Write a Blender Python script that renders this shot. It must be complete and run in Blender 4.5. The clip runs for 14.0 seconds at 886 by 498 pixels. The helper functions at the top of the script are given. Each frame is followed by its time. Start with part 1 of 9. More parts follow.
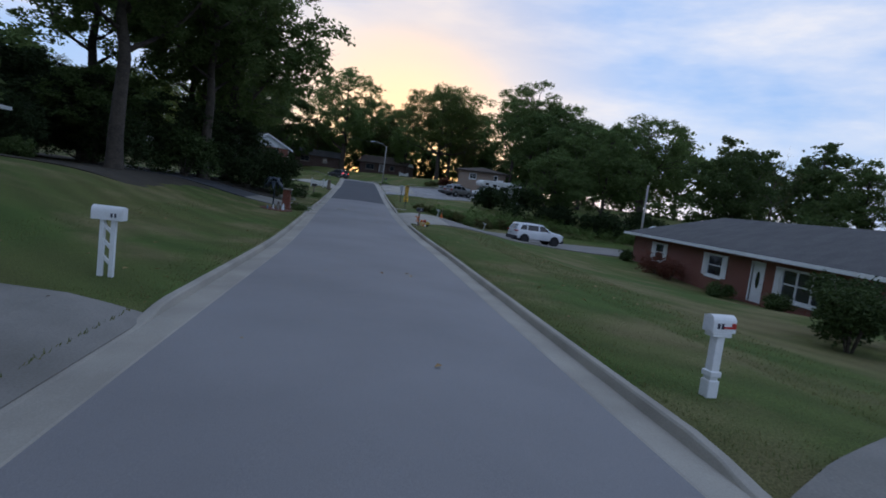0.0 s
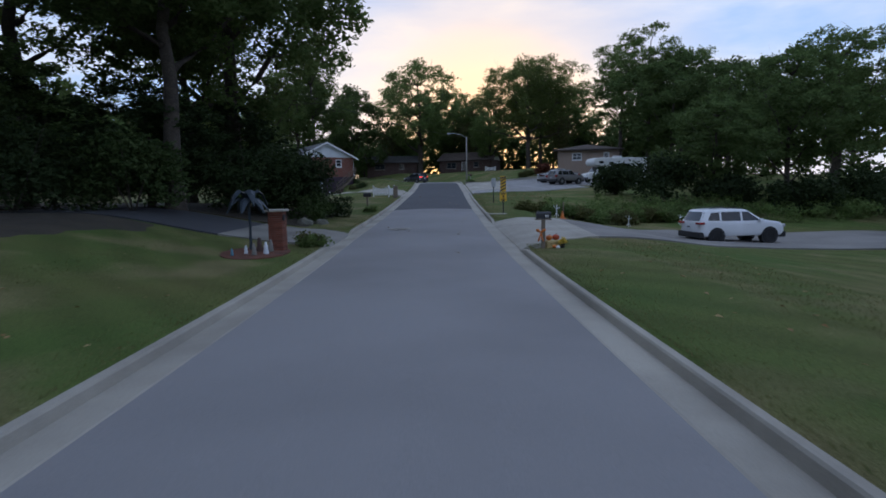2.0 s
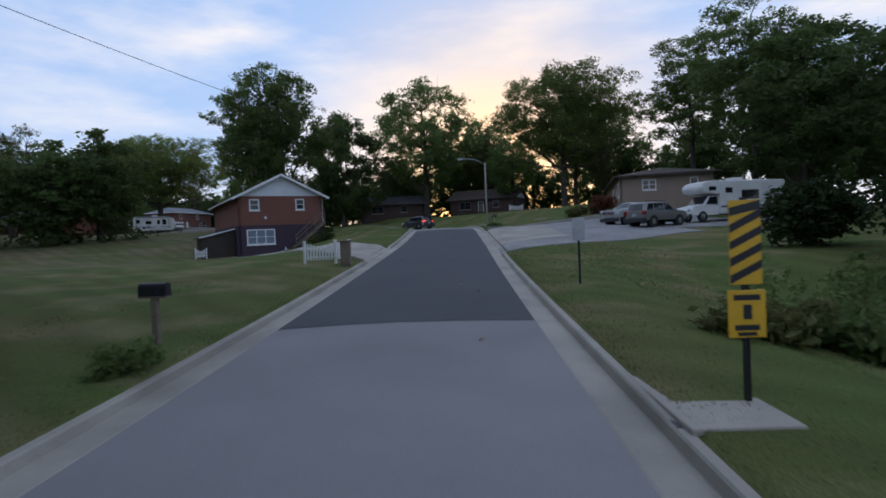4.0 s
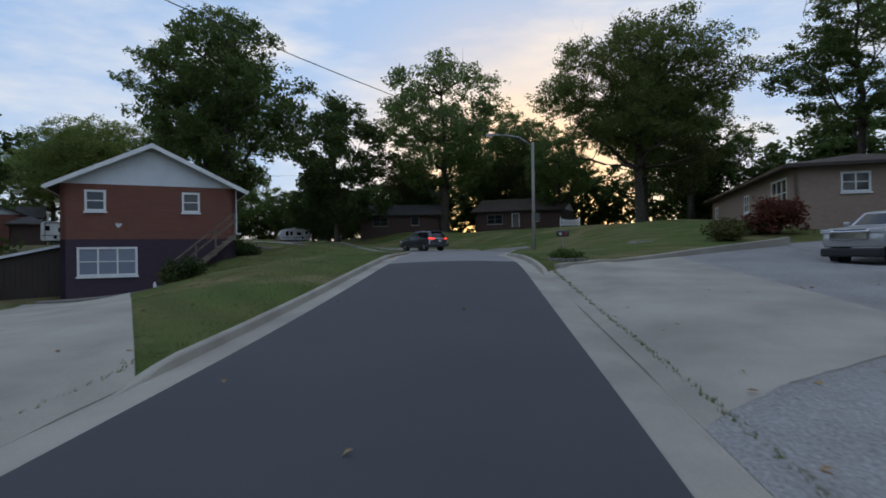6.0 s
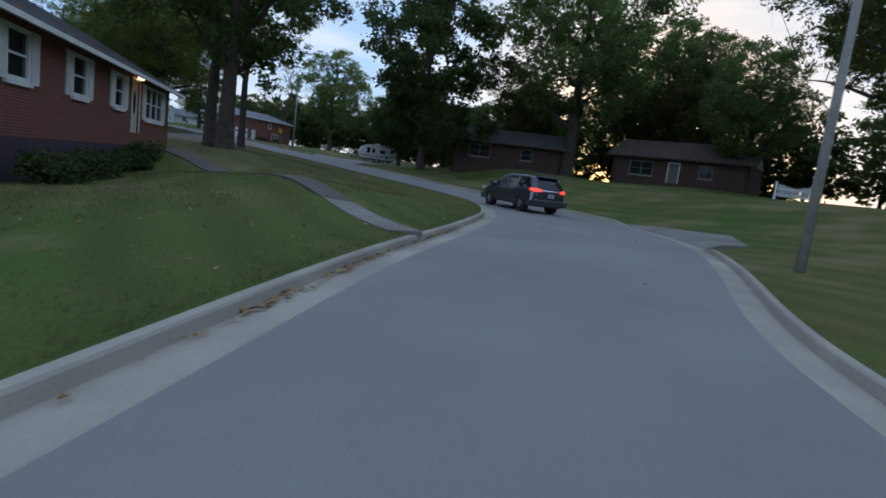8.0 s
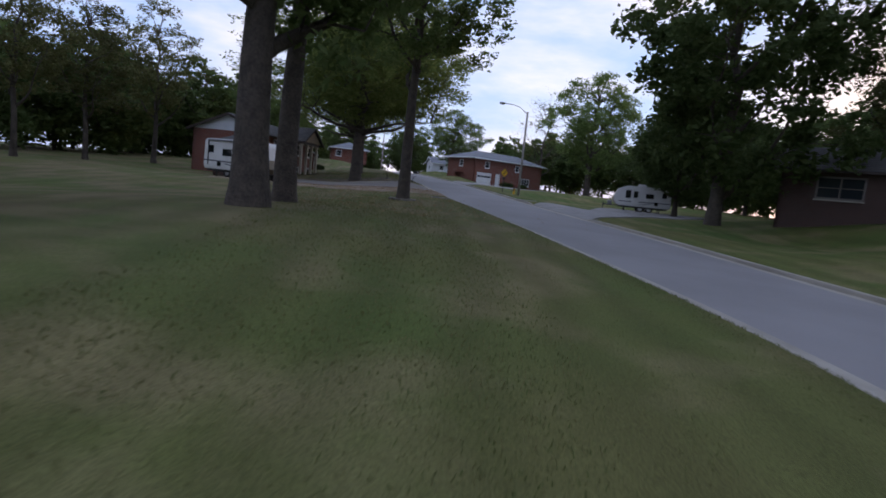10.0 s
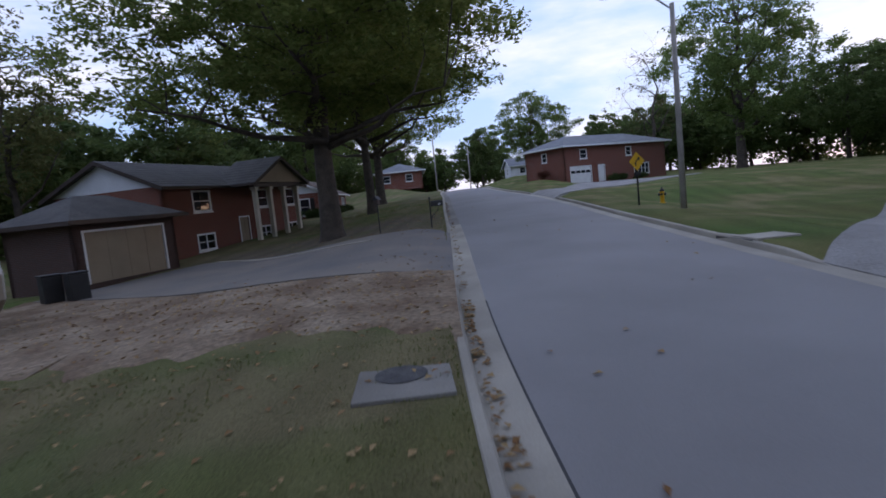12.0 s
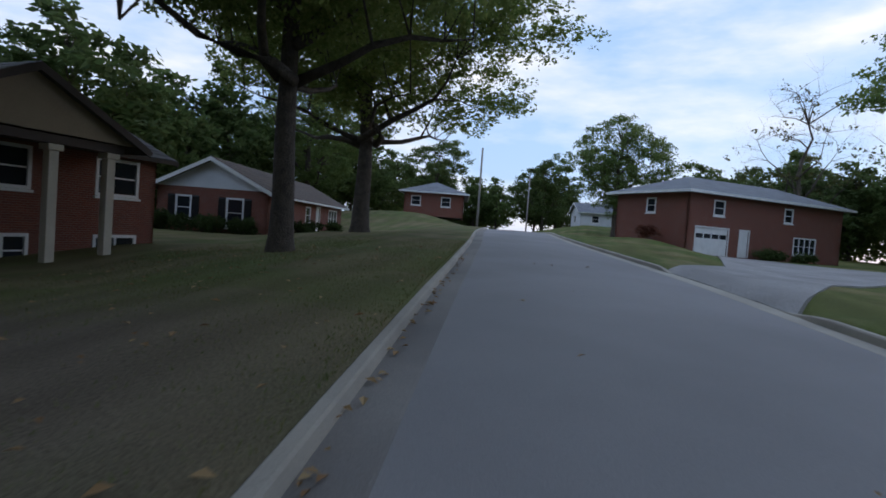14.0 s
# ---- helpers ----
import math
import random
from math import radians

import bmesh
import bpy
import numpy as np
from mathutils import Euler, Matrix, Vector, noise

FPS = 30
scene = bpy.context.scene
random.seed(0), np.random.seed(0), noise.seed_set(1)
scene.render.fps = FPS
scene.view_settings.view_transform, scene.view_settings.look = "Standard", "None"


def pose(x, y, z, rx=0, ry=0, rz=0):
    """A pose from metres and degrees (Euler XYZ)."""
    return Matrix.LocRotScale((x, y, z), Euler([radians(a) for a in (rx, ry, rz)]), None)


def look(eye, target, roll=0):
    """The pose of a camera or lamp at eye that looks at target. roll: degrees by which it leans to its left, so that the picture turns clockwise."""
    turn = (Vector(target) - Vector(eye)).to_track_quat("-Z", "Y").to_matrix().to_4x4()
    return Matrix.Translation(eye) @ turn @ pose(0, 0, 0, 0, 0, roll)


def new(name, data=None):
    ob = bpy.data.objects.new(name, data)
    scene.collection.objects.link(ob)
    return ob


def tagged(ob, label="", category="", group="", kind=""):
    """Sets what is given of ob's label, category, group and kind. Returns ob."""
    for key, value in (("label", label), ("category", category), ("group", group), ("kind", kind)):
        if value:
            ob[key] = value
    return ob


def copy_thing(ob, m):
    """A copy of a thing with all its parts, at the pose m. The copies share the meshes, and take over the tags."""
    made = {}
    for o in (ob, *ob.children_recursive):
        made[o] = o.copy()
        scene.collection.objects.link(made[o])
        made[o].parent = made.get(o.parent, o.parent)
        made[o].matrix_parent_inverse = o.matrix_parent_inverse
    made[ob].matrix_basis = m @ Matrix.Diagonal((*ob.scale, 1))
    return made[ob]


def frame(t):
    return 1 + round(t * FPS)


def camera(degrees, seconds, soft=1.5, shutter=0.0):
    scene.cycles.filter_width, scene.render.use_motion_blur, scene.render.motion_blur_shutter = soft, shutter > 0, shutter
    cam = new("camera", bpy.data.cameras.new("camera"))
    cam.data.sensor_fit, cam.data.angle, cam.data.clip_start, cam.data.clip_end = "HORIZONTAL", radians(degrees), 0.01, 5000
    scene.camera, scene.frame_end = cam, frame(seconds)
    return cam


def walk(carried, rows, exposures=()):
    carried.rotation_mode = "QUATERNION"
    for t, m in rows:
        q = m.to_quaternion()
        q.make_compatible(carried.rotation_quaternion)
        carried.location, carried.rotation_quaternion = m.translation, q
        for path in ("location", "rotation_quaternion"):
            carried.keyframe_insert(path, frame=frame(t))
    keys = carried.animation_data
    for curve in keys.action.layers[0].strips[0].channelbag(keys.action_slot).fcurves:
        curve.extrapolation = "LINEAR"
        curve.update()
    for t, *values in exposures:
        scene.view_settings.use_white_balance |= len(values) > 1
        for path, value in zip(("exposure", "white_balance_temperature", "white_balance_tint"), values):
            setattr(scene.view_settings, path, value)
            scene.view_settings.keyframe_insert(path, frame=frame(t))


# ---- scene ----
cam = camera(77.6, 14.0, 1.7, 0.12)

PATH = [
    (0, (1.162, -4.988, 1.418), (1.414, -3.013, 1.230), 7.2),
    (0.5, (1.839, -2.678, 1.646), (1.884, -0.697, 1.372), 3.4),
    (1, (1.844, 1.567, 1.574), (1.814, 3.547, 1.292), 1.5),
    (1.5, (2.386, 6.505, 1.379), (2.296, 8.484, 1.107), 0.3),
    (2, (1.500, 13.366, 1.223), (1.413, 15.352, 1.010), -0.9),
    (2.5, (1.344, 19.922, 1.447), (1.245, 21.913, 1.286), -1.6),
    (3, (1.446, 25.621, 1.660), (1.319, 27.613, 1.531), -1.9),
    (3.2, (1.139, 28.432, 1.458), (1.035, 30.428, 1.373), -2.6),
    (5.3, (0.630, 58.691, 2.427), (0.398, 60.678, 2.404), -1.3),
    (5.5, (0.495, 61.104, 2.436), (0.260, 63.090, 2.437), -1.0),
    (6, (-0.091, 66.974, 2.599), (-0.328, 68.960, 2.603), -0.8),
    (6.5, (-0.529, 72.598, 2.795), (-0.732, 74.588, 2.807), -3.1),
    (7, (-0.849, 78.027, 3.139), (-1.063, 80.015, 3.154), -2.4),
    (7.5, (-1.357, 82.920, 3.653), (-1.747, 84.875, 3.492), 5.0),
    (8, (-2.546, 89.002, 3.789), (-3.159, 90.887, 3.525), 7.3),
    (8.5, (-3.894, 94.153, 4.295), (-4.709, 95.946, 3.948), 8.6),
    (9, (-6.150, 99.020, 4.573), (-7.105, 100.728, 4.159), 5.5),
    (9.2, (-6.916, 100.878, 4.637), (-7.964, 102.550, 4.309), 6.2),
    (11.3, (-24.313, 127.681, 5.410), (-26.038, 128.678, 5.230), 1.1),
    (11.5, (-26.522, 129.181, 5.775), (-28.249, 130.177, 5.614), 0.9),
    (12, (-33.319, 133.352, 6.232), (-34.989, 134.435, 6.042), -5.9),
    (12.5, (-39.420, 137.619, 6.333), (-41.101, 138.698, 6.221), -0.1),
    (13, (-44.903, 141.638, 6.052), (-46.576, 142.727, 5.941), -2.5),
    (13.5, (-49.360, 145.283, 6.321), (-51.109, 146.251, 6.267), 4.5),
    (14, (-54.144, 148.672, 6.548), (-55.906, 149.616, 6.475), 4.3),
]
walk(cam, [(t, look(eye, target, roll)) for t, eye, target, roll in PATH],
     [(0, 0.02, 6100, 15), (3, 0.15, 6270, 16), (5.5, 0.06, 6680, 14), (6.5, 0.06, 6780, 10), (7.2, 0.16, 6600, 11), (7.5, 0.24, 6280, 11), (8, 0.2, 6180, 10), (9, 0.3, 6780, 18), (11.5, 0.5, 6320, 26), (12.5, 0.48, 6600, 20), (14, 0.36, 6450, 14)])


# ---- world and light ----
world = bpy.data.worlds.new("dusk_sky")
scene.world = world
world.use_nodes = True
wn, wl = world.node_tree.nodes, world.node_tree.links
wn.clear()
w_out = wn.new("ShaderNodeOutputWorld")
w_bg = wn.new("ShaderNodeBackground")
w_sky = wn.new("ShaderNodeTexSky")
w_sky.sky_type = "NISHITA"
w_sky.sun_disc = False
SUN_AZ = 2.0          # degrees to the right of +y
w_sky.sun_elevation = radians(4.0)
w_sky.sun_rotation = radians(SUN_AZ)
w_sky.air_density, w_sky.dust_density, w_sky.ozone_density = 1.0, 0.6, 2.0
w_tc = wn.new("ShaderNodeTexCoord")
w_map = wn.new("ShaderNodeMapping")
w_map.inputs["Scale"].default_value = (1.6, 1.6, 5.5)
w_n = wn.new("ShaderNodeTexNoise")
w_n.inputs["Scale"].default_value, w_n.inputs["Detail"].default_value = 2.1, 6.0
w_n.inputs["Roughness"].default_value = 0.55
w_r = wn.new("ShaderNodeValToRGB")
w_r.color_ramp.elements[0].position, w_r.color_ramp.elements[1].position = 0.42, 0.72
w_mix = wn.new("ShaderNodeMixRGB")
w_mix.blend_type = "MIX"
w_cloud = wn.new("ShaderNodeMixRGB")           # thin high cloud all over, lit through
w_cloud.inputs["Color1"].default_value, w_cloud.inputs["Color2"].default_value = (3.1, 4.6, 7.2, 1), (6.2, 6.2, 6.2, 1)
w_fac = wn.new("ShaderNodeMapRange")
w_fac.inputs["To Min"].default_value, w_fac.inputs["To Max"].default_value = 0.66, 0.86
wl.new(w_tc.outputs["Generated"], w_map.inputs["Vector"])
wl.new(w_map.outputs["Vector"], w_n.inputs["Vector"])
wl.new(w_n.outputs["Fac"], w_r.inputs["Fac"])
wl.new(w_r.outputs["Color"], w_fac.inputs["Value"])
wl.new(w_r.outputs["Color"], w_cloud.inputs["Fac"])
wl.new(w_sky.outputs["Color"], w_mix.inputs["Color1"])
# cloud toward the low sun is lit warm
w_dot = wn.new("ShaderNodeVectorMath")
w_dot.operation = "DOT_PRODUCT"
w_dot.inputs[1].default_value = (math.sin(radians(SUN_AZ)), math.cos(radians(SUN_AZ)), 0.05)
w_near, w_pow, w_warm = wn.new("ShaderNodeMapRange"), wn.new("ShaderNodeMath"), wn.new("ShaderNodeMixRGB")
w_near.inputs["From Min"].default_value, w_near.inputs["From Max"].default_value = 0.90, 1.0
w_pow.operation = "POWER"
w_pow.inputs[1].default_value = 1.6
w_warm.inputs["Color2"].default_value = (7.8, 6.1, 4.4, 1)
wl.new(w_tc.outputs["Generated"], w_dot.inputs[0])
wl.new(w_dot.outputs["Value"], w_near.inputs["Value"])
wl.new(w_near.outputs["Result"], w_pow.inputs[0])
wl.new(w_pow.outputs["Value"], w_warm.inputs["Fac"])
wl.new(w_cloud.outputs["Color"], w_warm.inputs["Color1"])
w_low, w_glow = wn.new("ShaderNodeMapRange"), wn.new("ShaderNodeMixRGB")
w_low.inputs["From Min"].default_value, w_low.inputs["From Max"].default_value = 0.972, 1.0
w_glow.inputs["Color2"].default_value = (9.5, 6.0, 3.0, 1)
wl.new(w_dot.outputs["Value"], w_low.inputs["Value"])
wl.new(w_low.outputs["Result"], w_glow.inputs["Fac"])
wl.new(w_warm.outputs["Color"], w_glow.inputs["Color1"])
wl.new(w_glow.outputs["Color"], w_mix.inputs["Color2"])
wl.new(w_fac.outputs["Result"], w_mix.inputs["Fac"])
wl.new(w_mix.outputs["Color"], w_bg.inputs["Color"])
wl.new(w_bg.outputs["Background"], w_out.inputs["Surface"])
w_bg.inputs["Strength"].default_value = 0.15

sun = new("sun", bpy.data.lights.new("sun", "SUN"))
sun.data.energy, sun.data.angle, sun.data.color = 0.5, radians(12), (1.0, 0.72, 0.48)
sun.matrix_world = look((0, 0, 50), (-50 * math.sin(radians(SUN_AZ)), -50 * math.cos(radians(SUN_AZ)), 50 - 50 * math.tan(radians(5))))

# ---- materials ----
rnd = random.Random(7)


def mat(name, color, rough=0.8, metal=0.0, var=0.12, scale=6.0, fine=60.0, bump=0.15, color2=None, spec=0.5, per_object=0.0, island=0.0, dist=0.02):
    """A surface with a broad and a fine variation of its colour, and fine relief."""
    m = bpy.data.materials.new(name)
    m.use_nodes = True
    nt = m.node_tree
    n, l = nt.nodes, nt.links
    b = n["Principled BSDF"]
    b.inputs["Roughness"].default_value, b.inputs["Metallic"].default_value = rough, metal
    b.inputs["Specular IOR Level"].default_value = spec
    tc = n.new("ShaderNodeTexCoord")
    n1, n2 = n.new("ShaderNodeTexNoise"), n.new("ShaderNodeTexNoise")
    for k, sc in ((n1, scale), (n2, fine)):
        k.inputs["Scale"].default_value, k.inputs["Detail"].default_value = sc, 4.0
        l.new(tc.outputs["Object"], k.inputs["Vector"])
    c2 = color2 or tuple(c * (1 - 2.2 * var) for c in color)
    mx = n.new("ShaderNodeMixRGB")
    mx.inputs["Color1"].default_value, mx.inputs["Color2"].default_value = (*color, 1), (*c2, 1)
    r1 = n.new("ShaderNodeMapRange")
    r1.inputs["From Min"].default_value, r1.inputs["From Max"].default_value = 0.35, 0.68
    l.new(n1.outputs["Fac"], r1.inputs["Value"])
    l.new(r1.outputs["Result"], mx.inputs["Fac"])
    hv = n.new("ShaderNodeHueSaturation")
    l.new(mx.outputs["Color"], hv.inputs["Color"])
    r2 = n.new("ShaderNodeMapRange")
    r2.inputs["To Min"].default_value, r2.inputs["To Max"].default_value = 1 - var, 1 + var
    r2.inputs["From Min"].default_value, r2.inputs["From Max"].default_value = 0.3, 0.7
    l.new(n2.outputs["Fac"], r2.inputs["Value"])
    val = r2.outputs["Result"]
    for amount, kind, sock in ((per_object, "ShaderNodeObjectInfo", "Random"), (island, "ShaderNodeNewGeometry", "Random Per Island")):
        if amount:
            info, r3, mu = n.new(kind), n.new("ShaderNodeMapRange"), n.new("ShaderNodeMath")
            r3.inputs["To Min"].default_value, r3.inputs["To Max"].default_value = 1 - amount, 1 + amount
            mu.operation = "MULTIPLY"
            l.new(info.outputs[sock], r3.inputs["Value"])
            l.new(val, mu.inputs[0])
            l.new(r3.outputs["Result"], mu.inputs[1])
            val = mu.outputs["Value"]
    l.new(val, hv.inputs["Value"])
    l.new(hv.outputs["Color"], b.inputs["Base Color"])
    if bump:
        bp = n.new("ShaderNodeBump")
        bp.inputs["Strength"].default_value, bp.inputs["Distance"].default_value = bump, dist
        l.new(n2.outputs["Fac"], bp.inputs["Height"])
        l.new(bp.outputs["Normal"], b.inputs["Normal"])
    return m


def brick_mat(name, c1, c2, mortar, scale=1.0):
    """Running-bond brickwork, 0.2 x 0.067 m, on walls of any heading."""
    m = mat(name, c1, 0.9, 0, 0.1, 0.7, 40, 0.2)
    nt = m.node_tree
    n, l = nt.nodes, nt.links
    b = n["Principled BSDF"]
    tc = n["Texture Coordinate"]
    sep, com, add = n.new("ShaderNodeSeparateXYZ"), n.new("ShaderNodeCombineXYZ"), n.new("ShaderNodeMath")
    l.new(tc.outputs["Object"], sep.inputs[0])
    l.new(sep.outputs["X"], add.inputs[0])
    l.new(sep.outputs["Y"], add.inputs[1])
    l.new(add.outputs[0], com.inputs["X"])
    l.new(sep.outputs["Z"], com.inputs["Y"])
    br = n.new("ShaderNodeTexBrick")
    br.inputs["Scale"].default_value = 1.0 / scale
    br.inputs["Brick Width"].default_value, br.inputs["Row Height"].default_value = 0.21, 0.075
    br.inputs["Mortar Size"].default_value, br.inputs["Bias"].default_value = 0.006, 0.0
    br.inputs["Color1"].default_value, br.inputs["Color2"].default_value = (*c1, 1), (*c2, 1)
    br.inputs["Mortar"].default_value = (*mortar, 1)
    l.new(com.outputs[0], br.inputs["Vector"])
    hv = n["Hue/Saturation/Value"]
    l.new(br.outputs["Color"], hv.inputs["Color"])
    bp = n["Bump"]
    bp.inputs["Distance"].default_value, bp.inputs["Strength"].default_value = 0.008, 0.6
    l.new(br.outputs["Fac"], bp.inputs["Height"])
    bp.invert = True
    return m


def glass_mat(name, color=(0.02, 0.024, 0.03), rough=0.05):
    m = bpy.data.materials.new(name)
    m.use_nodes = True
    b = m.node_tree.nodes["Principled BSDF"]
    b.inputs["Base Color"].default_value = (*color, 1)
    b.inputs["Roughness"].default_value, b.inputs["Specular IOR Level"].default_value = rough, 0.6
    return m


def lamp_mat(name, color, strength, base=(0.5, 0.02, 0.02)):
    m = bpy.data.materials.new(name)
    m.use_nodes = True
    b = m.node_tree.nodes["Principled BSDF"]
    b.inputs["Base Color"].default_value = (*base, 1)
    b.inputs["Roughness"].default_value = 0.2
    b.inputs["Emission Color"].default_value, b.inputs["Emission Strength"].default_value = (*color, 1), strength
    return m


def lawn_mat():
    """Mown grass: mower stripes, dry straw patches, and leaf-littered brown ground under the big shade trees."""
    m = mat("lawn_grass", (0.076, 0.115, 0.03), 0.95, 0, 0.35, 0.16, 38, 0.7, (0.12, 0.118, 0.042), spec=0.1, dist=0.05)
    nt = m.node_tree
    n, l = nt.nodes, nt.links
    tc, hv, first = n["Texture Coordinate"], n["Hue/Saturation/Value"], [k for k in n if k.bl_idname == "ShaderNodeMixRGB"][0]
    # mower stripes
    mp, wv, rs = n.new("ShaderNodeMapping"), n.new("ShaderNodeTexWave"), n.new("ShaderNodeMapRange")
    mp.inputs["Rotation"].default_value = (0, 0, radians(-48))
    wv.inputs["Scale"].default_value, wv.inputs["Distortion"].default_value, wv.inputs["Detail"].default_value = 0.2, 4.5, 3.0
    rs.inputs["To Min"].default_value, rs.inputs["To Max"].default_value = 0.91, 1.09
    l.new(tc.outputs["Object"], mp.inputs["Vector"])
    l.new(mp.outputs["Vector"], wv.inputs["Vector"])
    l.new(wv.outputs["Fac"], rs.inputs["Value"])
    # straw-coloured dry patches
    ns, rd, dry = n.new("ShaderNodeTexNoise"), n.new("ShaderNodeMapRange"), n.new("ShaderNodeMixRGB")
    ns.inputs["Scale"].default_value, ns.inputs["Detail"].default_value = 0.3, 6.0
    rd.inputs["From Min"].default_value, rd.inputs["From Max"].default_value = 0.49, 0.62
    rd.inputs["To Max"].default_value = 0.6
    dry.inputs["Color2"].default_value = (0.215, 0.175, 0.09, 1)
    l.new(tc.outputs["Object"], ns.inputs["Vector"])
    l.new(ns.outputs["Fac"], rd.inputs["Value"])
    l.new(rd.outputs["Result"], dry.inputs["Fac"])
    l.new(first.outputs["Color"], dry.inputs["Color1"])
    # leaf-littered ground beyond the bend
    sp, rx, rn, mu, lit = n.new("ShaderNodeSeparateXYZ"), n.new("ShaderNodeMapRange"), n.new("ShaderNodeMapRange"), n.new("ShaderNodeMath"), n.new("ShaderNodeMixRGB")
    rx.inputs["From Min"].default_value, rx.inputs["From Max"].default_value = -17.0, -27.0
    sy, ry = n.new("ShaderNodeMath"), n.new("ShaderNodeMapRange")
    sy.operation = "MULTIPLY_ADD"                     # the near side of the street only: y + 0.62 x
    sy.inputs[1].default_value = 0.62
    ry.inputs["From Min"].default_value, ry.inputs["From Max"].default_value = 118.5, 117.0
    rn.inputs["From Min"].default_value, rn.inputs["From Max"].default_value = 0.3, 0.55
    rn.inputs["To Max"].default_value = 0.6
    mu.operation = "MULTIPLY"
    m2 = n.new("ShaderNodeMath")
    m2.operation = "MULTIPLY"
    lit.inputs["Color2"].default_value = (0.165, 0.135, 0.08, 1)
    l.new(tc.outputs["Object"], sp.inputs[0])
    l.new(sp.outputs["X"], rx.inputs["Value"])
    l.new(sp.outputs["X"], sy.inputs[0])
    l.new(sp.outputs["Y"], sy.inputs[2])
    l.new(sy.outputs["Value"], ry.inputs["Value"])
    l.new(ns.outputs["Fac"], rn.inputs["Value"])
    l.new(rx.outputs["Result"], mu.inputs[0])
    l.new(rn.outputs["Result"], mu.inputs[1])
    l.new(mu.outputs["Value"], m2.inputs[0])
    l.new(ry.outputs["Result"], m2.inputs[1])
    l.new(m2.outputs["Value"], lit.inputs["Fac"])
    l.new(dry.outputs["Color"], lit.inputs["Color1"])
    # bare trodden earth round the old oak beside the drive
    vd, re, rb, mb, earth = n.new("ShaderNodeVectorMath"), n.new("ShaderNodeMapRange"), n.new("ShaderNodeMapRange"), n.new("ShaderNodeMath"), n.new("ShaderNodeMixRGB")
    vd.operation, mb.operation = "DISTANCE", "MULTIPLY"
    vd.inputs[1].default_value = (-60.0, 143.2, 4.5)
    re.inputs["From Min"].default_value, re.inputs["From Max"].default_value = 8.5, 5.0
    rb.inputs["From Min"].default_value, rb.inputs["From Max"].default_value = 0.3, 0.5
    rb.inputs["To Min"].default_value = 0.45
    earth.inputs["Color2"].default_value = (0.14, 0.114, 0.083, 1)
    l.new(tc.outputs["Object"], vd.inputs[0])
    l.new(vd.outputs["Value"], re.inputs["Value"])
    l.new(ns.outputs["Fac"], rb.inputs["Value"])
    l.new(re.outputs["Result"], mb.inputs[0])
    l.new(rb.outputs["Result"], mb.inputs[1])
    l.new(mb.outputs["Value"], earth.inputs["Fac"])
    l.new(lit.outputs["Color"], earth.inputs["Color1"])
    l.new(earth.outputs["Color"], hv.inputs["Color"])
    old = hv.inputs["Value"].links[0].from_socket
    mv = n.new("ShaderNodeMath")
    mv.operation = "MULTIPLY"
    l.new(old, mv.inputs[0])
    l.new(rs.outputs["Result"], mv.inputs[1])
    l.new(mv.outputs["Value"], hv.inputs["Value"])
    return m


M_ASPHALT = mat("asphalt", (0.235, 0.226, 0.224), 0.85, 0, 0.13, 0.25, 90, 0.35, (0.19, 0.182, 0.18), dist=0.01)
M_NEWASPHALT = mat("new_asphalt", (0.042, 0.043, 0.049), 0.8, 0, 0.14, 0.3, 110, 0.4, (0.052, 0.053, 0.058), dist=0.01)
M_FADED = mat("faded_asphalt", (0.085, 0.085, 0.087), 0.9, 0, 0.15, 2.0, 80, 0.3, (0.065, 0.065, 0.068), dist=0.01)
M_OLDASPHALT = mat("old_asphalt", (0.225, 0.208, 0.188), 0.9, 0, 0.18, 0.35, 70, 0.4, (0.15, 0.138, 0.125), dist=0.01)
M_CONCRETE = mat("concrete", (0.37, 0.34, 0.285), 0.9, 0, 0.1, 0.6, 50, 0.25, (0.26, 0.238, 0.2), dist=0.01)
M_CONCRETE_DARK = mat("stained_concrete", (0.24, 0.225, 0.20), 0.9, 0, 0.12, 0.5, 40, 0.25, (0.15, 0.14, 0.12), dist=0.01)
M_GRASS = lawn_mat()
M_GRAVEL = mat("gravel", (0.30, 0.29, 0.28), 0.95, 0, 0.3, 0.5, 25, 0.8, (0.22, 0.21, 0.2), dist=0.04)
M_DIRT = mat("bare_dirt", (0.135, 0.085, 0.048), 0.95, 0, 0.36, 0.75, 9, 0.8, (0.265, 0.205, 0.14), dist=0.05)
# near-black ground colour that stands in for shade under the left trees
M_SHADEGROUND = mat("leaf_mould", (0.032, 0.025, 0.016), 0.95, 0, 0.35, 1.0, 14, 0.8, (0.05, 0.04, 0.024), dist=0.05)
M_PATCHED = mat("patched_asphalt", (0.205, 0.178, 0.148), 0.9, 0, 0.16, 0.22, 60, 0.4, (0.105, 0.105, 0.11), dist=0.01)
M_BRICK = brick_mat("red_brick", (0.21, 0.062, 0.036), (0.155, 0.045, 0.03), (0.24, 0.19, 0.16))
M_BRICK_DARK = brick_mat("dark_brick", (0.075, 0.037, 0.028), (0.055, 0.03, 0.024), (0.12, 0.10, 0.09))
M_BRICK_TAN = brick_mat("tan_brick", (0.35, 0.245, 0.185), (0.285, 0.2, 0.155), (0.34, 0.30, 0.26))
M_PURPLE = brick_mat("painted_purple_brick", (0.065, 0.042, 0.06), (0.056, 0.036, 0.052), (0.05, 0.033, 0.047))
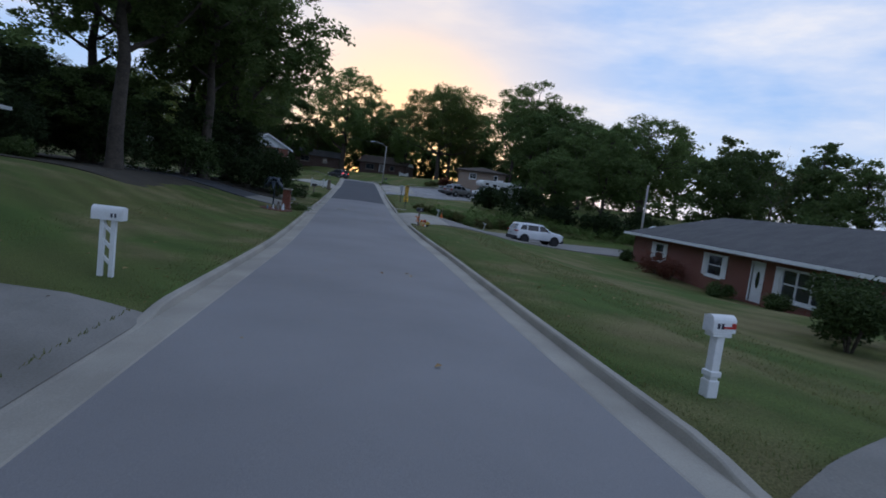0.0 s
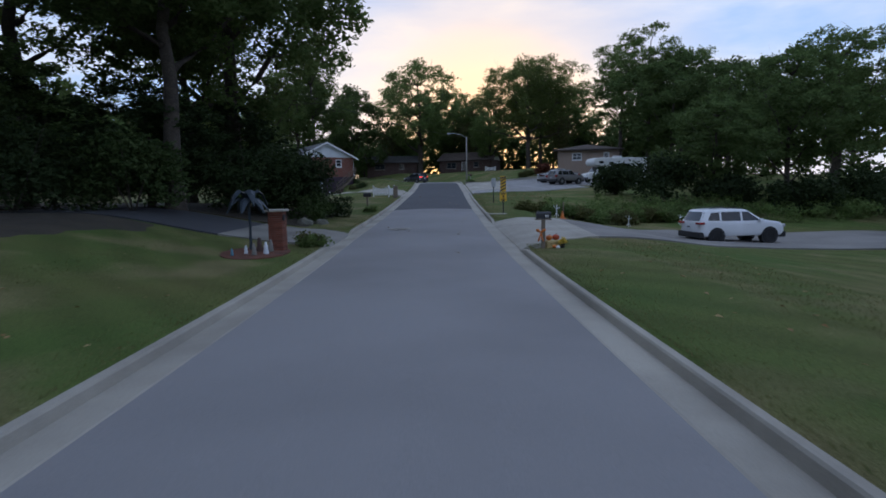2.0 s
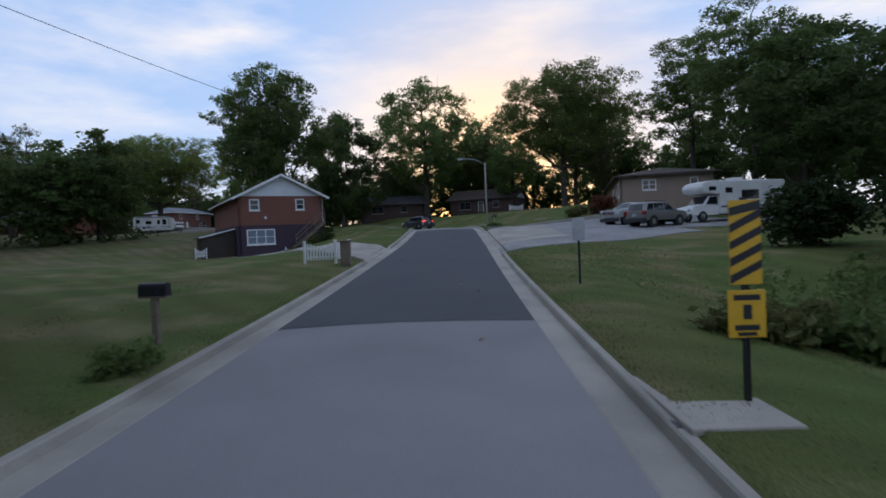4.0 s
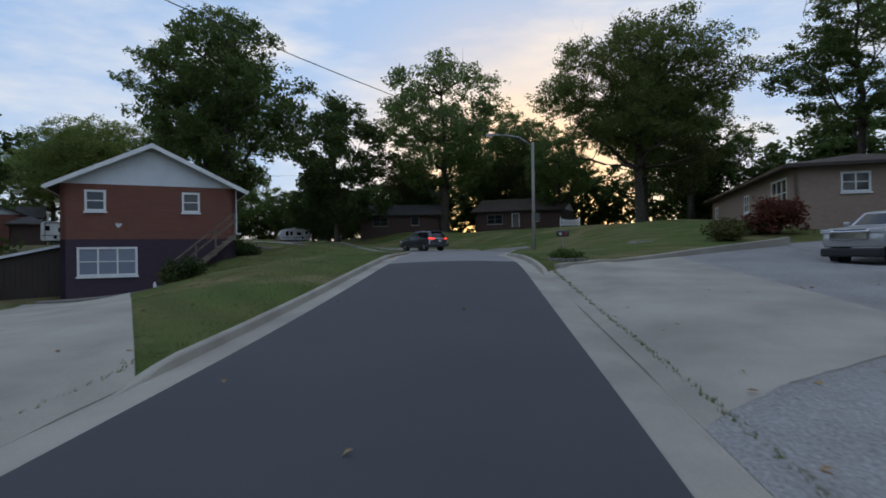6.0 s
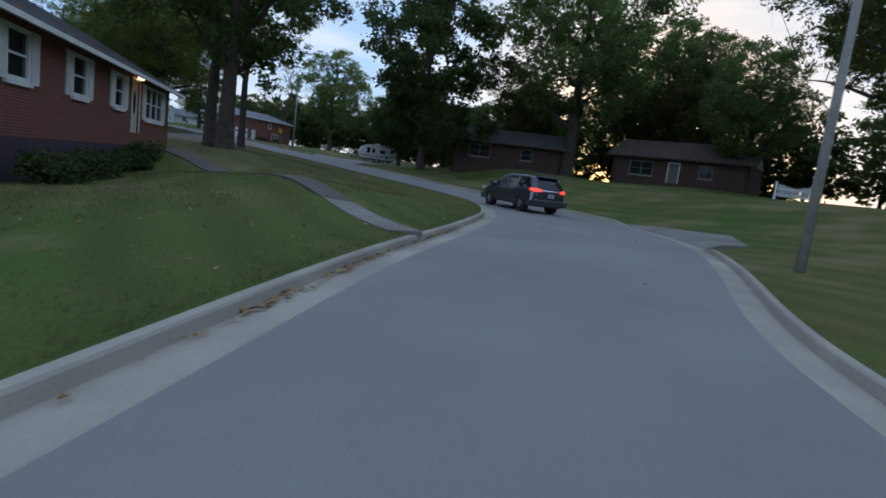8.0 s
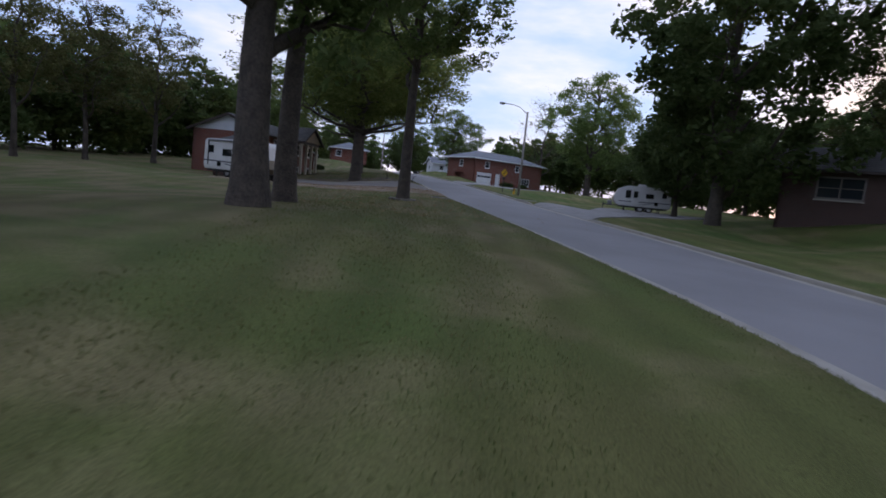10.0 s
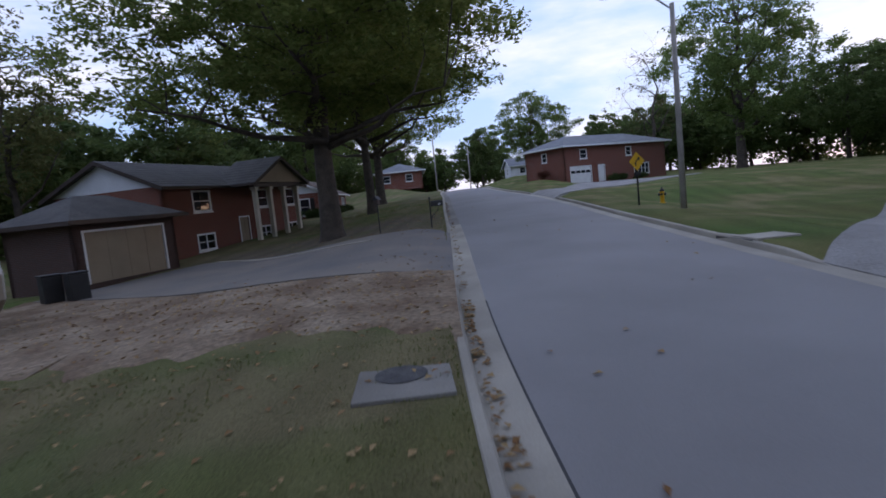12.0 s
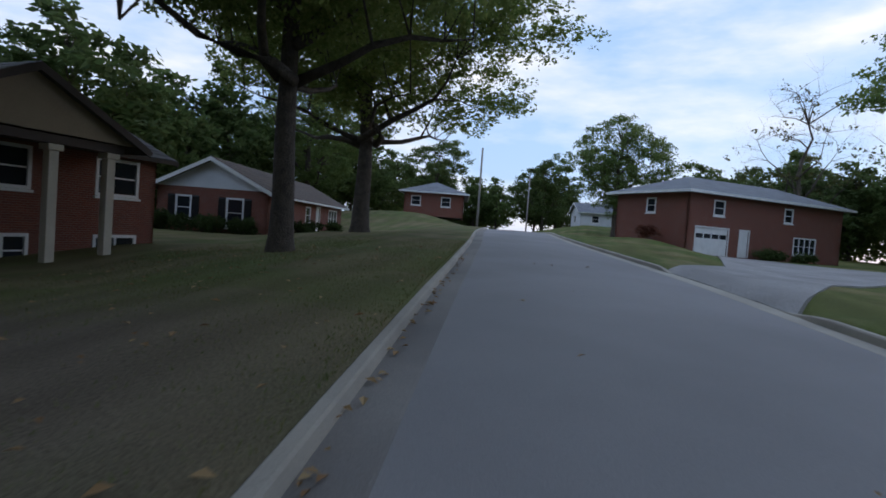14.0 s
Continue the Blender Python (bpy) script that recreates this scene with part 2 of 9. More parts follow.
M_ROOF = mat("grey_shingles", (0.085, 0.082, 0.08), 0.9, 0, 0.22, 1.1, 12, 0.5, (0.06, 0.058, 0.058))
M_ROOF_BROWN = mat("brown_shingles", (0.095, 0.07, 0.055), 0.9, 0, 0.22, 1.1, 12, 0.5, (0.065, 0.05, 0.04))
M_ROOF_BLUE = mat("blue_grey_shingles", (0.17, 0.185, 0.2), 0.9, 0, 0.18, 1.1, 12, 0.5, (0.13, 0.14, 0.155))
M_WHITE = mat("white_paint", (0.76, 0.76, 0.75), 0.5, 0, 0.05, 2.0, 30, 0.05)
M_SIDING = mat("white_siding", (0.66, 0.68, 0.71), 0.6, 0, 0.05, 1.0, 20, 0.1)
M_CREAM = mat("cream_paint", (0.55, 0.5, 0.4), 0.6, 0, 0.06, 1.0, 20, 0.08)
M_TANPAINT = mat("tan_paint", (0.32, 0.25, 0.17), 0.7, 0, 0.06, 1.0, 20, 0.08)
M_GREYTRIM = mat("grey_trim", (0.33, 0.34, 0.36), 0.6, 0, 0.06, 1.0, 20, 0.05)
M_DARKTRIM = mat("dark_brown_trim", (0.045, 0.03, 0.024), 0.6, 0, 0.1, 1.0, 20, 0.08)
M_BLACK = mat("black_paint", (0.018, 0.018, 0.02), 0.45, 0, 0.1, 3.0, 30, 0.05)
M_WOOD = mat("weathered_wood", (0.20, 0.155, 0.115), 0.85, 0, 0.2, 2.0, 24, 0.35, (0.13, 0.10, 0.075))
M_POLE = mat("grey_weathered_pole", (0.33, 0.31, 0.28), 0.85, 0, 0.15, 1.5, 22, 0.3, (0.24, 0.22, 0.2))
M_BARK = mat("bark", (0.085, 0.068, 0.052), 0.95, 0, 0.28, 3.0, 16, 0.9, (0.05, 0.04, 0.032), dist=0.06)
M_STEEL = mat("galvanized_steel", (0.42, 0.43, 0.44), 0.45, 0.8, 0.08, 4.0, 50, 0.08)
M_GLASS = glass_mat("window_glass")
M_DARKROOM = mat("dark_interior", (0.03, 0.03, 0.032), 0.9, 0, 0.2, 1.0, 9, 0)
M_TYRE = mat("tyre_rubber", (0.018, 0.018, 0.019), 0.8, 0, 0.1, 8, 60, 0.2)
M_YELLOW = mat("yellow_sign_face", (0.75, 0.42, 0.02), 0.45, 0, 0.05, 4, 40, 0.03)


def leaf_mat(name, c1, c2, trans=0.35):
    m = bpy.data.materials.new(name)
    m.use_nodes = True
    nt = m.node_tree
    n, l = nt.nodes, nt.links
    out = n["Material Output"]
    b = n["Principled BSDF"]
    geo = n.new("ShaderNodeNewGeometry")
    oi = n.new("ShaderNodeObjectInfo")
    mx = n.new("ShaderNodeMixRGB")
    mx.inputs["Color1"].default_value, mx.inputs["Color2"].default_value = (*c1, 1), (*c2, 1)
    l.new(geo.outputs["Random Per Island"], mx.inputs["Fac"])
    hv = n.new("ShaderNodeHueSaturation")
    mr = n.new("ShaderNodeMapRange")
    mr.inputs["To Min"].default_value, mr.inputs["To Max"].default_value = 0.75, 1.2
    l.new(oi.outputs["Random"], mr.inputs["Value"])
    l.new(mr.outputs["Result"], hv.inputs["Value"])
    l.new(mx.outputs["Color"], hv.inputs["Color"])
    l.new(hv.outputs["Color"], b.inputs["Base Color"])
    b.inputs["Roughness"].default_value, b.inputs["Specular IOR Level"].default_value = 0.75, 0.2
    tr = n.new("ShaderNodeBsdfTranslucent")
    l.new(hv.outputs["Color"], tr.inputs["Color"])
    ms = n.new("ShaderNodeMixShader")
    ms.inputs["Fac"].default_value = trans
    l.new(b.outputs["BSDF"], ms.inputs[1])
    l.new(tr.outputs["BSDF"], ms.inputs[2])
    l.new(ms.outputs["Shader"], out.inputs["Surface"])
    return m


M_LEAF = leaf_mat("green_leaves", (0.092, 0.146, 0.04), (0.168, 0.22, 0.075), 0.58)
M_LEAF_DARK = leaf_mat("dark_green_leaves", (0.068, 0.108, 0.032), (0.118, 0.16, 0.055), 0.54)
M_LEAF_OAK = leaf_mat("yellowing_green_leaves", (0.115, 0.165, 0.042), (0.215, 0.25, 0.08), 0.62)
# darker leaf colour that stands in for deep shade in the roadside woods
M_LEAF_SHADED = leaf_mat("shade_dark_leaves", (0.024, 0.04, 0.014), (0.045, 0.066, 0.022), 0.3)
M_LEAF_OLIVE = leaf_mat("olive_leaves", (0.085, 0.10, 0.028), (0.14, 0.13, 0.05))
M_LEAF_RED = leaf_mat("red_leaves", (0.10, 0.035, 0.025), (0.16, 0.06, 0.035))

# ---- the lie of the land ----
ROAD_PTS = [(7.6, -120, -0.3), (4.9, -60, -0.55), (2.2, -20, -0.74), (1.3, 0, -0.8), (0.6, 15, -0.87), (-0.05, 30, -0.8), (-0.7, 45, -0.4), (-1.4, 60, 0.25),
            (-2.05, 75, 1.1), (-2.75, 89, 2.15), (-3.15, 97, 2.3), (-3.3, 104, 2.38), (-4.25, 110.6, 2.42), (-6.05, 115.6, 2.48), (-8.95, 120.3, 2.56),
            (-13.8, 124.9, 2.75), (-19.3, 129.2, 3.0), (-27.3, 134.6, 3.45), (-37.3, 140.7, 3.98), (-50.3, 149.0, 4.7), (-64.1, 157.6, 5.4), (-87.4, 172.4, 6.5),
            (-105, 184.6, 6.9), (-140, 207, 6.4), (-220, 258, 4.5)]
HALF = 3.45          # asphalt half width
GUT, CURB = 0.5, 0.17


def smooth_line(pts, step=0.5):
    p = np.array(pts, float)
    p = np.vstack([2 * p[0] - p[1], p, 2 * p[-1] - p[-2]])
    out = []
    for i in range(1, len(p) - 2):
        n = max(2, int(np.linalg.norm(p[i + 1] - p[i]) / step))
        t = np.linspace(0, 1, n, endpoint=False)[:, None]
        a, b, c, d = p[i - 1], p[i], p[i + 1], p[i + 2]
        out.append(0.5 * (2 * b + (c - a) * t + (2 * a - 5 * b + 4 * c - d) * t * t + (3 * b - a - 3 * c + d) * t ** 3))
    return np.vstack(out + [p[-2:-1]])


ROAD = smooth_line(ROAD_PTS)
for _k in range(6):
    ROAD[1:-1] = (ROAD[:-2] + 2 * ROAD[1:-1] + ROAD[2:]) / 4
_d = np.gradient(ROAD[:, :2], axis=0)
ROAD_DIR = _d / np.linalg.norm(_d, axis=1)[:, None]
ROAD_RIGHT = np.stack([ROAD_DIR[:, 1], -ROAD_DIR[:, 0]], 1)

_along = np.concatenate([[0], np.cumsum(np.linalg.norm(np.diff(ROAD[:, :2], axis=0), axis=1))])


def kerb_table(rows):
    """Kerb-back distances from the road's line, given at spots near the road, spread along its whole length."""
    at = [(_along[((ROAD[:, 0] - x) ** 2 + (ROAD[:, 1] - y) ** 2).argmin()], d) for x, y, d in rows]
    w = np.interp(_along, [a for a, _d in at], [d for _a, d in at])
    for _k in range(30):
        w[1:-1] = (w[:-2] + 2 * w[1:-1] + w[2:]) / 4
    return w


KERB_LEFT = kerb_table([(2, -20, 3.3), (1.2, 2, 3.2), (0.6, 15, 3.0), (0.1, 25, 3.2), (-0.3, 36, 3.4), (-0.9, 50, 3.25), (-1.7, 66, 3.05), (-2.4, 82, 2.75), (-2.8, 90, 2.7), (-3.1, 96, 3.4), (-3.2, 100, 3.75), (-3.3, 103, 3.9), (-3.7, 107, 4.0), (-4.2, 110, 3.9),
                        (-7, 117.5, 3.4), (-12, 123, 3.1), (-19, 129, 3.5), (-28, 135, 3.83), (-38, 141, 3.95), (-48, 147.5, 3.7), (-60, 155, 3.4), (-77, 165.7, 2.9), (-105, 184.6, 3.1)])
KERB_RIGHT = kerb_table([(2, -20, 3.5), (1.2, 2, 3.5), (0.6, 15, 3.7), (-0.3, 36, 3.5), (-0.9, 50, 3.6), (-2.0, 74, 3.75), (-2.7, 88, 3.65), (-3.1, 96, 3.0), (-3.25, 102, 3.4), (-4.2, 110, 4.4), (-7, 117.5, 4.4), (-13, 124, 4.1),
                         (-28, 135, 3.8), (-43, 144.4, 3.72), (-50, 149, 3.8), (-58, 154, 4.3), (-66, 159, 4.5), (-80, 168, 3.7), (-105, 184.6, 3.5)])
WIDER, NARROW = KERB_RIGHT - 4.12, 4.12 - KERB_LEFT


def nearest(x, y):
    return int(((ROAD[:, 0] - x) ** 2 + (ROAD[:, 1] - y) ** 2).argmin())


# where drives meet the street the kerb is let down: side, from, to
CROSSINGS = [(-1, (-1.8, -7), (-2.1, 3.4)), (1, (5.2, -7.5), (4.8, -0.9)), (1, (3.4, 31.8), (2.9, 42.3)), (-1, (-3.4, 32.8), (-3.6, 37.6)), (-1, (-4.75, 66.4), (-4.95, 73.4)),
             (1, (2.1, 68.3), (1.4, 84.9)), (1, (-30, 141.0), (-38.0, 146.3)), (-1, (-44.4, 140.7), (-52.9, 146.2)), (1, (-60.6, 160.6), (-67.4, 164.7)), (1, (0.2, 110.0), (-2.2, 118.9))]
LOWERED = {-1: np.zeros(len(ROAD)), 1: np.zeros(len(ROAD))}
for _side, _a, _b in CROSSINGS:
    _i, _j = sorted((nearest(*_a), nearest(*_b)))
    _k = np.arange(len(ROAD))
    LOWERED[_side] = np.maximum(LOWERED[_side], np.clip(np.minimum(_k - _i + 1.5, _j - _k + 1.5) / 2.0, 0, 1))

# spot heights away from the road: x, y, z
SPOTS = np.array([(-12, -10, -0.1), (-22, 15, 0.9), (-20, 40, 0.6), (14, 5, -1.2), (26, 25, -2.3), (28, -20, -1.6), (20, 46, -1.9), (12, 53, -1.4), (34, 45, -2.2),
                  (12, 68, 0.6), (20, 76, 1.1), (14, 87, 1.75), (8, 97, 3.0), (5, 105, 3.5), (24, 92, 1.9), (14.3, 103, 4.3), (13.5, 110, 4.6), (17, 97.3, 3.4), (16, 125, 5.4), (23, 97, 2.5), (-22, 82, 0.2), (-12, 60, 0.4), (-16, 96, 3.2), (-24, 108, 3.6),
                  (-27, 118, 3.7), (10, 125, 4.9), (-20, 145, 3.3), (-42, 166, 4.3), (-40, 155, 3.8), (-63.9, 137.5, 3.95), (-60, 133, 3.8), (-66, 141.5, 4.2), (-64, 130, 3.7), (-71, 133, 3.9), (-70, 145, 4.6), (-81, 150, 5.2), (-83, 159, 5.95), (-72, 152.5, 5.25), (-80, 190, 6.0), (60, 20, -4.5), (-82, 196, 5.9), (-100, 155, 5.6), (-90, 152, 5.3), (-121, 182, 8.5), (-128, 217, 9.0), (4, 141, 5.1), (-15, 150, 5.5), (5, 149, 5.7), (-15, 157, 5.7), (22, 114, 5.0), (-19, 91, 0.2), (-13, 83, 0.6), (-25, 89, 0.1), (-10.5, 88, 2.0), (-12.5, 95, 2.6), (-13.6, 92.5, 1.9), (-18.5, 93.4, 0.05), (-17.2, 91.2, 0.15), (-21, 91, 0.05), (-13.5, 103, 3.15), (-85, 180, 7.4), (-77, 173, 6.6), (-78, 191, 5.9), (-70, 177, 5.6), (-74, 185, 5.7), (-66, 171, 5.5), (-80, 188, 5.95)])


def ground_z(x, y, ditch=True):
    """Height of the ground at arrays x, y."""
    x, y = np.atleast_1d(np.asarray(x, float)), np.atleast_1d(np.asarray(y, float))
    z = np.empty(len(x))
    for i in range(0, len(x), 4000):
        px, py = x[i:i + 4000, None], y[i:i + 4000, None]
        d2 = (px - ROAD[None, :, 0]) ** 2 + (py - ROAD[None, :, 1]) ** 2
        k = d2.argmin(1)
        d = np.sqrt(d2[np.arange(len(k)), k])
        w = 1.0 / ((px - SPOTS[None, :, 0]) ** 2 + (py - SPOTS[None, :, 1]) ** 2 + 9.0) ** 1.6
        # the road's own height, drawn from its whole length, so that no crease runs where two stretches are equally near
        wr = 1.0 / (d2[:, ::8] + 4.0) ** 2.0
        zr = np.where(d < 6, ROAD[k, 2], (wr * ROAD[None, ::8, 2]).sum(1) / wr.sum(1))
        zf = (w * SPOTS[None, :, 2]).sum(1) / w.sum(1)
        t = np.clip((d - 4.1) / 9.0, 0, 1)
        t = t * t * (3 - 2 * t)
        z[i:i + 4000] = zr + 0.12 + (zf - zr - 0.12) * t
        # the front lawn swells above the kerb at the bend
        z[i:i + 4000] += 0.5 * np.exp(-((px[:, 0] + 11.2) / 2.3) ** 2 - ((py[:, 0] - 102.0) / 6.5) ** 2)
    return z


def gz(x, y):
    return float(ground_z([x], [y])[0])


# ---- building helpers ----
def part(name, bm, material, parent=None, label="", smooth=False):
    """Links a bmesh as one mesh object, under its thing or part."""
    me = bpy.data.meshes.new(name)
    bmesh.ops.recalc_face_normals(bm, faces=bm.faces)
    bm.to_mesh(me)
    bm.free()
    if smooth:
        for p in me.polygons:
            p.use_smooth = True
    for m in (material if isinstance(material, (list, tuple)) else (material,)):
        me.materials.append(m)
    ob = new(name, me)
    if parent:
        ob.parent = parent
    if label:
        tagged(ob, label)
    return ob


def thing(name, x, y, z, rz=0, label="", category="", group="", kind=""):
    ob = new(name)
    ob.empty_display_size = 0.3
    ob.matrix_basis = pose(x, y, z, 0, 0, rz)
    return tagged(ob, label, category, group, kind)


def box(bm, x0, x1, y0, y1, z0, z1, m=None):
    vs = [bm.verts.new(v) for v in ((x0, y0, z0), (x1, y0, z0), (x1, y1, z0), (x0, y1, z0), (x0, y0, z1), (x1, y0, z1), (x1, y1, z1), (x0, y1, z1))]
    for f in ((0, 3, 2, 1), (4, 5, 6, 7), (0, 1, 5, 4), (1, 2, 6, 5), (2, 3, 7, 6), (3, 0, 4, 7)):
        bm.faces.new([vs[i] for i in f])
    if m is not None:
        bmesh.ops.transform(bm, matrix=m, verts=vs)
    return vs


def bbox(x0, x1, y0, y1, z0, z1, r=0.02, seg=2):
    """A box with rounded edges, as a new bmesh."""
    bm = bmesh.new()
    box(bm, x0, x1, y0, y1, z0, z1)
    bmesh.ops.bevel(bm, geom=bm.edges[:], offset=r, segments=seg, affect="EDGES", profile=0.5)
    return bm


def tube(bm, pts, radii, n=8, cap=True):
    """A round tube through pts."""
    pts = [Vector(p) for p in pts]
    rings = []
    for i, p in enumerate(pts):
        d = (pts[min(i + 1, len(pts) - 1)] - pts[max(i - 1, 0)]).normalized()
        a = d.orthogonal().normalized() if abs(d.z) < 0.9 else Vector((1, 0, 0)) - d * d.x
        a.normalize()
        b = d.cross(a)
        r = radii[i] if isinstance(radii, (list, tuple)) else radii
        rings.append([bm.verts.new(p + (a * math.cos(2 * math.pi * k / n) + b * math.sin(2 * math.pi * k / n)) * r) for k in range(n)])
    for r0, r1 in zip(rings[:-1], rings[1:]):
        for k in range(n):
            bm.faces.new((r0[k], r0[(k + 1) % n], r1[(k + 1) % n], r1[k]))
    if cap:
        bm.faces.new(rings[0][::-1])
        bm.faces.new(rings[-1])
    return bm


def extrude_poly(bm, poly, y0, y1):
    """A prism over a polygon in x, z between y0 and y1."""
    a = [bm.verts.new((x, y0, z)) for x, z in poly]
    b = [bm.verts.new((x, y1, z)) for x, z in poly]
    bm.faces.new(a)
    bm.faces.new(b[::-1])
    n = len(poly)
    for i in range(n):
        bm.faces.new((a[i], b[i], b[(i + 1) % n], a[(i + 1) % n]))
    return a + b


def ring_box(bm, x0, x1, z0, z1, t, y0, y1):
    """A rectangular frame of bar width t between y0 and y1."""
    loops = []
    for y in (y0, y1):
        for d in (0, t):
            loops.append([bm.verts.new(v) for v in ((x0 + d, y, z0 + d), (x1 - d, y, z0 + d), (x1 - d, y, z1 - d), (x0 + d, y, z1 - d))])
    fo, fi, bo, bi = loops
    for k in range(4):
        j = (k + 1) % 4
        bm.faces.new((fo[k], fo[j], fi[j], fi[k]))
        bm.faces.new((bo[j], bo[k], bi[k], bi[j]))
        bm.faces.new((fo[j], fo[k], bo[k], bo[j]))
        bm.faces.new((fi[k], fi[j], bi[j], bi[k]))


def wall_panel(bm, p0, p1, z0, z1, holes, thick=0.22, top=None):
    """A wall from p0 to p1 (x, y), outside on the right hand when going from p0 to p1, with holes (a, b, za, zb) along it. top: function of distance for a gable."""
    p0, p1 = Vector((*p0, 0)), Vector((*p1, 0))
    length = (p1 - p0).length
    u = (p1 - p0) / length
    inn = Vector((-u.y, u.x, 0)) * thick
    xs = sorted({0.0, length, *[h[0] for h in holes], *[h[1] for h in holes]})
    zs = sorted({z0, z1, *[h[2] for h in holes], *[h[3] for h in holes]})

    def hole(a, b, c, d):
        return any(h[0] - 1e-4 <= a and b <= h[1] + 1e-4 and h[2] - 1e-4 <= c and d <= h[3] + 1e-4 for h in holes)

    def quad(*vs):
        bm.faces.new([bm.verts.new(v) for v in vs])

    solid = {}
    for i in range(len(xs) - 1):
        for j in range(len(zs) - 1):
            solid[i, j] = not hole(xs[i], xs[i + 1], zs[j], zs[j + 1])
    for (i, j), s in solid.items():
        if not s:
            continue
        a, b, c, d = xs[i], xs[i + 1], zs[j], zs[j + 1]
        A, B = p0 + u * a, p0 + u * b
        zc, zd = Vector((0, 0, c)), Vector((0, 0, d))
        quad(A + zc, B + zc, B + zd, A + zd)
        quad(A + inn + zc, A + inn + zd, B + inn + zd, B + inn + zc)
        if not solid.get((i - 1, j), False):
            quad(A + zc, A + zd, A + inn + zd, A + inn + zc)
        if not solid.get((i + 1, j), False):
            quad(B + zc, B + inn + zc, B + inn + zd, B + zd)
        if not solid.get((i, j - 1), False):
            quad(A + zc, A + inn + zc, B + inn + zc, B + zc)
        if not solid.get((i, j + 1), False):
            quad(A + zd, B + zd, B + inn + zd, A + inn + zd)


def extrude_shutter(bm, steps, x0, x1):
    """A board from x0 to x1 whose face follows the (z, y) steps, with a flat back."""
    rows = [[bm.verts.new((x, y, z)) for x in (x0, x1)] for z, y in steps]
    back = [[bm.verts.new((x, -0.003, z)) for x in (x0, x1)] for z in (steps[0][0], steps[-1][0])]
    for a, b in zip(rows, rows[1:]):
        bm.faces.new((a[0], a[1], b[1], b[0]))
    bm.faces.new((back[0][1], back[0][0], back[1][0], back[1][1]))
    bm.faces.new((back[0][0], back[0][1], rows[0][1], rows[0][0]))
    bm.faces.new((rows[-1][0], rows[-1][1], back[1][1], back[1][0]))
    for k in (0, 1):
        bm.faces.new([back[0][k]] + [r[k] for r in rows] + [back[1][k]])
    bmesh.ops.recalc_face_normals(bm, faces=bm.faces[:])


def window(house, p0, u, a, b, za, zb, cols=1, rows=2, frame_mat=None, shutters=None, sill=True, glass=None):
    """A window in a wall from p0 along u (unit x, y): frame, panes, sill, shutters."""
    frame_mat = frame_mat or M_WHITE
    n = Vector((u[1], -u[0], 0))
    m = Matrix.Translation((p0[0] + u[0] * a, p0[1] + u[1] * a, za)) @ Matrix(((u[0], -n.x, 0, 0), (u[1], -n.y, 0, 0), (0, 0, 1, 0), (0, 0, 0, 1)))
    w, h = b - a, zb - za
    bm = bmesh.new()
    t = 0.06
    ring_box(bm, -0.05, w + 0.05, -0.05, h + 0.05, 0.11, -0.03, 0.08)
    bmesh.ops.transform(bm, matrix=m, verts=bm.verts)
    win = part("window", bm, frame_mat, house)
    bars = [("mullion", (w * c / cols - 0.04, w * c / cols + 0.04, -0.02, 0.07, t, h - t)) for c in range(1, cols)]
    bars += [("sash_bar", (w * c / cols + t * 0.7, w * (c + 1) / cols - t * 0.7, 0.0, 0.06, h * r / rows - 0.025, h * r / rows + 0.025)) for c in range(cols) for r in range(1, rows)]
    for nm, q in bars:
        bm = bmesh.new()
        box(bm, *q)
        bmesh.ops.transform(bm, matrix=m, verts=bm.verts)
        part(nm, bm, frame_mat, win)
    for c in range(cols):
        bm = bmesh.new()
        box(bm, w * c / cols + 0.03, w * (c + 1) / cols - 0.03, 0.035, 0.05, 0.04, h - 0.04)
        bmesh.ops.transform(bm, matrix=m, verts=bm.verts)
        part("pane", bm, glass or M_GLASS, win)
    if sill:
        bm = bmesh.new()
        box(bm, -0.1, w + 0.1, -0.09, 0.0, -0.14, -0.055)
        bmesh.ops.transform(bm, matrix=m, verts=bm.verts)
        part("sill", bm, M_CONCRETE if frame_mat is not M_WHITE else frame_mat, win)
    if shutters:
        for x0 in (-0.5, w + 0.08):
            bm = bmesh.new()
            steps = [(-0.05, -0.045), (0.03, -0.045)]               # louvres, as one folded board
            for k in range(int(h / 0.09)):
                steps += [(0.03 + k * 0.09, -0.038), (0.105 + k * 0.09, -0.062)]
            extrude_shutter(bm, steps + [(h + 0.05, -0.045)], x0, x0 + 0.42)
            bmesh.ops.transform(bm, matrix=m, verts=bm.verts)
            part("shutter", bm, shutters, win)
    return win


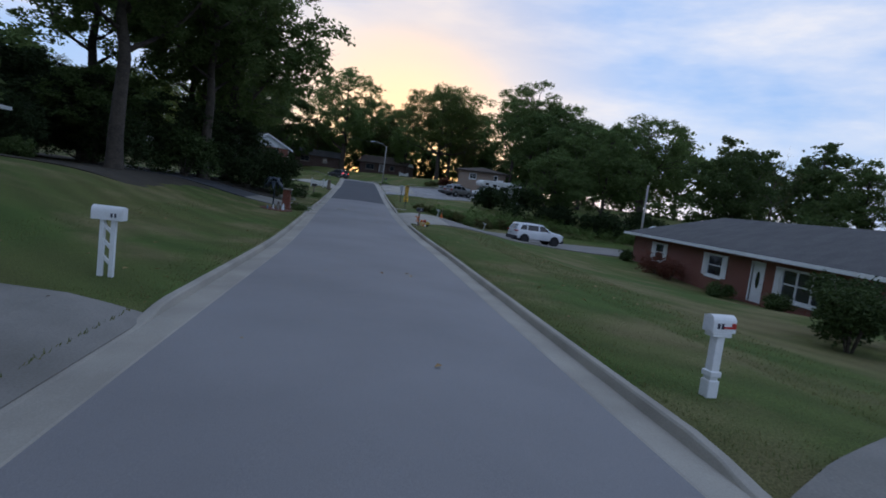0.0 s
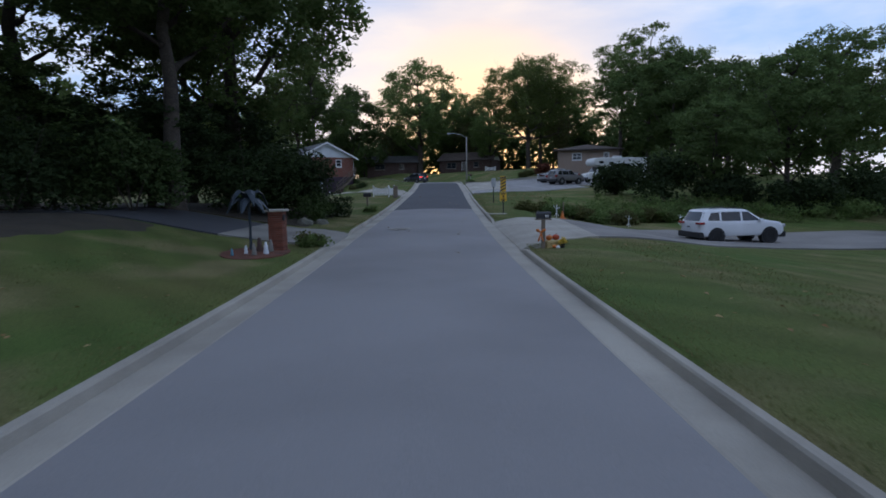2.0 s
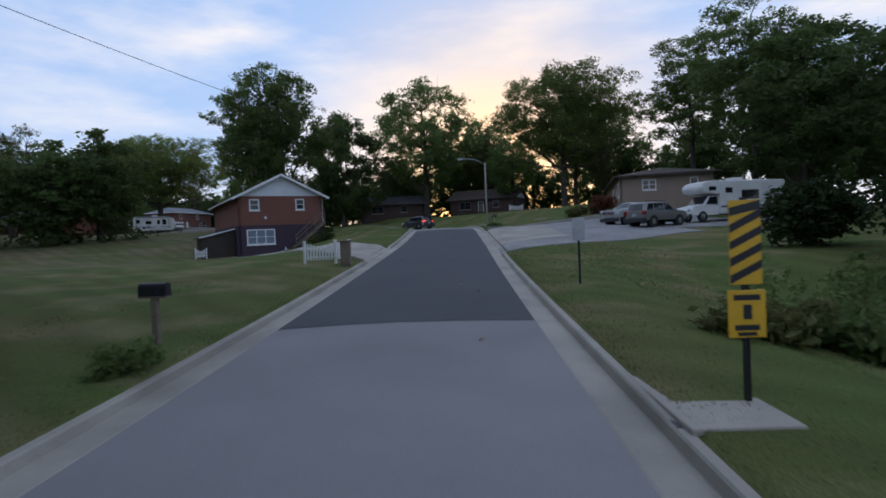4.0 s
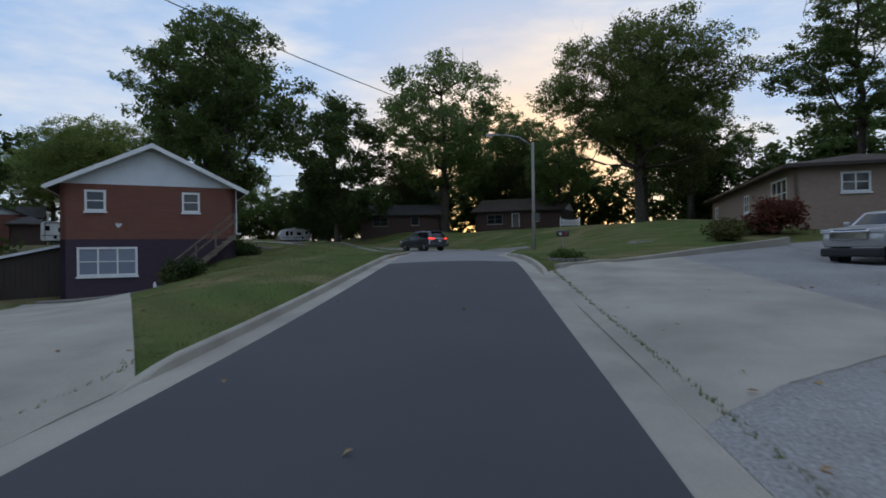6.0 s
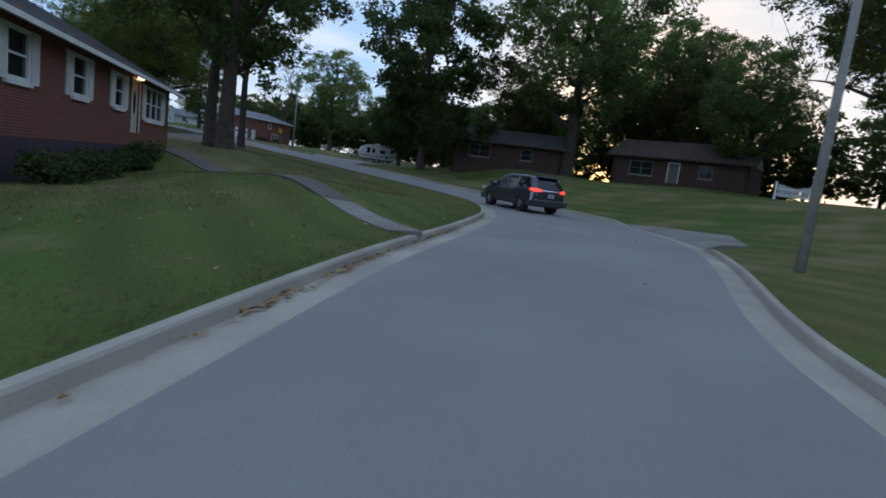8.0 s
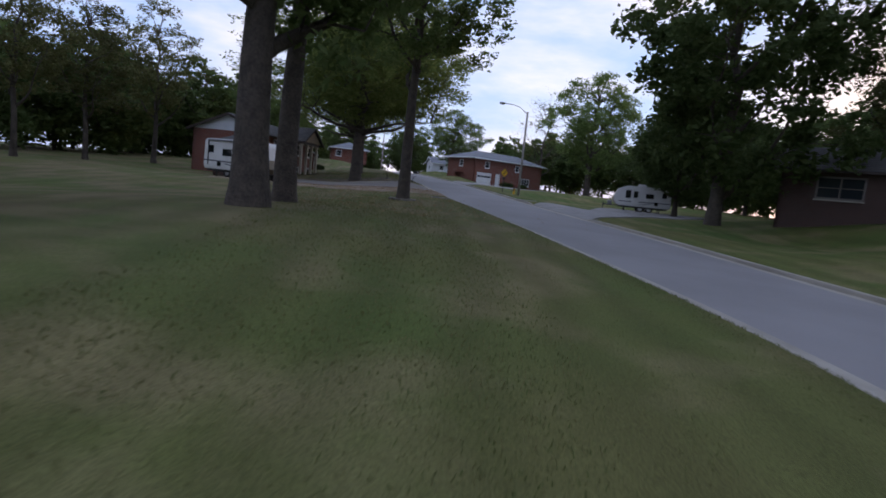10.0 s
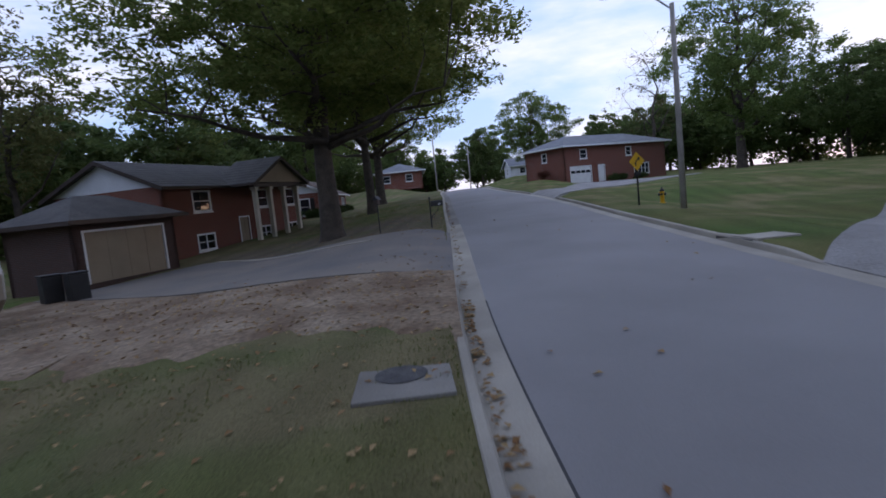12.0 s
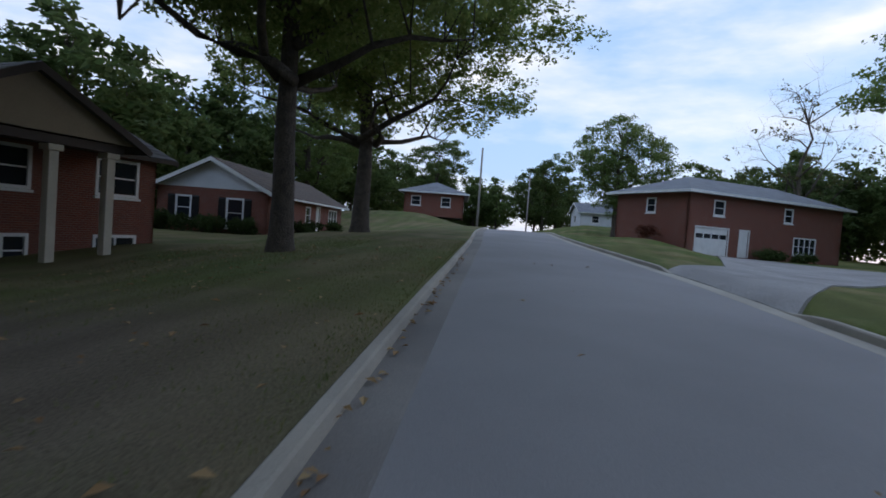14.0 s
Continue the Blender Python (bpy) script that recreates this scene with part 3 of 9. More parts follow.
def door(house, p0, u, a, b, za, zb, material, kind="panel", name="door"):
    n = Vector((u[1], -u[0], 0))
    m = Matrix.Translation((p0[0] + u[0] * a, p0[1] + u[1] * a, za)) @ Matrix(((u[0], -n.x, 0, 0), (u[1], -n.y, 0, 0), (0, 0, 1, 0), (0, 0, 0, 1)))
    w, h = b - a, zb - za
    bm = bmesh.new()
    box(bm, 0, w, 0.06, 0.11, 0, h)
    bmesh.ops.transform(bm, matrix=m, verts=bm.verts)
    d = part(name, bm, material, house)
    panels = []
    if kind.startswith("garage"):
        panels = [(0.08 + j * (w - 0.08) / 4, (j + 1) * (w - 0.08) / 4, 0.045, 0.058, 0.06 + k * h / 4, (k + 1) * h / 4 - 0.05) for k in range(4) for j in range(4) if kind == "garage" or k != 2]
    elif kind == "panel":
        panels = [(x0, x1, 0.045, 0.058, z0, z1) for x0, x1 in ((0.1, w / 2 - 0.05), (w / 2 + 0.05, w - 0.1)) for z0, z1 in ((0.12, 0.8), (0.92, h - 0.12))]
    for q in panels:
        bm = bmesh.new()
        box(bm, *q)
        bmesh.ops.transform(bm, matrix=m, verts=bm.verts)
        part("panel", bm, material, d)
    bm = bmesh.new()
    extrude_poly(bm, [(-0.1, 0), (0, 0), (0, h), (w, h), (w, 0), (w + 0.1, 0), (w + 0.1, h + 0.1), (-0.1, h + 0.1)], -0.03, 0.12)
    bmesh.ops.transform(bm, matrix=m, verts=bm.verts)
    part("door_frame", bm, M_WHITE, d)
    if kind == "oval":
        bm = bmesh.new()
        bmesh.ops.create_circle(bm, cap_ends=True, segments=20, radius=1.0)
        bmesh.ops.transform(bm, matrix=m @ Matrix.Translation((w / 2, 0.052, h * 0.58)) @ Matrix.Rotation(radians(90), 4, "X") @ Matrix.Diagonal((0.17, 0.45, 1, 1)), verts=bm.verts)
        part("oval_pane", bm, M_GLASS, d)
    if kind == "garage_lights":
        for j in range(4):
            bm = bmesh.new()
            box(bm, 0.12 + j * (w - 0.1) / 4, (j + 1) * (w - 0.1) / 4, 0.05, 0.062, h * 0.62, h * 0.8)
            bmesh.ops.transform(bm, matrix=m, verts=bm.verts)
            part("pane", bm, M_GLASS, d)
    elif kind != "garage":
        bm = bmesh.new()
        tube(bm, [(w - 0.09, 0.06, 1.0), (w - 0.09, 0.0, 1.0)], [0.025, 0.035], 8)
        bmesh.ops.transform(bm, matrix=m, verts=bm.verts)
        part("knob", bm, M_STEEL, d)
    return d


def gable_roof(house, x0, x1, y0, y1, z, rise, material, axis="y", over=0.5, thick=0.14, trim=None, gable_mat=None, gutter=True):
    """A gable roof over the rectangle; its ridge runs along axis."""
    def put(bm):
        if axis == "x":
            bmesh.ops.transform(bm, matrix=Matrix(((0, 1, 0, 0), (1, 0, 0, 0), (0, 0, 1, 0), (0, 0, 0, 1))), verts=bm.verts)
    if axis == "x":
        x0, x1, y0, y1 = y0, y1, x0, x1
    xm, hw = (x0 + x1) / 2, (x1 - x0) / 2
    e = over
    k = rise / hw
    bm = bmesh.new()
    zz = lambda x: z + rise - abs(x - xm) * k
    poly = [(x0 - e, zz(x0 - e)), (xm, zz(xm)), (x1 + e, zz(x1 + e)), (x1 + e, zz(x1 + e) + thick), (xm, zz(xm) + thick * 1.1), (x0 - e, zz(x0 - e) + thick)]
    extrude_poly(bm, poly, y0 - e, y1 + e)
    put(bm)
    r = part("roof", bm, material, house)
    # courses of shingles, a hair proud
    bm = bmesh.new()
    n = int(math.hypot(hw + e, rise) / 0.42)
    for s in (-1, 1):
        for i in range(n):
            xa = xm + s * (hw + e) * (1 - i / n)
            za = zz(xa) + thick + 0.004
            xb = xm + s * (hw + e) * (1 - (i + 1) / n)
            zb = zz(xb) + thick
            vs = [bm.verts.new(v) for v in ((xa, y0 - e, za + 0.022), (xa, y1 + e, za + 0.022), (xb, y1 + e, zb + 0.004), (xb, y0 - e, zb + 0.004), (xa, y0 - e, za - 0.004), (xa, y1 + e, za - 0.004))]
            bm.faces.new(vs[:4])
            bm.faces.new((vs[0], vs[4], vs[5], vs[1]))
    put(bm)
    part("shingle_cover", bm, material, r)
    trim = trim or M_WHITE
    for yy0, yy1 in ((y0 - e - 0.04, y0 - e - 0.004), (y1 + e + 0.004, y1 + e + 0.04)):
        bm = bmesh.new()
        extrude_poly(bm, [(x0 - e, zz(x0 - e) - 0.1), (xm, zz(xm) - 0.1), (x1 + e, zz(x1 + e) - 0.1), (x1 + e, zz(x1 + e) + thick), (xm, zz(xm) + thick), (x0 - e, zz(x0 - e) + thick)], yy0, yy1)
        put(bm)
        part("bargeboard", bm, trim, r)
    for s, xe in ((-1, x0 - e), (1, x1 + e)):
        bm = bmesh.new()
        box(bm, min(xe, xe + s * 0.1) + s * 0.004, max(xe, xe + s * 0.1) + s * 0.004, y0 - e, y1 + e, zz(xe) - 0.03, zz(xe) + 0.1)
        put(bm)
        part("gutter", bm, trim, r)
    for yy0, yy1 in ((y0 + 0.0, y0 + 0.15), (y1 - 0.15, y1)):
        bm = bmesh.new()
        extrude_poly(bm, [(x0, z), (x1, z), (xm, zz(xm) - 0.01)], yy0 - 0.02 if yy0 == y0 else yy0, yy1 + 0.02 if yy1 == y1 else yy1)
        put(bm)
        part("gable", bm, gable_mat or M_SIDING, house)
    return r


def hip_roof(house, x0, x1, y0, y1, z, rise, material, over=0.6, thick=0.14, trim=None):
    e = over
    X0, X1, Y0, Y1 = x0 - e, x1 + e, y0 - e, y1 + e
    hw = min(X1 - X0, Y1 - Y0) / 2
    if X1 - X0 < Y1 - Y0:
        ra, rb = Vector(((X0 + X1) / 2, Y0 + hw, z + rise)), Vector(((X0 + X1) / 2, Y1 - hw, z + rise))
        faces = lambda a, b, c, d, p, q: ((a, b, p), (b, c, q, p), (c, d, q), (d, a, p, q))
    else:
        ra, rb = Vector((X0 + hw, (Y0 + Y1) / 2, z + rise)), Vector((X1 - hw, (Y0 + Y1) / 2, z + rise))
        faces = lambda a, b, c, d, p, q: ((a, b, q, p), (b, c, q), (c, d, p, q), (d, a, p))
    bm = bmesh.new()
    low = [bm.verts.new(v) for v in ((X0, Y0, z - 0.02), (X1, Y0, z - 0.02), (X1, Y1, z - 0.02), (X0, Y1, z - 0.02))]
    up = [bm.verts.new((v.co.x, v.co.y, z + thick)) for v in low]
    p, q = bm.verts.new(ra), bm.verts.new(rb)
    bm.faces.new(low[::-1])
    for i in range(4):
        bm.faces.new((low[i], low[(i + 1) % 4], up[(i + 1) % 4], up[i]))
    for f in faces(*up, p, q):
        bm.faces.new(f)
    r = part("roof", bm, material, house)
    trim = trim or M_WHITE
    for q4 in ((X0 - 0.1, X1 + 0.1, Y0 - 0.1, Y0 - 0.003), (X0 - 0.1, X1 + 0.1, Y1 + 0.003, Y1 + 0.1), (X0 - 0.1, X0 - 0.003, Y0, Y1), (X1 + 0.003, X1 + 0.1, Y0, Y1)):
        bm = bmesh.new()
        box(bm, *q4, z - 0.05, z + thick - 0.01)
        part("gutter", bm, trim, r)
    return r


def house_box(house, x0, x1, y0, y1, z0, z1, wall_mat, openings, name="wall"):
    """Four walls; openings: side (s, e, n, w), a, b, za, zb from the wall's start, anticlockwise seen from above."""
    cs = {"s": ((x0, y0), (x1, y0)), "e": ((x1, y0), (x1, y1)), "n": ((x1, y1), (x0, y1)), "w": ((x0, y1), (x0, y0))}
    for side, (a, b) in cs.items():
        bm = bmesh.new()
        wall_panel(bm, a, b, z0, z1, [o[1:5] for o in openings if o[0] == side])
        part(name, bm, wall_mat, house)
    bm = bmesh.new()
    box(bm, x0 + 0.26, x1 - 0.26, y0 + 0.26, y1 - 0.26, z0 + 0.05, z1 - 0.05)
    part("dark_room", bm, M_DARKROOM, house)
    return cs


def opening(house, cs, o, what="window", **kw):
    (a, b) = cs[o[0]]
    length = math.hypot(b[0] - a[0], b[1] - a[1])
    u = ((b[0] - a[0]) / length, (b[1] - a[1]) / length)
    if what == "window":
        return window(house, a, u, *o[1:5], **kw)
    return door(house, a, u, *o[1:5], **kw)


# ---- ground, road, kerbs ----
def grid_axis(lo, hi, fine_lo, fine_hi, fine, coarse):
    a = list(np.arange(fine_lo, fine_hi + 0.01, fine))
    x, st = fine_lo, fine
    while x > lo:
        st = min(st * 1.35, coarse)
        x -= st
        a.insert(0, max(x, lo))
    x, st = fine_hi, fine
    while x < hi:
        st = min(st * 1.35, coarse)
        x += st
        a.append(min(x, hi))
    return np.array(a)


def build_ground():
    xs = grid_axis(-900, 900, -112, 46, 1.0, 120)
    ys = grid_axis(-700, 1200, -25, 200, 1.0, 120)
    X, Y = np.meshgrid(xs, ys)
    Z = ground_z(X.ravel(), Y.ravel())
    d2 = np.empty(X.size)
    xf, yf = X.ravel(), Y.ravel()
    for i in range(0, X.size, 4000):
        d2[i:i + 4000] = ((xf[i:i + 4000, None] - ROAD[None, :, 0]) ** 2 + (yf[i:i + 4000, None] - ROAD[None, :, 1]) ** 2).min(1)
    d = np.sqrt(d2)
    bumps = np.array([noise.noise((a * 0.23, b * 0.23, 0.0)) for a, b in zip(xf, yf)])
    Z = Z + 0.025 * bumps * np.clip((d - 5) / 4, 0, 1)
    Z = np.where(d < 6.0, Z - 0.45, Z)
    n = len(xs)
    faces = [(j * n + i, j * n + i + 1, (j + 1) * n + i + 1, (j + 1) * n + i) for j in range(len(ys) - 1) for i in range(n - 1)]
    me = bpy.data.meshes.new("ground")
    me.from_pydata(np.stack([xf, yf, Z], 1).tolist(), [], faces)
    for p in me.polygons:
        p.use_smooth = True
    me.materials.append(M_GRASS)
    return tagged(new("ground", me), "gently sloping mown lawn, green with dry patches", "lawn", kind="structure")


def road_strip(name, profile, material, label, i0=0, i1=None, category="road", parent=None, kerb=0, skew=0.0):
    """A strip along the road: profile is a list of (offset to the right, height above the road's line)."""
    i1 = len(ROAD) if i1 is None else i1
    verts, faces = [], []
    k = len(profile)
    for i in range(i0, i1):
        for off, h in profile:
            if off > 0:
                off += WIDER[i] * min(1, off / HALF)
            else:
                off += NARROW[i] * min(1, -off / HALF)
            if kerb:
                h = h - max(0.0, h + 0.04) * LOWERED[kerb][i]
            x, y = ROAD[i, :2] + ROAD_RIGHT[i] * off - ROAD_DIR[i] * (skew * (off / HALF - 0.6) if i == i1 - 1 else 0)
            verts.append((x, y, ROAD[i, 2] + h))
    for i in range(i1 - i0 - 1):
        for j in range(k - 1):
            a = i * k + j
            faces.append((a, a + 1, a + k + 1, a + k))
    me = bpy.data.meshes.new(name)
    me.from_pydata(verts, [], faces)
    me.materials.append(material)
    ob = new(name, me)
    if parent:
        ob.parent = parent
        return ob
    return tagged(ob, label, category, kind="structure")


def road_index(y_or_x, by="y"):
    return int(np.abs(ROAD[:, 1 if by == "y" else 0] - y_or_x).argmin())


def ramp(lift):
    """A drive's height over the lawn, let down to the gutter at its street end."""
    return lambda u, d: lift - (lift + 0.115) * max(0.0, 1 - d / 1.3) - (0.03 if d == 0 else 0)


def draped(name, outline_fn, nu, nv, lift, material, label, category, thick=0.25):
    """A slab that follows the ground: outline_fn(u, v) gives x, y for u, v in 0..1; lift: metres above the ground, or a function."""
    bm = bmesh.new()
    pts = [[outline_fn(i / nu, j / nv) for j in range(nv + 1)] for i in range(nu + 1)]
    flat = [p for r in pts for p in r]
    z = ground_z([p[0] for p in flat], [p[1] for p in flat])
    lf = lift if callable(lift) else (lambda u, v: lift)
    far = np.linalg.norm(np.array(outline_fn(0.5, 1)) - np.array(outline_fn(0.5, 0)))
    top = [[bm.verts.new((*pts[i][j], z[i * (nv + 1) + j] + lf(i / nu, far * j / nv))) for j in range(nv + 1)] for i in range(nu + 1)]
    for i in range(nu):
        for j in range(nv):
            bm.faces.new((top[i][j], top[i + 1][j], top[i + 1][j + 1], top[i][j + 1]))
    edge = [top[i][0] for i in range(nu + 1)] + [top[nu][j] for j in range(1, nv + 1)] + [top[i][nv] for i in range(nu - 1, -1, -1)] + [top[0][j] for j in range(nv - 1, 0, -1)]
    low = [bm.verts.new((v.co.x, v.co.y, v.co.z - thick)) for v in edge]
    for i in range(len(edge)):
        k = (i + 1) % len(edge)
        bm.faces.new((edge[i], low[i], low[k], edge[k]))
    return tagged(part(name, bm, material), label, category, kind="structure")


def quad_patch(a, b, c, d):
    """u runs a to b and d to c, v from a-b to d-c."""
    def f(u, v):
        p = [(a[k] * (1 - u) + b[k] * u) * (1 - v) + (d[k] * (1 - u) + c[k] * u) * v for k in (0, 1)]
        return p[0], p[1]
    return f


def street_patch(a, b, c, d):
    """Like quad_patch, but the edge a-b runs along the back of the kerb."""
    def edge(p):
        i = nearest(*p)
        right = (np.array(p) - ROAD[i, :2]) @ ROAD_RIGHT[i] > 0
        q = ROAD[i, :2] + ROAD_DIR[i] * ((np.array(p) - ROAD[i, :2]) @ ROAD_DIR[i]) + ROAD_RIGHT[i] * (KERB_RIGHT[i] - 0.1 if right else 0.1 - KERB_LEFT[i])
        return q
    def f(u, v):
        p = edge([a[k] * (1 - u) + b[k] * u for k in (0, 1)])
        q = [d[k] * (1 - u) + c[k] * u for k in (0, 1)]
        return float(p[0] * (1 - v) + q[0] * v), float(p[1] * (1 - v) + q[1] * v)
    return f


def ragged(patch, at_b=0.0, at_far=0.0):
    """The same patch with a worn, wandering edge at u = 1 and at v = 1."""
    def f(u, v):
        wave = 0.5 * math.sin(v * 9.1 + 0.7) + 0.3 * math.sin(v * 23.7) + 0.2 * math.sin(v * 51.0 + 2)
        along_far = 0.6 * math.sin(u * 11.0 + 1.3) + 0.4 * math.sin(u * 31.0)
        return patch(u + at_b * wave * max(0.0, u - 0.5) * 2, v + at_far * along_far * v)
    return f


ground = build_ground()
I_SEAM_A, I_SEAM_B = road_index(52.0), road_index(89.3)
road_strip("road", [(-HALF, -0.02), (-1.7, 0.03), (0, 0.05), (1.7, 0.03), (HALF, -0.02)], M_ASPHALT, "worn grey asphalt street between concrete gutters")
road_strip("road_patch", [(-HALF + 0.01, -0.012), (-1.7, 0.038), (0, 0.058), (1.7, 0.038), (HALF - 0.01, -0.012)], M_NEWASPHALT, "stretch of new dark asphalt laid across the street", I_SEAM_A, I_SEAM_B, skew=0.8)
for s, nm in ((-1, "left"), (1, "right")):
    g0, g1 = HALF, HALF + GUT
    j = road_index(-53.4, "x") if s < 0 else len(ROAD)
    road_strip("gutter", [(s * g0, -0.02), (s * (g0 + 0.03), -0.014), (s * g1, -0.045)], M_CONCRETE, "pale concrete gutter along the street", 0, j, category="gutter")
    if s < 0:
        road_strip("gutter", [(s * g0, -0.024), (s * (g0 + 0.03), -0.02), (s * g1, -0.045)], M_OLDASPHALT, "gutter paved over with dark asphalt", j - 1, category="gutter")
    road_strip("kerb", [(s * g1, -0.2), (s * g1, -0.045), (s * (g1 + 0.025), 0.075), (s * (g1 + 0.05), 0.10), (s * (g1 + CURB - 0.02), 0.105), (s * (g1 + CURB), 0.09), (s * (g1 + CURB), -0.2)],
               M_CONCRETE, "low rounded concrete kerb beside the lawn", category="kerb", kerb=s)


def joint_line(side, i0, i1):
    """The dark open joint between the gutter and a drive."""
    o = HALF + GUT + CURB
    road_strip("joint", [(side * (o + 0.002), -0.014), (side * (o + 0.03), -0.012)], M_DARKROOM, "dark open joint between gutter and drive", i0, i1, category="joint")


for s, a, b in CROSSINGS[:-1]:
    i, j = sorted((nearest(*a), nearest(*b)))
    joint_line(s, i + 1, j)


def verge(s):
    """Lawn from the kerb's back outward, laid over the ground."""
    offs = [HALF + GUT + CURB - 0.01, HALF + GUT + CURB + 0.1, 5.0, 5.8, 6.8, 8.0]
    verts, faces = [], []
    for i in range(len(ROAD)):
        p = np.array([ROAD[i, :2] + ROAD_RIGHT[i] * s * (o + (WIDER[i] if s > 0 else -NARROW[i] * (o < 5.5))) for o in offs])
        z = ground_z(p[:, 0], p[:, 1]) - np.array([0.3, 0.3, 0.1, 0, 0, 0]) * LOWERED[s][i]
        for k in range(len(offs)):
            verts.append((*p[k], z[k] + (0.0, 0.015, 0.02, 0.03, 0.03, -0.12)[k] - (0.05 if k == 0 else 0)))
    n = len(offs)
    for i in range(len(ROAD) - 1):
        for k in range(n - 1):
            faces.append((i * n + k, i * n + k + 1, (i + 1) * n + k + 1, (i + 1) * n + k))
    me = bpy.data.meshes.new("verge")
    me.from_pydata(verts, [], faces)
    for q in me.polygons:
        q.use_smooth = True
    me.materials.append(M_GRASS)
    tagged(new("verge", me), "strip of lawn grass along the kerb", "lawn", kind="structure")


verge(-1)
verge(1)


# ---- trees ----
def leaf_cloud(rng, centers, n, size, spread=1.0, flat=0.8):
    """Many small folded leaf sprays on the clumps (x, y, z, r), thicker toward each clump's skin."""
    g = np.random.RandomState(rng.randrange(1 << 30))
    c = np.array(centers)
    w = c[:, 3] ** 2
    m = max(1, n // 6)                              # twigs, each with about six leaves
    k = g.choice(len(c), m, p=w / w.sum())
    v = g.normal(size=(m, 3))
    v /= np.linalg.norm(v, axis=1)[:, None]
    r = c[k, 3] * spread * (0.25 + 0.75 * g.rand(m) ** 0.5)
    twig = c[k, :3] + v * r[:, None] * (1, 1, flat)
    k = np.arange(n) % m
    p = twig[k] + g.normal(size=(n, 3)) * size * (1.15, 1.15, 0.8)
    s = (size * g.uniform(0.55, 1.3, n))[:, None]
    a = g.normal(size=(n, 3)) * (1, 1, 0.6)
    a /= np.linalg.norm(a, axis=1)[:, None]
    b = np.cross(a, g.normal(size=(n, 3)))
    b /= np.linalg.norm(b, axis=1)[:, None] + 1e-9
    q = np.cross(a, b)
    verts = np.stack([p - a * s, p + b * s * 0.5 + q * s * 0.14, p + a * s, p - b * s * 0.5 + q * s * 0.14], 1).reshape(-1, 3)
    f = np.arange(n)[:, None] * 4
    faces = np.concatenate([f + (0, 1, 2), f + (0, 2, 3)], 1).reshape(-1, 3)
    return verts, faces.tolist()


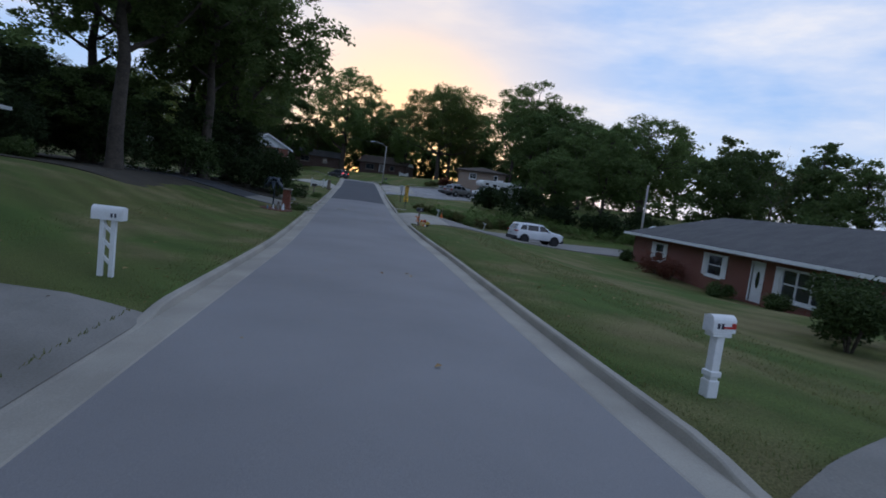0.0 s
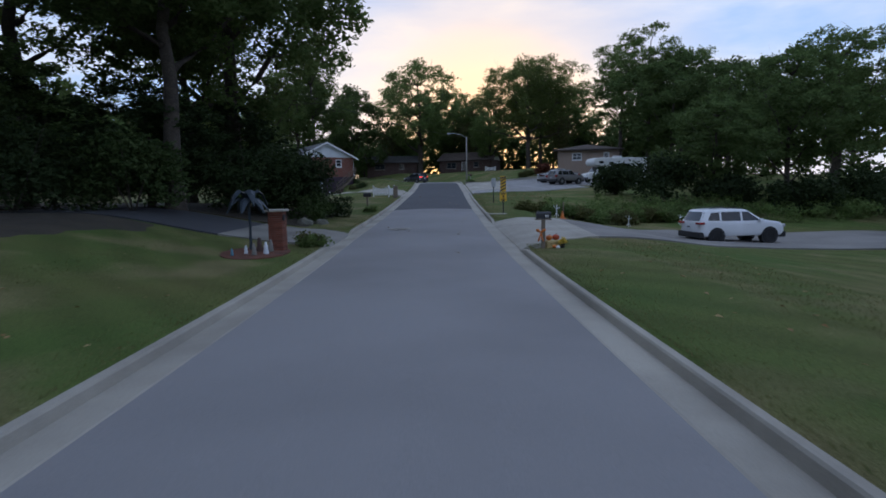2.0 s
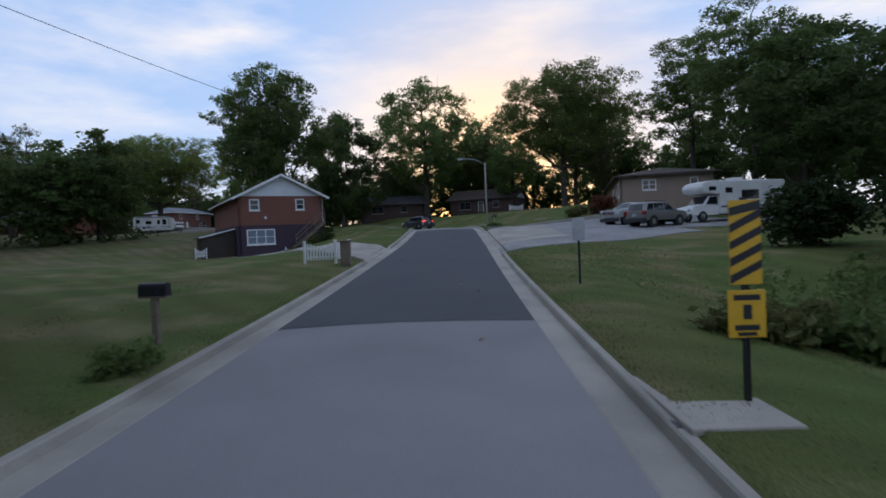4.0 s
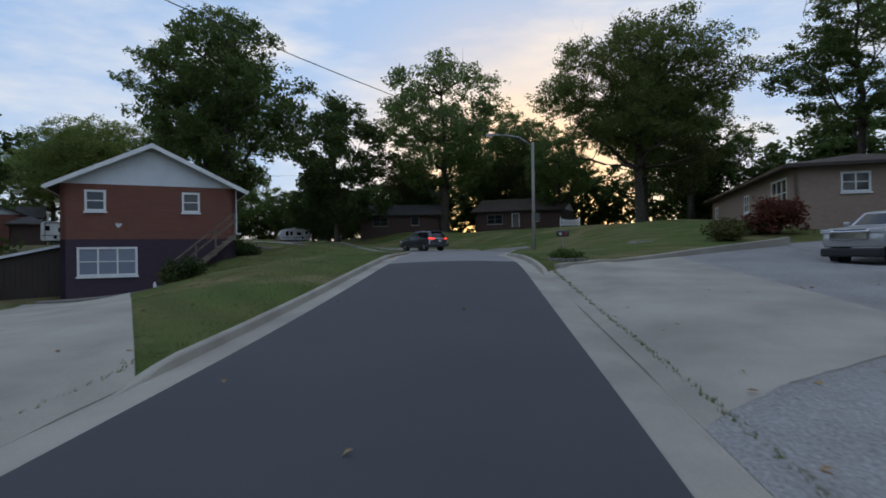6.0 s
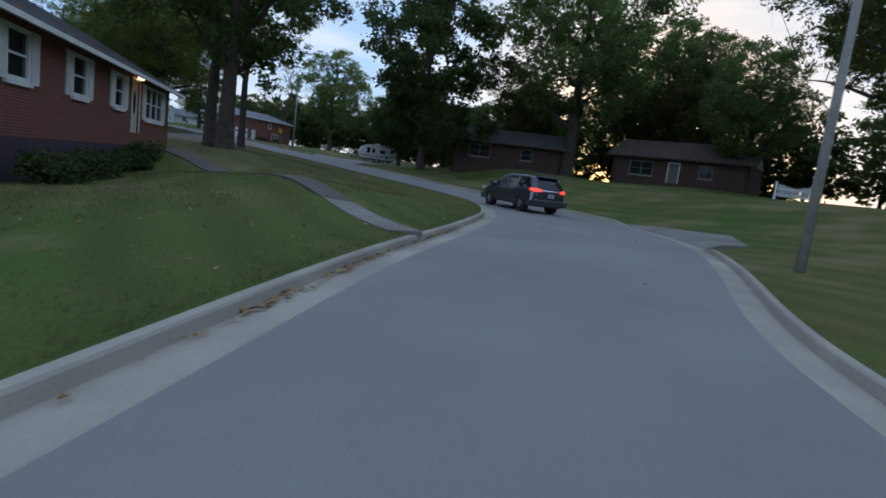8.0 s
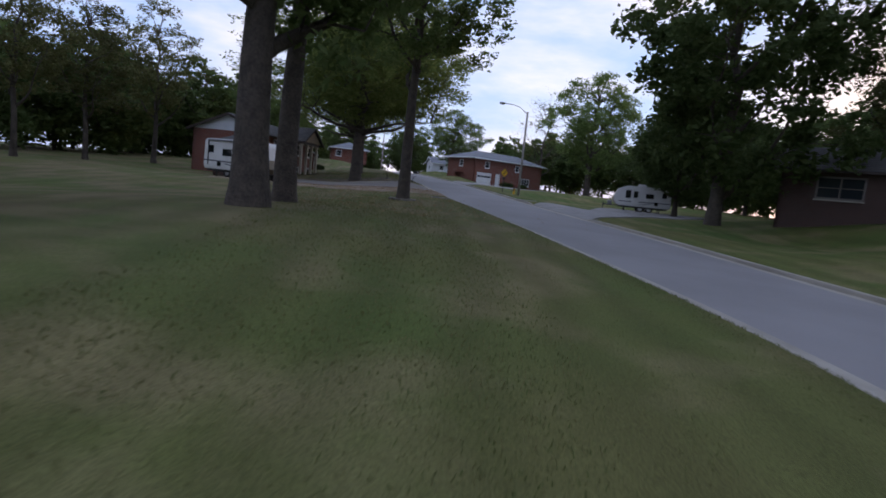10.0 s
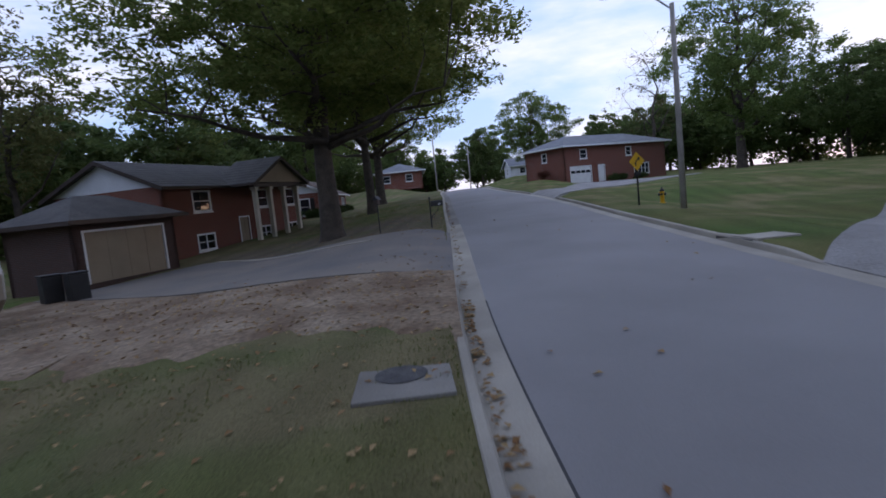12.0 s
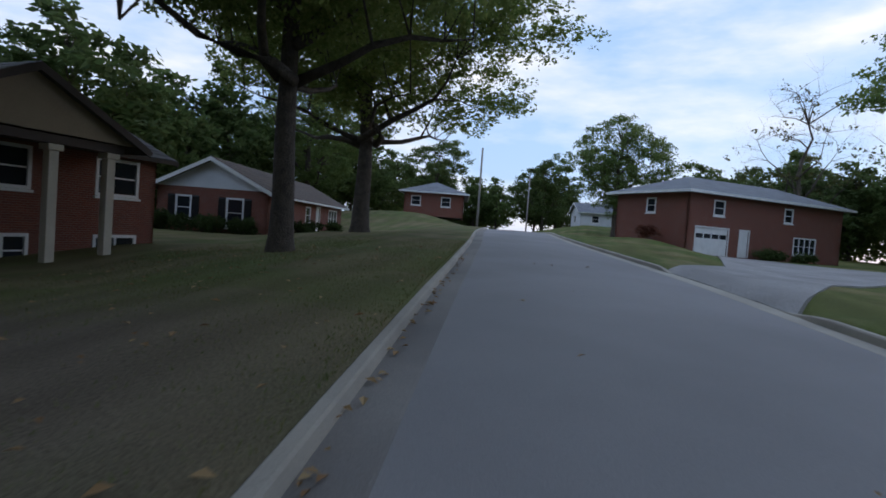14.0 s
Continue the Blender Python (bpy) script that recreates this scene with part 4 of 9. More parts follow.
def make_tree(seed, height, crown_r, crown_base, trunk_r, leaves, leaf, size=0.3, label="", clumps=64, bare=False, taper=0.25, low_limbs=0, loose=0.0, sprig=7):
    """A tree at the origin: a trunk that forks into rising limbs, and a crown of leaf clumps carried on their branches."""
    rng = random.Random(seed)
    top = thing("tree", 0, 0, 0, 0, label, "tree")
    zb, hz = height * crown_base, height * (1 - crown_base) / 2
    cz = zb + hz
    cl = []
    lobes = [Vector((rng.gauss(0, 1), rng.gauss(0, 1), rng.gauss(0.2, 0.8))).normalized() for _k in range(9)]
    for i in range(clumps):
        u = 1 - 2 * (i + 0.5) / clumps
        a = i * 2.39996 + rng.uniform(-0.35, 0.35)
        inner = i % 4 == 3
        f = rng.uniform(0.25, 0.5) if inner else rng.uniform(0.66, 0.92) * (1 + loose * rng.uniform(-0.4, 0.25))
        dr = Vector((math.cos(a) * math.sqrt(max(0, 1 - u * u)), math.sin(a) * math.sqrt(max(0, 1 - u * u)), u))
        f *= 0.82 + 0.3 * max(max(0.0, dr.dot(b)) ** 5 for b in lobes)
        m = math.sqrt(max(0, 1 - u * u)) * (1 - taper * max(0.0, u)) * (1 if u > 0 else 1 + 0.12 * u)
        cl.append((Vector((math.cos(a) * m * crown_r * f, math.sin(a) * m * crown_r * f, cz + u * hz * f * 0.97)), crown_r * rng.uniform(0.15, 0.29) * (0.85 if inner else 1)))
    bm = bmesh.new()
    fork = zb + hz * 0.35
    spine = [Vector((rng.gauss(0, 0.06) * (k > 0) * k * 0.5, rng.gauss(0, 0.06) * (k > 0) * k * 0.5, -0.3 + (cz + hz * 0.45 + 0.3) * k / 8)) for k in range(9)]
    tube(bm, [spine[0], spine[0] + Vector((0, 0, 0.32)), spine[0] + Vector((0, 0, 0.8))] + spine[1:], [trunk_r * 1.5, trunk_r * 1.25, trunk_r * 1.04] + [trunk_r * (1 - 0.1 * k) for k in range(1, 9)], 12)

    def on_spine(z):
        k = min(max((z + 0.3) / (cz + hz * 0.45 + 0.3) * 8, 0), 7.99)
        return spine[int(k)].lerp(spine[int(k) + 1], k - int(k))

    knots = [(on_spine(zb + hz * q), 0.3) for q in (0.5, 0.8, 1.1, 1.4)]
    n_main = 7 + low_limbs
    for i in range(n_main):
        ang = i * 2.39996 + rng.uniform(-0.3, 0.3)
        low = i < low_limbs
        z0 = zb * 0.92 + 0.12 * i if low else zb + hz * (0.02 + 0.95 * (i - low_limbs) / 7)
        reach = crown_r * (rng.uniform(0.58, 0.72) if low else rng.uniform(0.45, 0.6))
        rise = crown_r * rng.uniform(0.1, 0.25) if low else hz * rng.uniform(0.45, 0.75)
        base, d = on_spine(z0), Vector((math.cos(ang), math.sin(ang), 0))
        side = Vector((-d.y, d.x, 0))
        r0 = trunk_r * (0.4 if low else 0.46 - 0.03 * (i - low_limbs))
        pts = [base + d * reach * q + side * reach * 0.09 * math.sin(q * 6 + i) + Vector((0, 0, rise * (q ** 0.8 if low else q ** 1.35) + 0.15 * math.sin(q * 9 + i))) for q in (0, 0.15, 0.32, 0.5, 0.68, 0.85, 1.0)]
        tube(bm, pts, [r0, r0 * 0.88, r0 * 0.74, r0 * 0.58, r0 * 0.42, r0 * 0.28, r0 * 0.12], 7)
        knots += [(pts[k], r0 * (0.8 - 0.11 * k)) for k in range(2, 7)]
    for p, r in cl:
        k, kr = min(knots, key=lambda q: (q[0] - p).length + 2.0 * max(0, q[0].z - p.z))
        mid = k.lerp(p, 0.5) + Vector((rng.gauss(0, 0.2), rng.gauss(0, 0.2), 0.1 * (p - k).length))
        br = max(0.025, min(0.09, kr * 0.6)) * (trunk_r / 0.4)
        tube(bm, [k, mid, p], [br, br * 0.65, br * 0.25], 5, cap=False)
        for s in range(5 if bare else 1):
            tip = p + Vector((rng.gauss(0, 1), rng.gauss(0, 1), rng.gauss(0.35, 0.7))) * r * 0.8
            tube(bm, [p, p.lerp(tip, 0.5) + Vector((0, 0, 0.1)), tip], [br * 0.3, br * 0.2, br * 0.06], 4, cap=False)
            if bare:
                for s2 in range(3):
                    t2 = tip + Vector((rng.gauss(0, 1), rng.gauss(0, 1), rng.gauss(0.6, 0.6))) * r * 0.5
                    tube(bm, [tip, tip.lerp(t2, 0.5), t2], [br * 0.12, br * 0.08, br * 0.03], 3, cap=False)
    part("trunk", bm, M_BARK, top, smooth=True)
    if leaves:
        sprays = []                                 # each clump breaks into flat sprays with gaps between
        for p, r in cl:
            for _k in range(sprig):
                d = Vector((rng.gauss(0, 1), rng.gauss(0, 1), rng.gauss(0.25, 0.8))).normalized() * r * rng.uniform(0.35, 0.85)
                sprays.append((p.x + d.x, p.y + d.y, p.z + d.z * 0.8, r * rng.uniform(0.26, 0.5)))
        v, f = leaf_cloud(rng, sprays, leaves, size, 1.0, 0.62)
        me = bpy.data.meshes.new("crown")
        me.from_pydata(v.tolist(), [], f)
        me.materials.append(leaf)
        ob = new("crown", me)
        ob.parent = top
    return top


TREE_KINDS, PLANTED = {}, set()


def tree(kind, x, y, scale=1.0, turn=0, wide=1.0, label="", dz=0.0):
    src = TREE_KINDS[kind]
    ob = copy_thing(src, pose(0, 0, 0)) if kind in PLANTED else src
    PLANTED.add(kind)
    z = gz(x, y) - 0.1 + dz
    ob.matrix_basis = pose(x, y, z, 0, 0, turn) @ Matrix.Diagonal((scale * wide, scale * wide, scale, 1))
    if label:
        tagged(ob, label)
    return ob


TREE_KINDS["round"] = make_tree(1, 15.5, 7.0, 0.17, 0.42, 34000, M_LEAF, 0.135, "tall shade tree with a full green crown on the lawn", 90, loose=0.25)
TREE_KINDS["oak"] = make_tree(2, 19, 10.2, 0.28, 0.48, 90000, M_LEAF_OAK, 0.125, "broad old oak with spreading limbs over the lawn", 150, low_limbs=4, taper=0.1, loose=0.3)
TREE_KINDS["tall"] = make_tree(3, 20.5, 6.0, 0.3, 0.33, 31000, M_LEAF, 0.13, "tall slender tree with a ragged green crown", 80, loose=0.45)
TREE_KINDS["dense"] = make_tree(4, 12.5, 5.2, 0.05, 0.26, 26000, M_LEAF_DARK, 0.145, "dense dark green tree with branches to the ground", 95, taper=0.4, loose=0.3)
TREE_KINDS["thin"] = make_tree(5, 16, 5.0, 0.22, 0.24, 11000, M_LEAF_OLIVE, 0.13, "thin olive-leaved tree with open branches", 70, loose=0.8)
TREE_KINDS["bare"] = make_tree(6, 12, 5.0, 0.15, 0.24, 900, M_LEAF_OLIVE, 0.13, "bare grey tree with fine twigs", 60, bare=True)
TREE_KINDS["wood"] = make_tree(7, 18.5, 6.4, 0.03, 0.3, 16000, M_LEAF_DARK, 0.22, "dark woodland tree in the thicket beside the street", 85, taper=0.15, loose=0.5)
# like the woodland tree, but with the wood's shade put into its leaves
TREE_KINDS["shade_wood"] = make_tree(9, 18.5, 6.2, 0.03, 0.3, 17000, M_LEAF_SHADED, 0.21, "very dark thicket tree, deep shade put into its leaf colour", 85, taper=0.2, loose=0.5)
TREE_KINDS["far"] = make_tree(8, 18.5, 6.8, 0.02, 0.3, 4600, M_LEAF_DARK, 0.42, "distant dark green tree in a belt of woods", 60, loose=0.5)


def shrub(x, y, r, h, material, label, n=2500, size=0.1, seed=0, category="shrub", wide=(1, 1), turn=0, leggy=True):
    """A shrub of many leaves on short stems."""
    rng = random.Random(seed + int(x * 10))
    top = thing("shrub", x, y, gz(x, y) - 0.03, turn, label, category)
    for i in range(5):
        a = i * 1.26
        bm = bmesh.new()
        tube(bm, [(0.05 * math.cos(a), 0.05 * math.sin(a), -0.05), (r * 0.3 * math.cos(a), r * 0.3 * math.sin(a), h * 0.45), (r * 0.55 * math.cos(a) * wide[0], r * 0.55 * math.sin(a) * wide[1], h * 0.8)], [0.03, 0.02, 0.006], 5)
        part("stem", bm, M_BARK, top)
    centers = []
    for i in range(16):
        a, q = rng.uniform(0, 6.28), math.sqrt(rng.random()) * 0.75
        centers.append((r * q * math.cos(a) * wide[0], r * q * math.sin(a) * wide[1], h * rng.uniform(0.25, 0.8) * (1 - 0.25 * q), min(r, h) * 0.42))
    v, f = leaf_cloud(rng, centers, n, size, 1.0, 0.9)
    v[:, 2] = np.where(v[:, 2] > 0.02, v[:, 2], 0.02 + 0.1 * (np.arange(len(v)) % 7) / 7)
    me = bpy.data.meshes.new("foliage")
    me.from_pydata(v.tolist(), [], f)
    me.materials.append(material)
    ob = new("foliage", me)
    ob.parent = top
    return top


# ---- houses ----
M_BLINDGLASS = glass_mat("pane_over_pale_blinds", (0.2, 0.235, 0.3), 0.12)


def house_gable_brick():
    """Brick house with a purple-painted lower floor at its gable end."""
    h = thing("house", -15.5, 96.7, 0.15, 33.4, "red brick house with white gable and purple painted lower floor", "house")
    x0, y1 = -8.3, 17.4
    low = [("s", 0.75, 3.35, 1.4, 2.8)]
    cs = house_box(h, x0, 0, 0, y1, -0.3, 3.25, M_PURPLE, low, "lower_wall")
    opening(h, cs, low[0], cols=3, rows=2, glass=M_BLINDGLASS)
    up = [("s", 1.1, 1.95, 4.75, 5.75), ("s", 5.6, 6.4, 4.75, 5.75),
          ("e", 1.4, 2.5, 4.6, 5.75), ("e", 5.2, 6.3, 4.6, 5.75), ("e", 9.0, 10.0, 4.6, 5.75), ("e", 11.2, 12.15, 3.75, 5.8), ("e", 13.1, 16.0, 4.4, 5.75)]
    cs = house_box(h, x0, 0, 0, y1, 3.25, 6.1, M_BRICK, up)
    for o in up[:2]:
        opening(h, cs, o)
    for o in up[2:5]:
        opening(h, cs, o, shutters=M_WHITE)
    opening(h, cs, up[5], "door", material=M_CREAM, kind="oval")
    opening(h, cs, up[6], cols=3, shutters=M_WHITE)
    gable_roof(h, x0, 0, 0, y1, 6.1, 2.05, M_ROOF, "y", 0.55)
    return h


def house_ranch_right():
    """Long low brick ranch house below the street."""
    h = thing("house", 20.9, 13.2, -2.2, -3.0, "low red brick ranch house, white shutters, grey hip roof", "house")
    L = 24.6
    op = [("w", 3.9, 5.3, 0.95, 2.2), ("w", 11.2, 12.8, 0.95, 2.2), ("w", 15.6, 16.55, 0.15, 2.2), ("w", 18.0, 21.1, 0.75, 2.2)]
    cs = house_box(h, 0, 9, 0, L, -0.3, 2.55, M_BRICK, op)
    for o in op[:2]:
        opening(h, cs, o, shutters=M_WHITE)
    opening(h, cs, op[2], "door", material=M_WHITE, kind="oval")
    opening(h, cs, op[3], cols=3, shutters=M_WHITE)
    hip_roof(h, 0, 9, -1, L, 2.55, 2.1, M_ROOF)
    return h


def house_two_storey():
    """Two-storey brick house with a garage door in its lower floor, on a rise."""
    h = thing("house", -81.3, 183.2, 6.0, -4, "two-storey red brick house with blue-grey hip roof, white garage door", "house")
    op = [("e", 0.9, 4.3, 0.05, 2.1), ("e", 5.6, 6.6, 0.05, 2.1), ("e", 12.0, 14.8, 0.6, 1.95), ("e", 2.6, 3.7, 3.1, 4.2), ("e", 10.6, 11.6, 3.1, 4.2), ("s", 3.4, 4.3, 3.1, 4.2)]
    cs = house_box(h, -7.5, 0, 0, 18.2, -0.5, 4.6, M_BRICK, op)
    opening(h, cs, op[0], "door", material=M_WHITE, kind="garage_lights", name="garage_door")
    opening(h, cs, op[1], "door", material=M_WHITE)
    opening(h, cs, op[2], cols=4)
    for o in op[3:]:
        opening(h, cs, o)
    hip_roof(h, -7.5, 0, 0, 18.2, 4.6, 1.7, M_ROOF_BLUE)
    return h


def house_columns():
    """Split-level house with a four-column porch and a garage."""
    h = thing("house", -68.4, 137.5, 4.0, 41, "split-level brick house with a columned porch and a tan garage door", "house")
    op = [("e", 2.4, 4.0, 2.85, 4.1), ("e", 2.4, 4.0, 0.42, 1.4), ("e", 6.75, 7.75, 0.15, 2.2), ("e", 9.0, 10.4, 2.85, 4.1), ("e", 9.0, 10.4, 0.42, 1.4), ("e", 12.6, 14.2, 2.85, 4.1), ("e", 12.6, 14.2, 0.42, 1.4)]
    cs = house_box(h, -8, 0, 0, 15, -0.4, 4.45, M_BRICK, op)
    for o in op:
        if o[3] == 0.15:
            opening(h, cs, o, "door", material=M_TANPAINT)
        else:
            opening(h, cs, o, cols=1 if o[3] > 2 else 2)
    gable_roof(h, -8, 0, 0, 15, 4.45, 1.7, M_ROOF, "y", 0.5, trim=M_DARKTRIM, gable_mat=M_SIDING)
    # porch gable over the columns
    gable_roof(h, -1, 2.0, 5.9, 12.3, 4.45, 1.65, M_ROOF, "x", 0.35, trim=M_DARKTRIM, gable_mat=M_TANPAINT)
    part("porch_beam", bbox(1.52, 1.88, 6.1, 12.1, 4.14, 4.42, 0.02), M_DARKTRIM, h)
    for yy in (6.4, 8.15, 9.9, 11.7):
        col = part("column", bbox(1.56, 1.84, yy - 0.14, yy + 0.14, 0.22, 3.96, 0.02), M_CREAM, h)
        part("column_base", bbox(1.48, 1.92, yy - 0.22, yy + 0.22, 0, 0.22, 0.015), M_CREAM, col)
        part("capital", bbox(1.48, 1.92, yy - 0.22, yy + 0.22, 3.96, 4.14, 0.015), M_CREAM, col)
    part("porch_floor", bbox(0.02, 2.2, 5.9, 12.2, -0.35, 0.0, 0.02), M_CONCRETE_DARK, h)
    op2 = [("e", 0.5, 4.9, 0.05, 2.25)]
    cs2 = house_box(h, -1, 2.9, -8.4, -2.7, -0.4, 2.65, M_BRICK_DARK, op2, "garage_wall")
    opening(h, cs2, op2[0], "door", material=M_TANPAINT, kind="garage", name="garage_door")
    hip_roof(h, -1, 2.9, -8.4, -2.7, 2.65, 1.3, M_ROOF, 0.45, trim=M_DARKTRIM)
    return h


def house_simple(x, y, z, rz, w, l, wall, roof_m, height, rise, label, ops=(), hip=False, trim=None, gable=None, shutters=None, drop=0.5):
    h = thing("house", x, y, z, rz, label, "house")
    cs = house_box(h, min(0, w), max(0, w), 0, l, -drop, height, wall, [o[:5] for o in ops])
    for o in ops:
        opening(h, cs, o[:5], **(o[5] if len(o) > 5 else {}))
    if hip:
        hip_roof(h, min(0, w), max(0, w), 0, l, height, rise, roof_m, trim=trim)
    else:
        gable_roof(h, min(0, w), max(0, w), 0, l, height, rise, roof_m, "y", 0.55, trim=trim, gable_mat=gable)
    return h


# trim of the two houses under trees, their shade put into the colour
M_SHADETRIM = mat("tree_shaded_trim_paint", (0.16, 0.145, 0.13), 0.7, 0, 0.08, 1.0, 20, 0.08)
house_gable_brick()
house_ranch_right()
house_two_storey()
house_columns()
house_simple(-88.3, 154.9, 5.3, 60, -6.8, 20, M_BRICK, M_ROOF_BROWN, 2.65, 1.7, "low brick house with a white gable end behind shade trees",
             [("s", 1.2, 2.1, 0.7, 2.1, dict(shutters=M_BLACK)), ("s", 4.3, 5.3, 0.4, 2.1, dict(shutters=M_BLACK)), ("e", 2.5, 3.6, 0.9, 2.1), ("e", 8.0, 9.2, 0.9, 2.1), ("e", 11.0, 12.0, 0.1, 2.15, dict(what="door", material=M_WHITE)), ("e", 15.0, 18.0, 0.7, 2.1, dict(cols=3))])
house_simple(-118, 185.5, 8.6, 60, -8, 15, M_BRICK, M_ROOF_BLUE, 2.6, 1.8, "distant low brick house with a grey roof", [("s", 1, 2.2, .9, 2.1), ("s", 5, 6.2, .9, 2.1), ("e", 2, 3.2, .9, 2.1), ("e", 8, 11, .8, 2.1, dict(cols=3))], hip=True)
house_simple(-127, 214, 8.6, -30, -8, 12, M_SIDING, M_ROOF_BLUE, 2.7, 1.6, "distant white house with a grey roof over the hill", [("e", 2, 3.2, .9, 2.1), ("e", 6, 9, .8, 2.1, dict(cols=3)), ("s", 3, 4.4, 0.9, 2.1)])
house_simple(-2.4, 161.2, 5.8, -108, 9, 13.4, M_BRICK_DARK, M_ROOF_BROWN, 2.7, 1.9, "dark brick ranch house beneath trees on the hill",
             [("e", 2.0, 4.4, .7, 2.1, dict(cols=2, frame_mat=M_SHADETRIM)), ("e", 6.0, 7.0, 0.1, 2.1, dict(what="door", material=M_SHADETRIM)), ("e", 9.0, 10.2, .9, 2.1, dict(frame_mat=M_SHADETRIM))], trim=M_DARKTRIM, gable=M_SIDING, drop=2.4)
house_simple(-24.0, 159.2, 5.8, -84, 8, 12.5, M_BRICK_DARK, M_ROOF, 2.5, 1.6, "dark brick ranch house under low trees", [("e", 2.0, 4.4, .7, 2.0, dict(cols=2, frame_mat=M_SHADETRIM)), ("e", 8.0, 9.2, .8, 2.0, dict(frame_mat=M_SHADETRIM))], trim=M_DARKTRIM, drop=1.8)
house_simple(15.5, 99.2, 3.85, -9.6, 9, 24, M_BRICK_TAN, M_ROOF_BROWN, 3.0, 1.2, "tan brick house with a low brown roof on a terraced lot",
             [("w", 1.6, 2.8, 1.3, 2.3, dict(cols=2)), ("w", 12.6, 14.0, 1.2, 2.4, dict(cols=2)), ("w", 19.6, 22.6, 1.0, 2.6, dict(cols=3)), ("s", 2.2, 3.5, 1.6, 2.6, dict(cols=2)), ("s", 6.8, 7.5, 1.2, 2.6)], hip=True, trim=M_DARKTRIM, drop=3.2)
house_simple(-18.3, 13.8, 0.75, 3, -8.5, 12.4, M_GREYTRIM, M_ROOF, 2.35, 1.5, "grey sided house half hidden beneath dark trees", [("e", 8.6, 10.2, .75, 1.95, dict(cols=2)), ("e", 4.6, 5.6, 0.1, 2.1, dict(what="door", material=M_GREYTRIM)), ("e", 1.4, 3.0, .75, 1.95, dict(cols=2))], hip=True)

# ---- street lamp, poles ----
def street_lamp(x, y, h, arm, turn, label, z=None):
    t = thing("street_lamp", x, y, gz(x, y) - 0.1 if z is None else z, turn, label, "street lamp")
    bm = bmesh.new()
    tube(bm, [(0, 0, -0.5), (0, 0, h * 0.5), (0, 0, h)], [0.13, 0.11, 0.09], 10)
    part("pole", bm, M_POLE, t, smooth=True)
    bm = bmesh.new()
    tube(bm, [(0, 0, h - 0.25), (-arm * 0.35, 0, h + 0.35), (-arm * 0.7, 0, h + 0.5), (-arm, 0, h + 0.5)], 0.035, 8)
    part("arm", bm, M_STEEL, t, smooth=True)
    bm = bbox(-arm - 0.55, -arm + 0.05, -0.13, 0.13, h + 0.43, h + 0.58, 0.05)
    lamp = part("lamp_head", bm, M_STEEL, t)
    bm = bbox(-arm - 0.48, -arm - 0.1, -0.1, 0.1, h + 0.36, h + 0.43, 0.025)
    part("lens", bm, glass_mat("lamp_lens", (0.5, 0.5, 0.45), 0.2), lamp)
    return t


street_lamp(1.6, 104.5, 7.35, 2.6, 10, "grey utility pole with a street lamp on a long arm")
street_lamp(-46.85, 154.1, 8.3, 2.4, 60, "grey wooden pole with a street lamp arm beside the street")


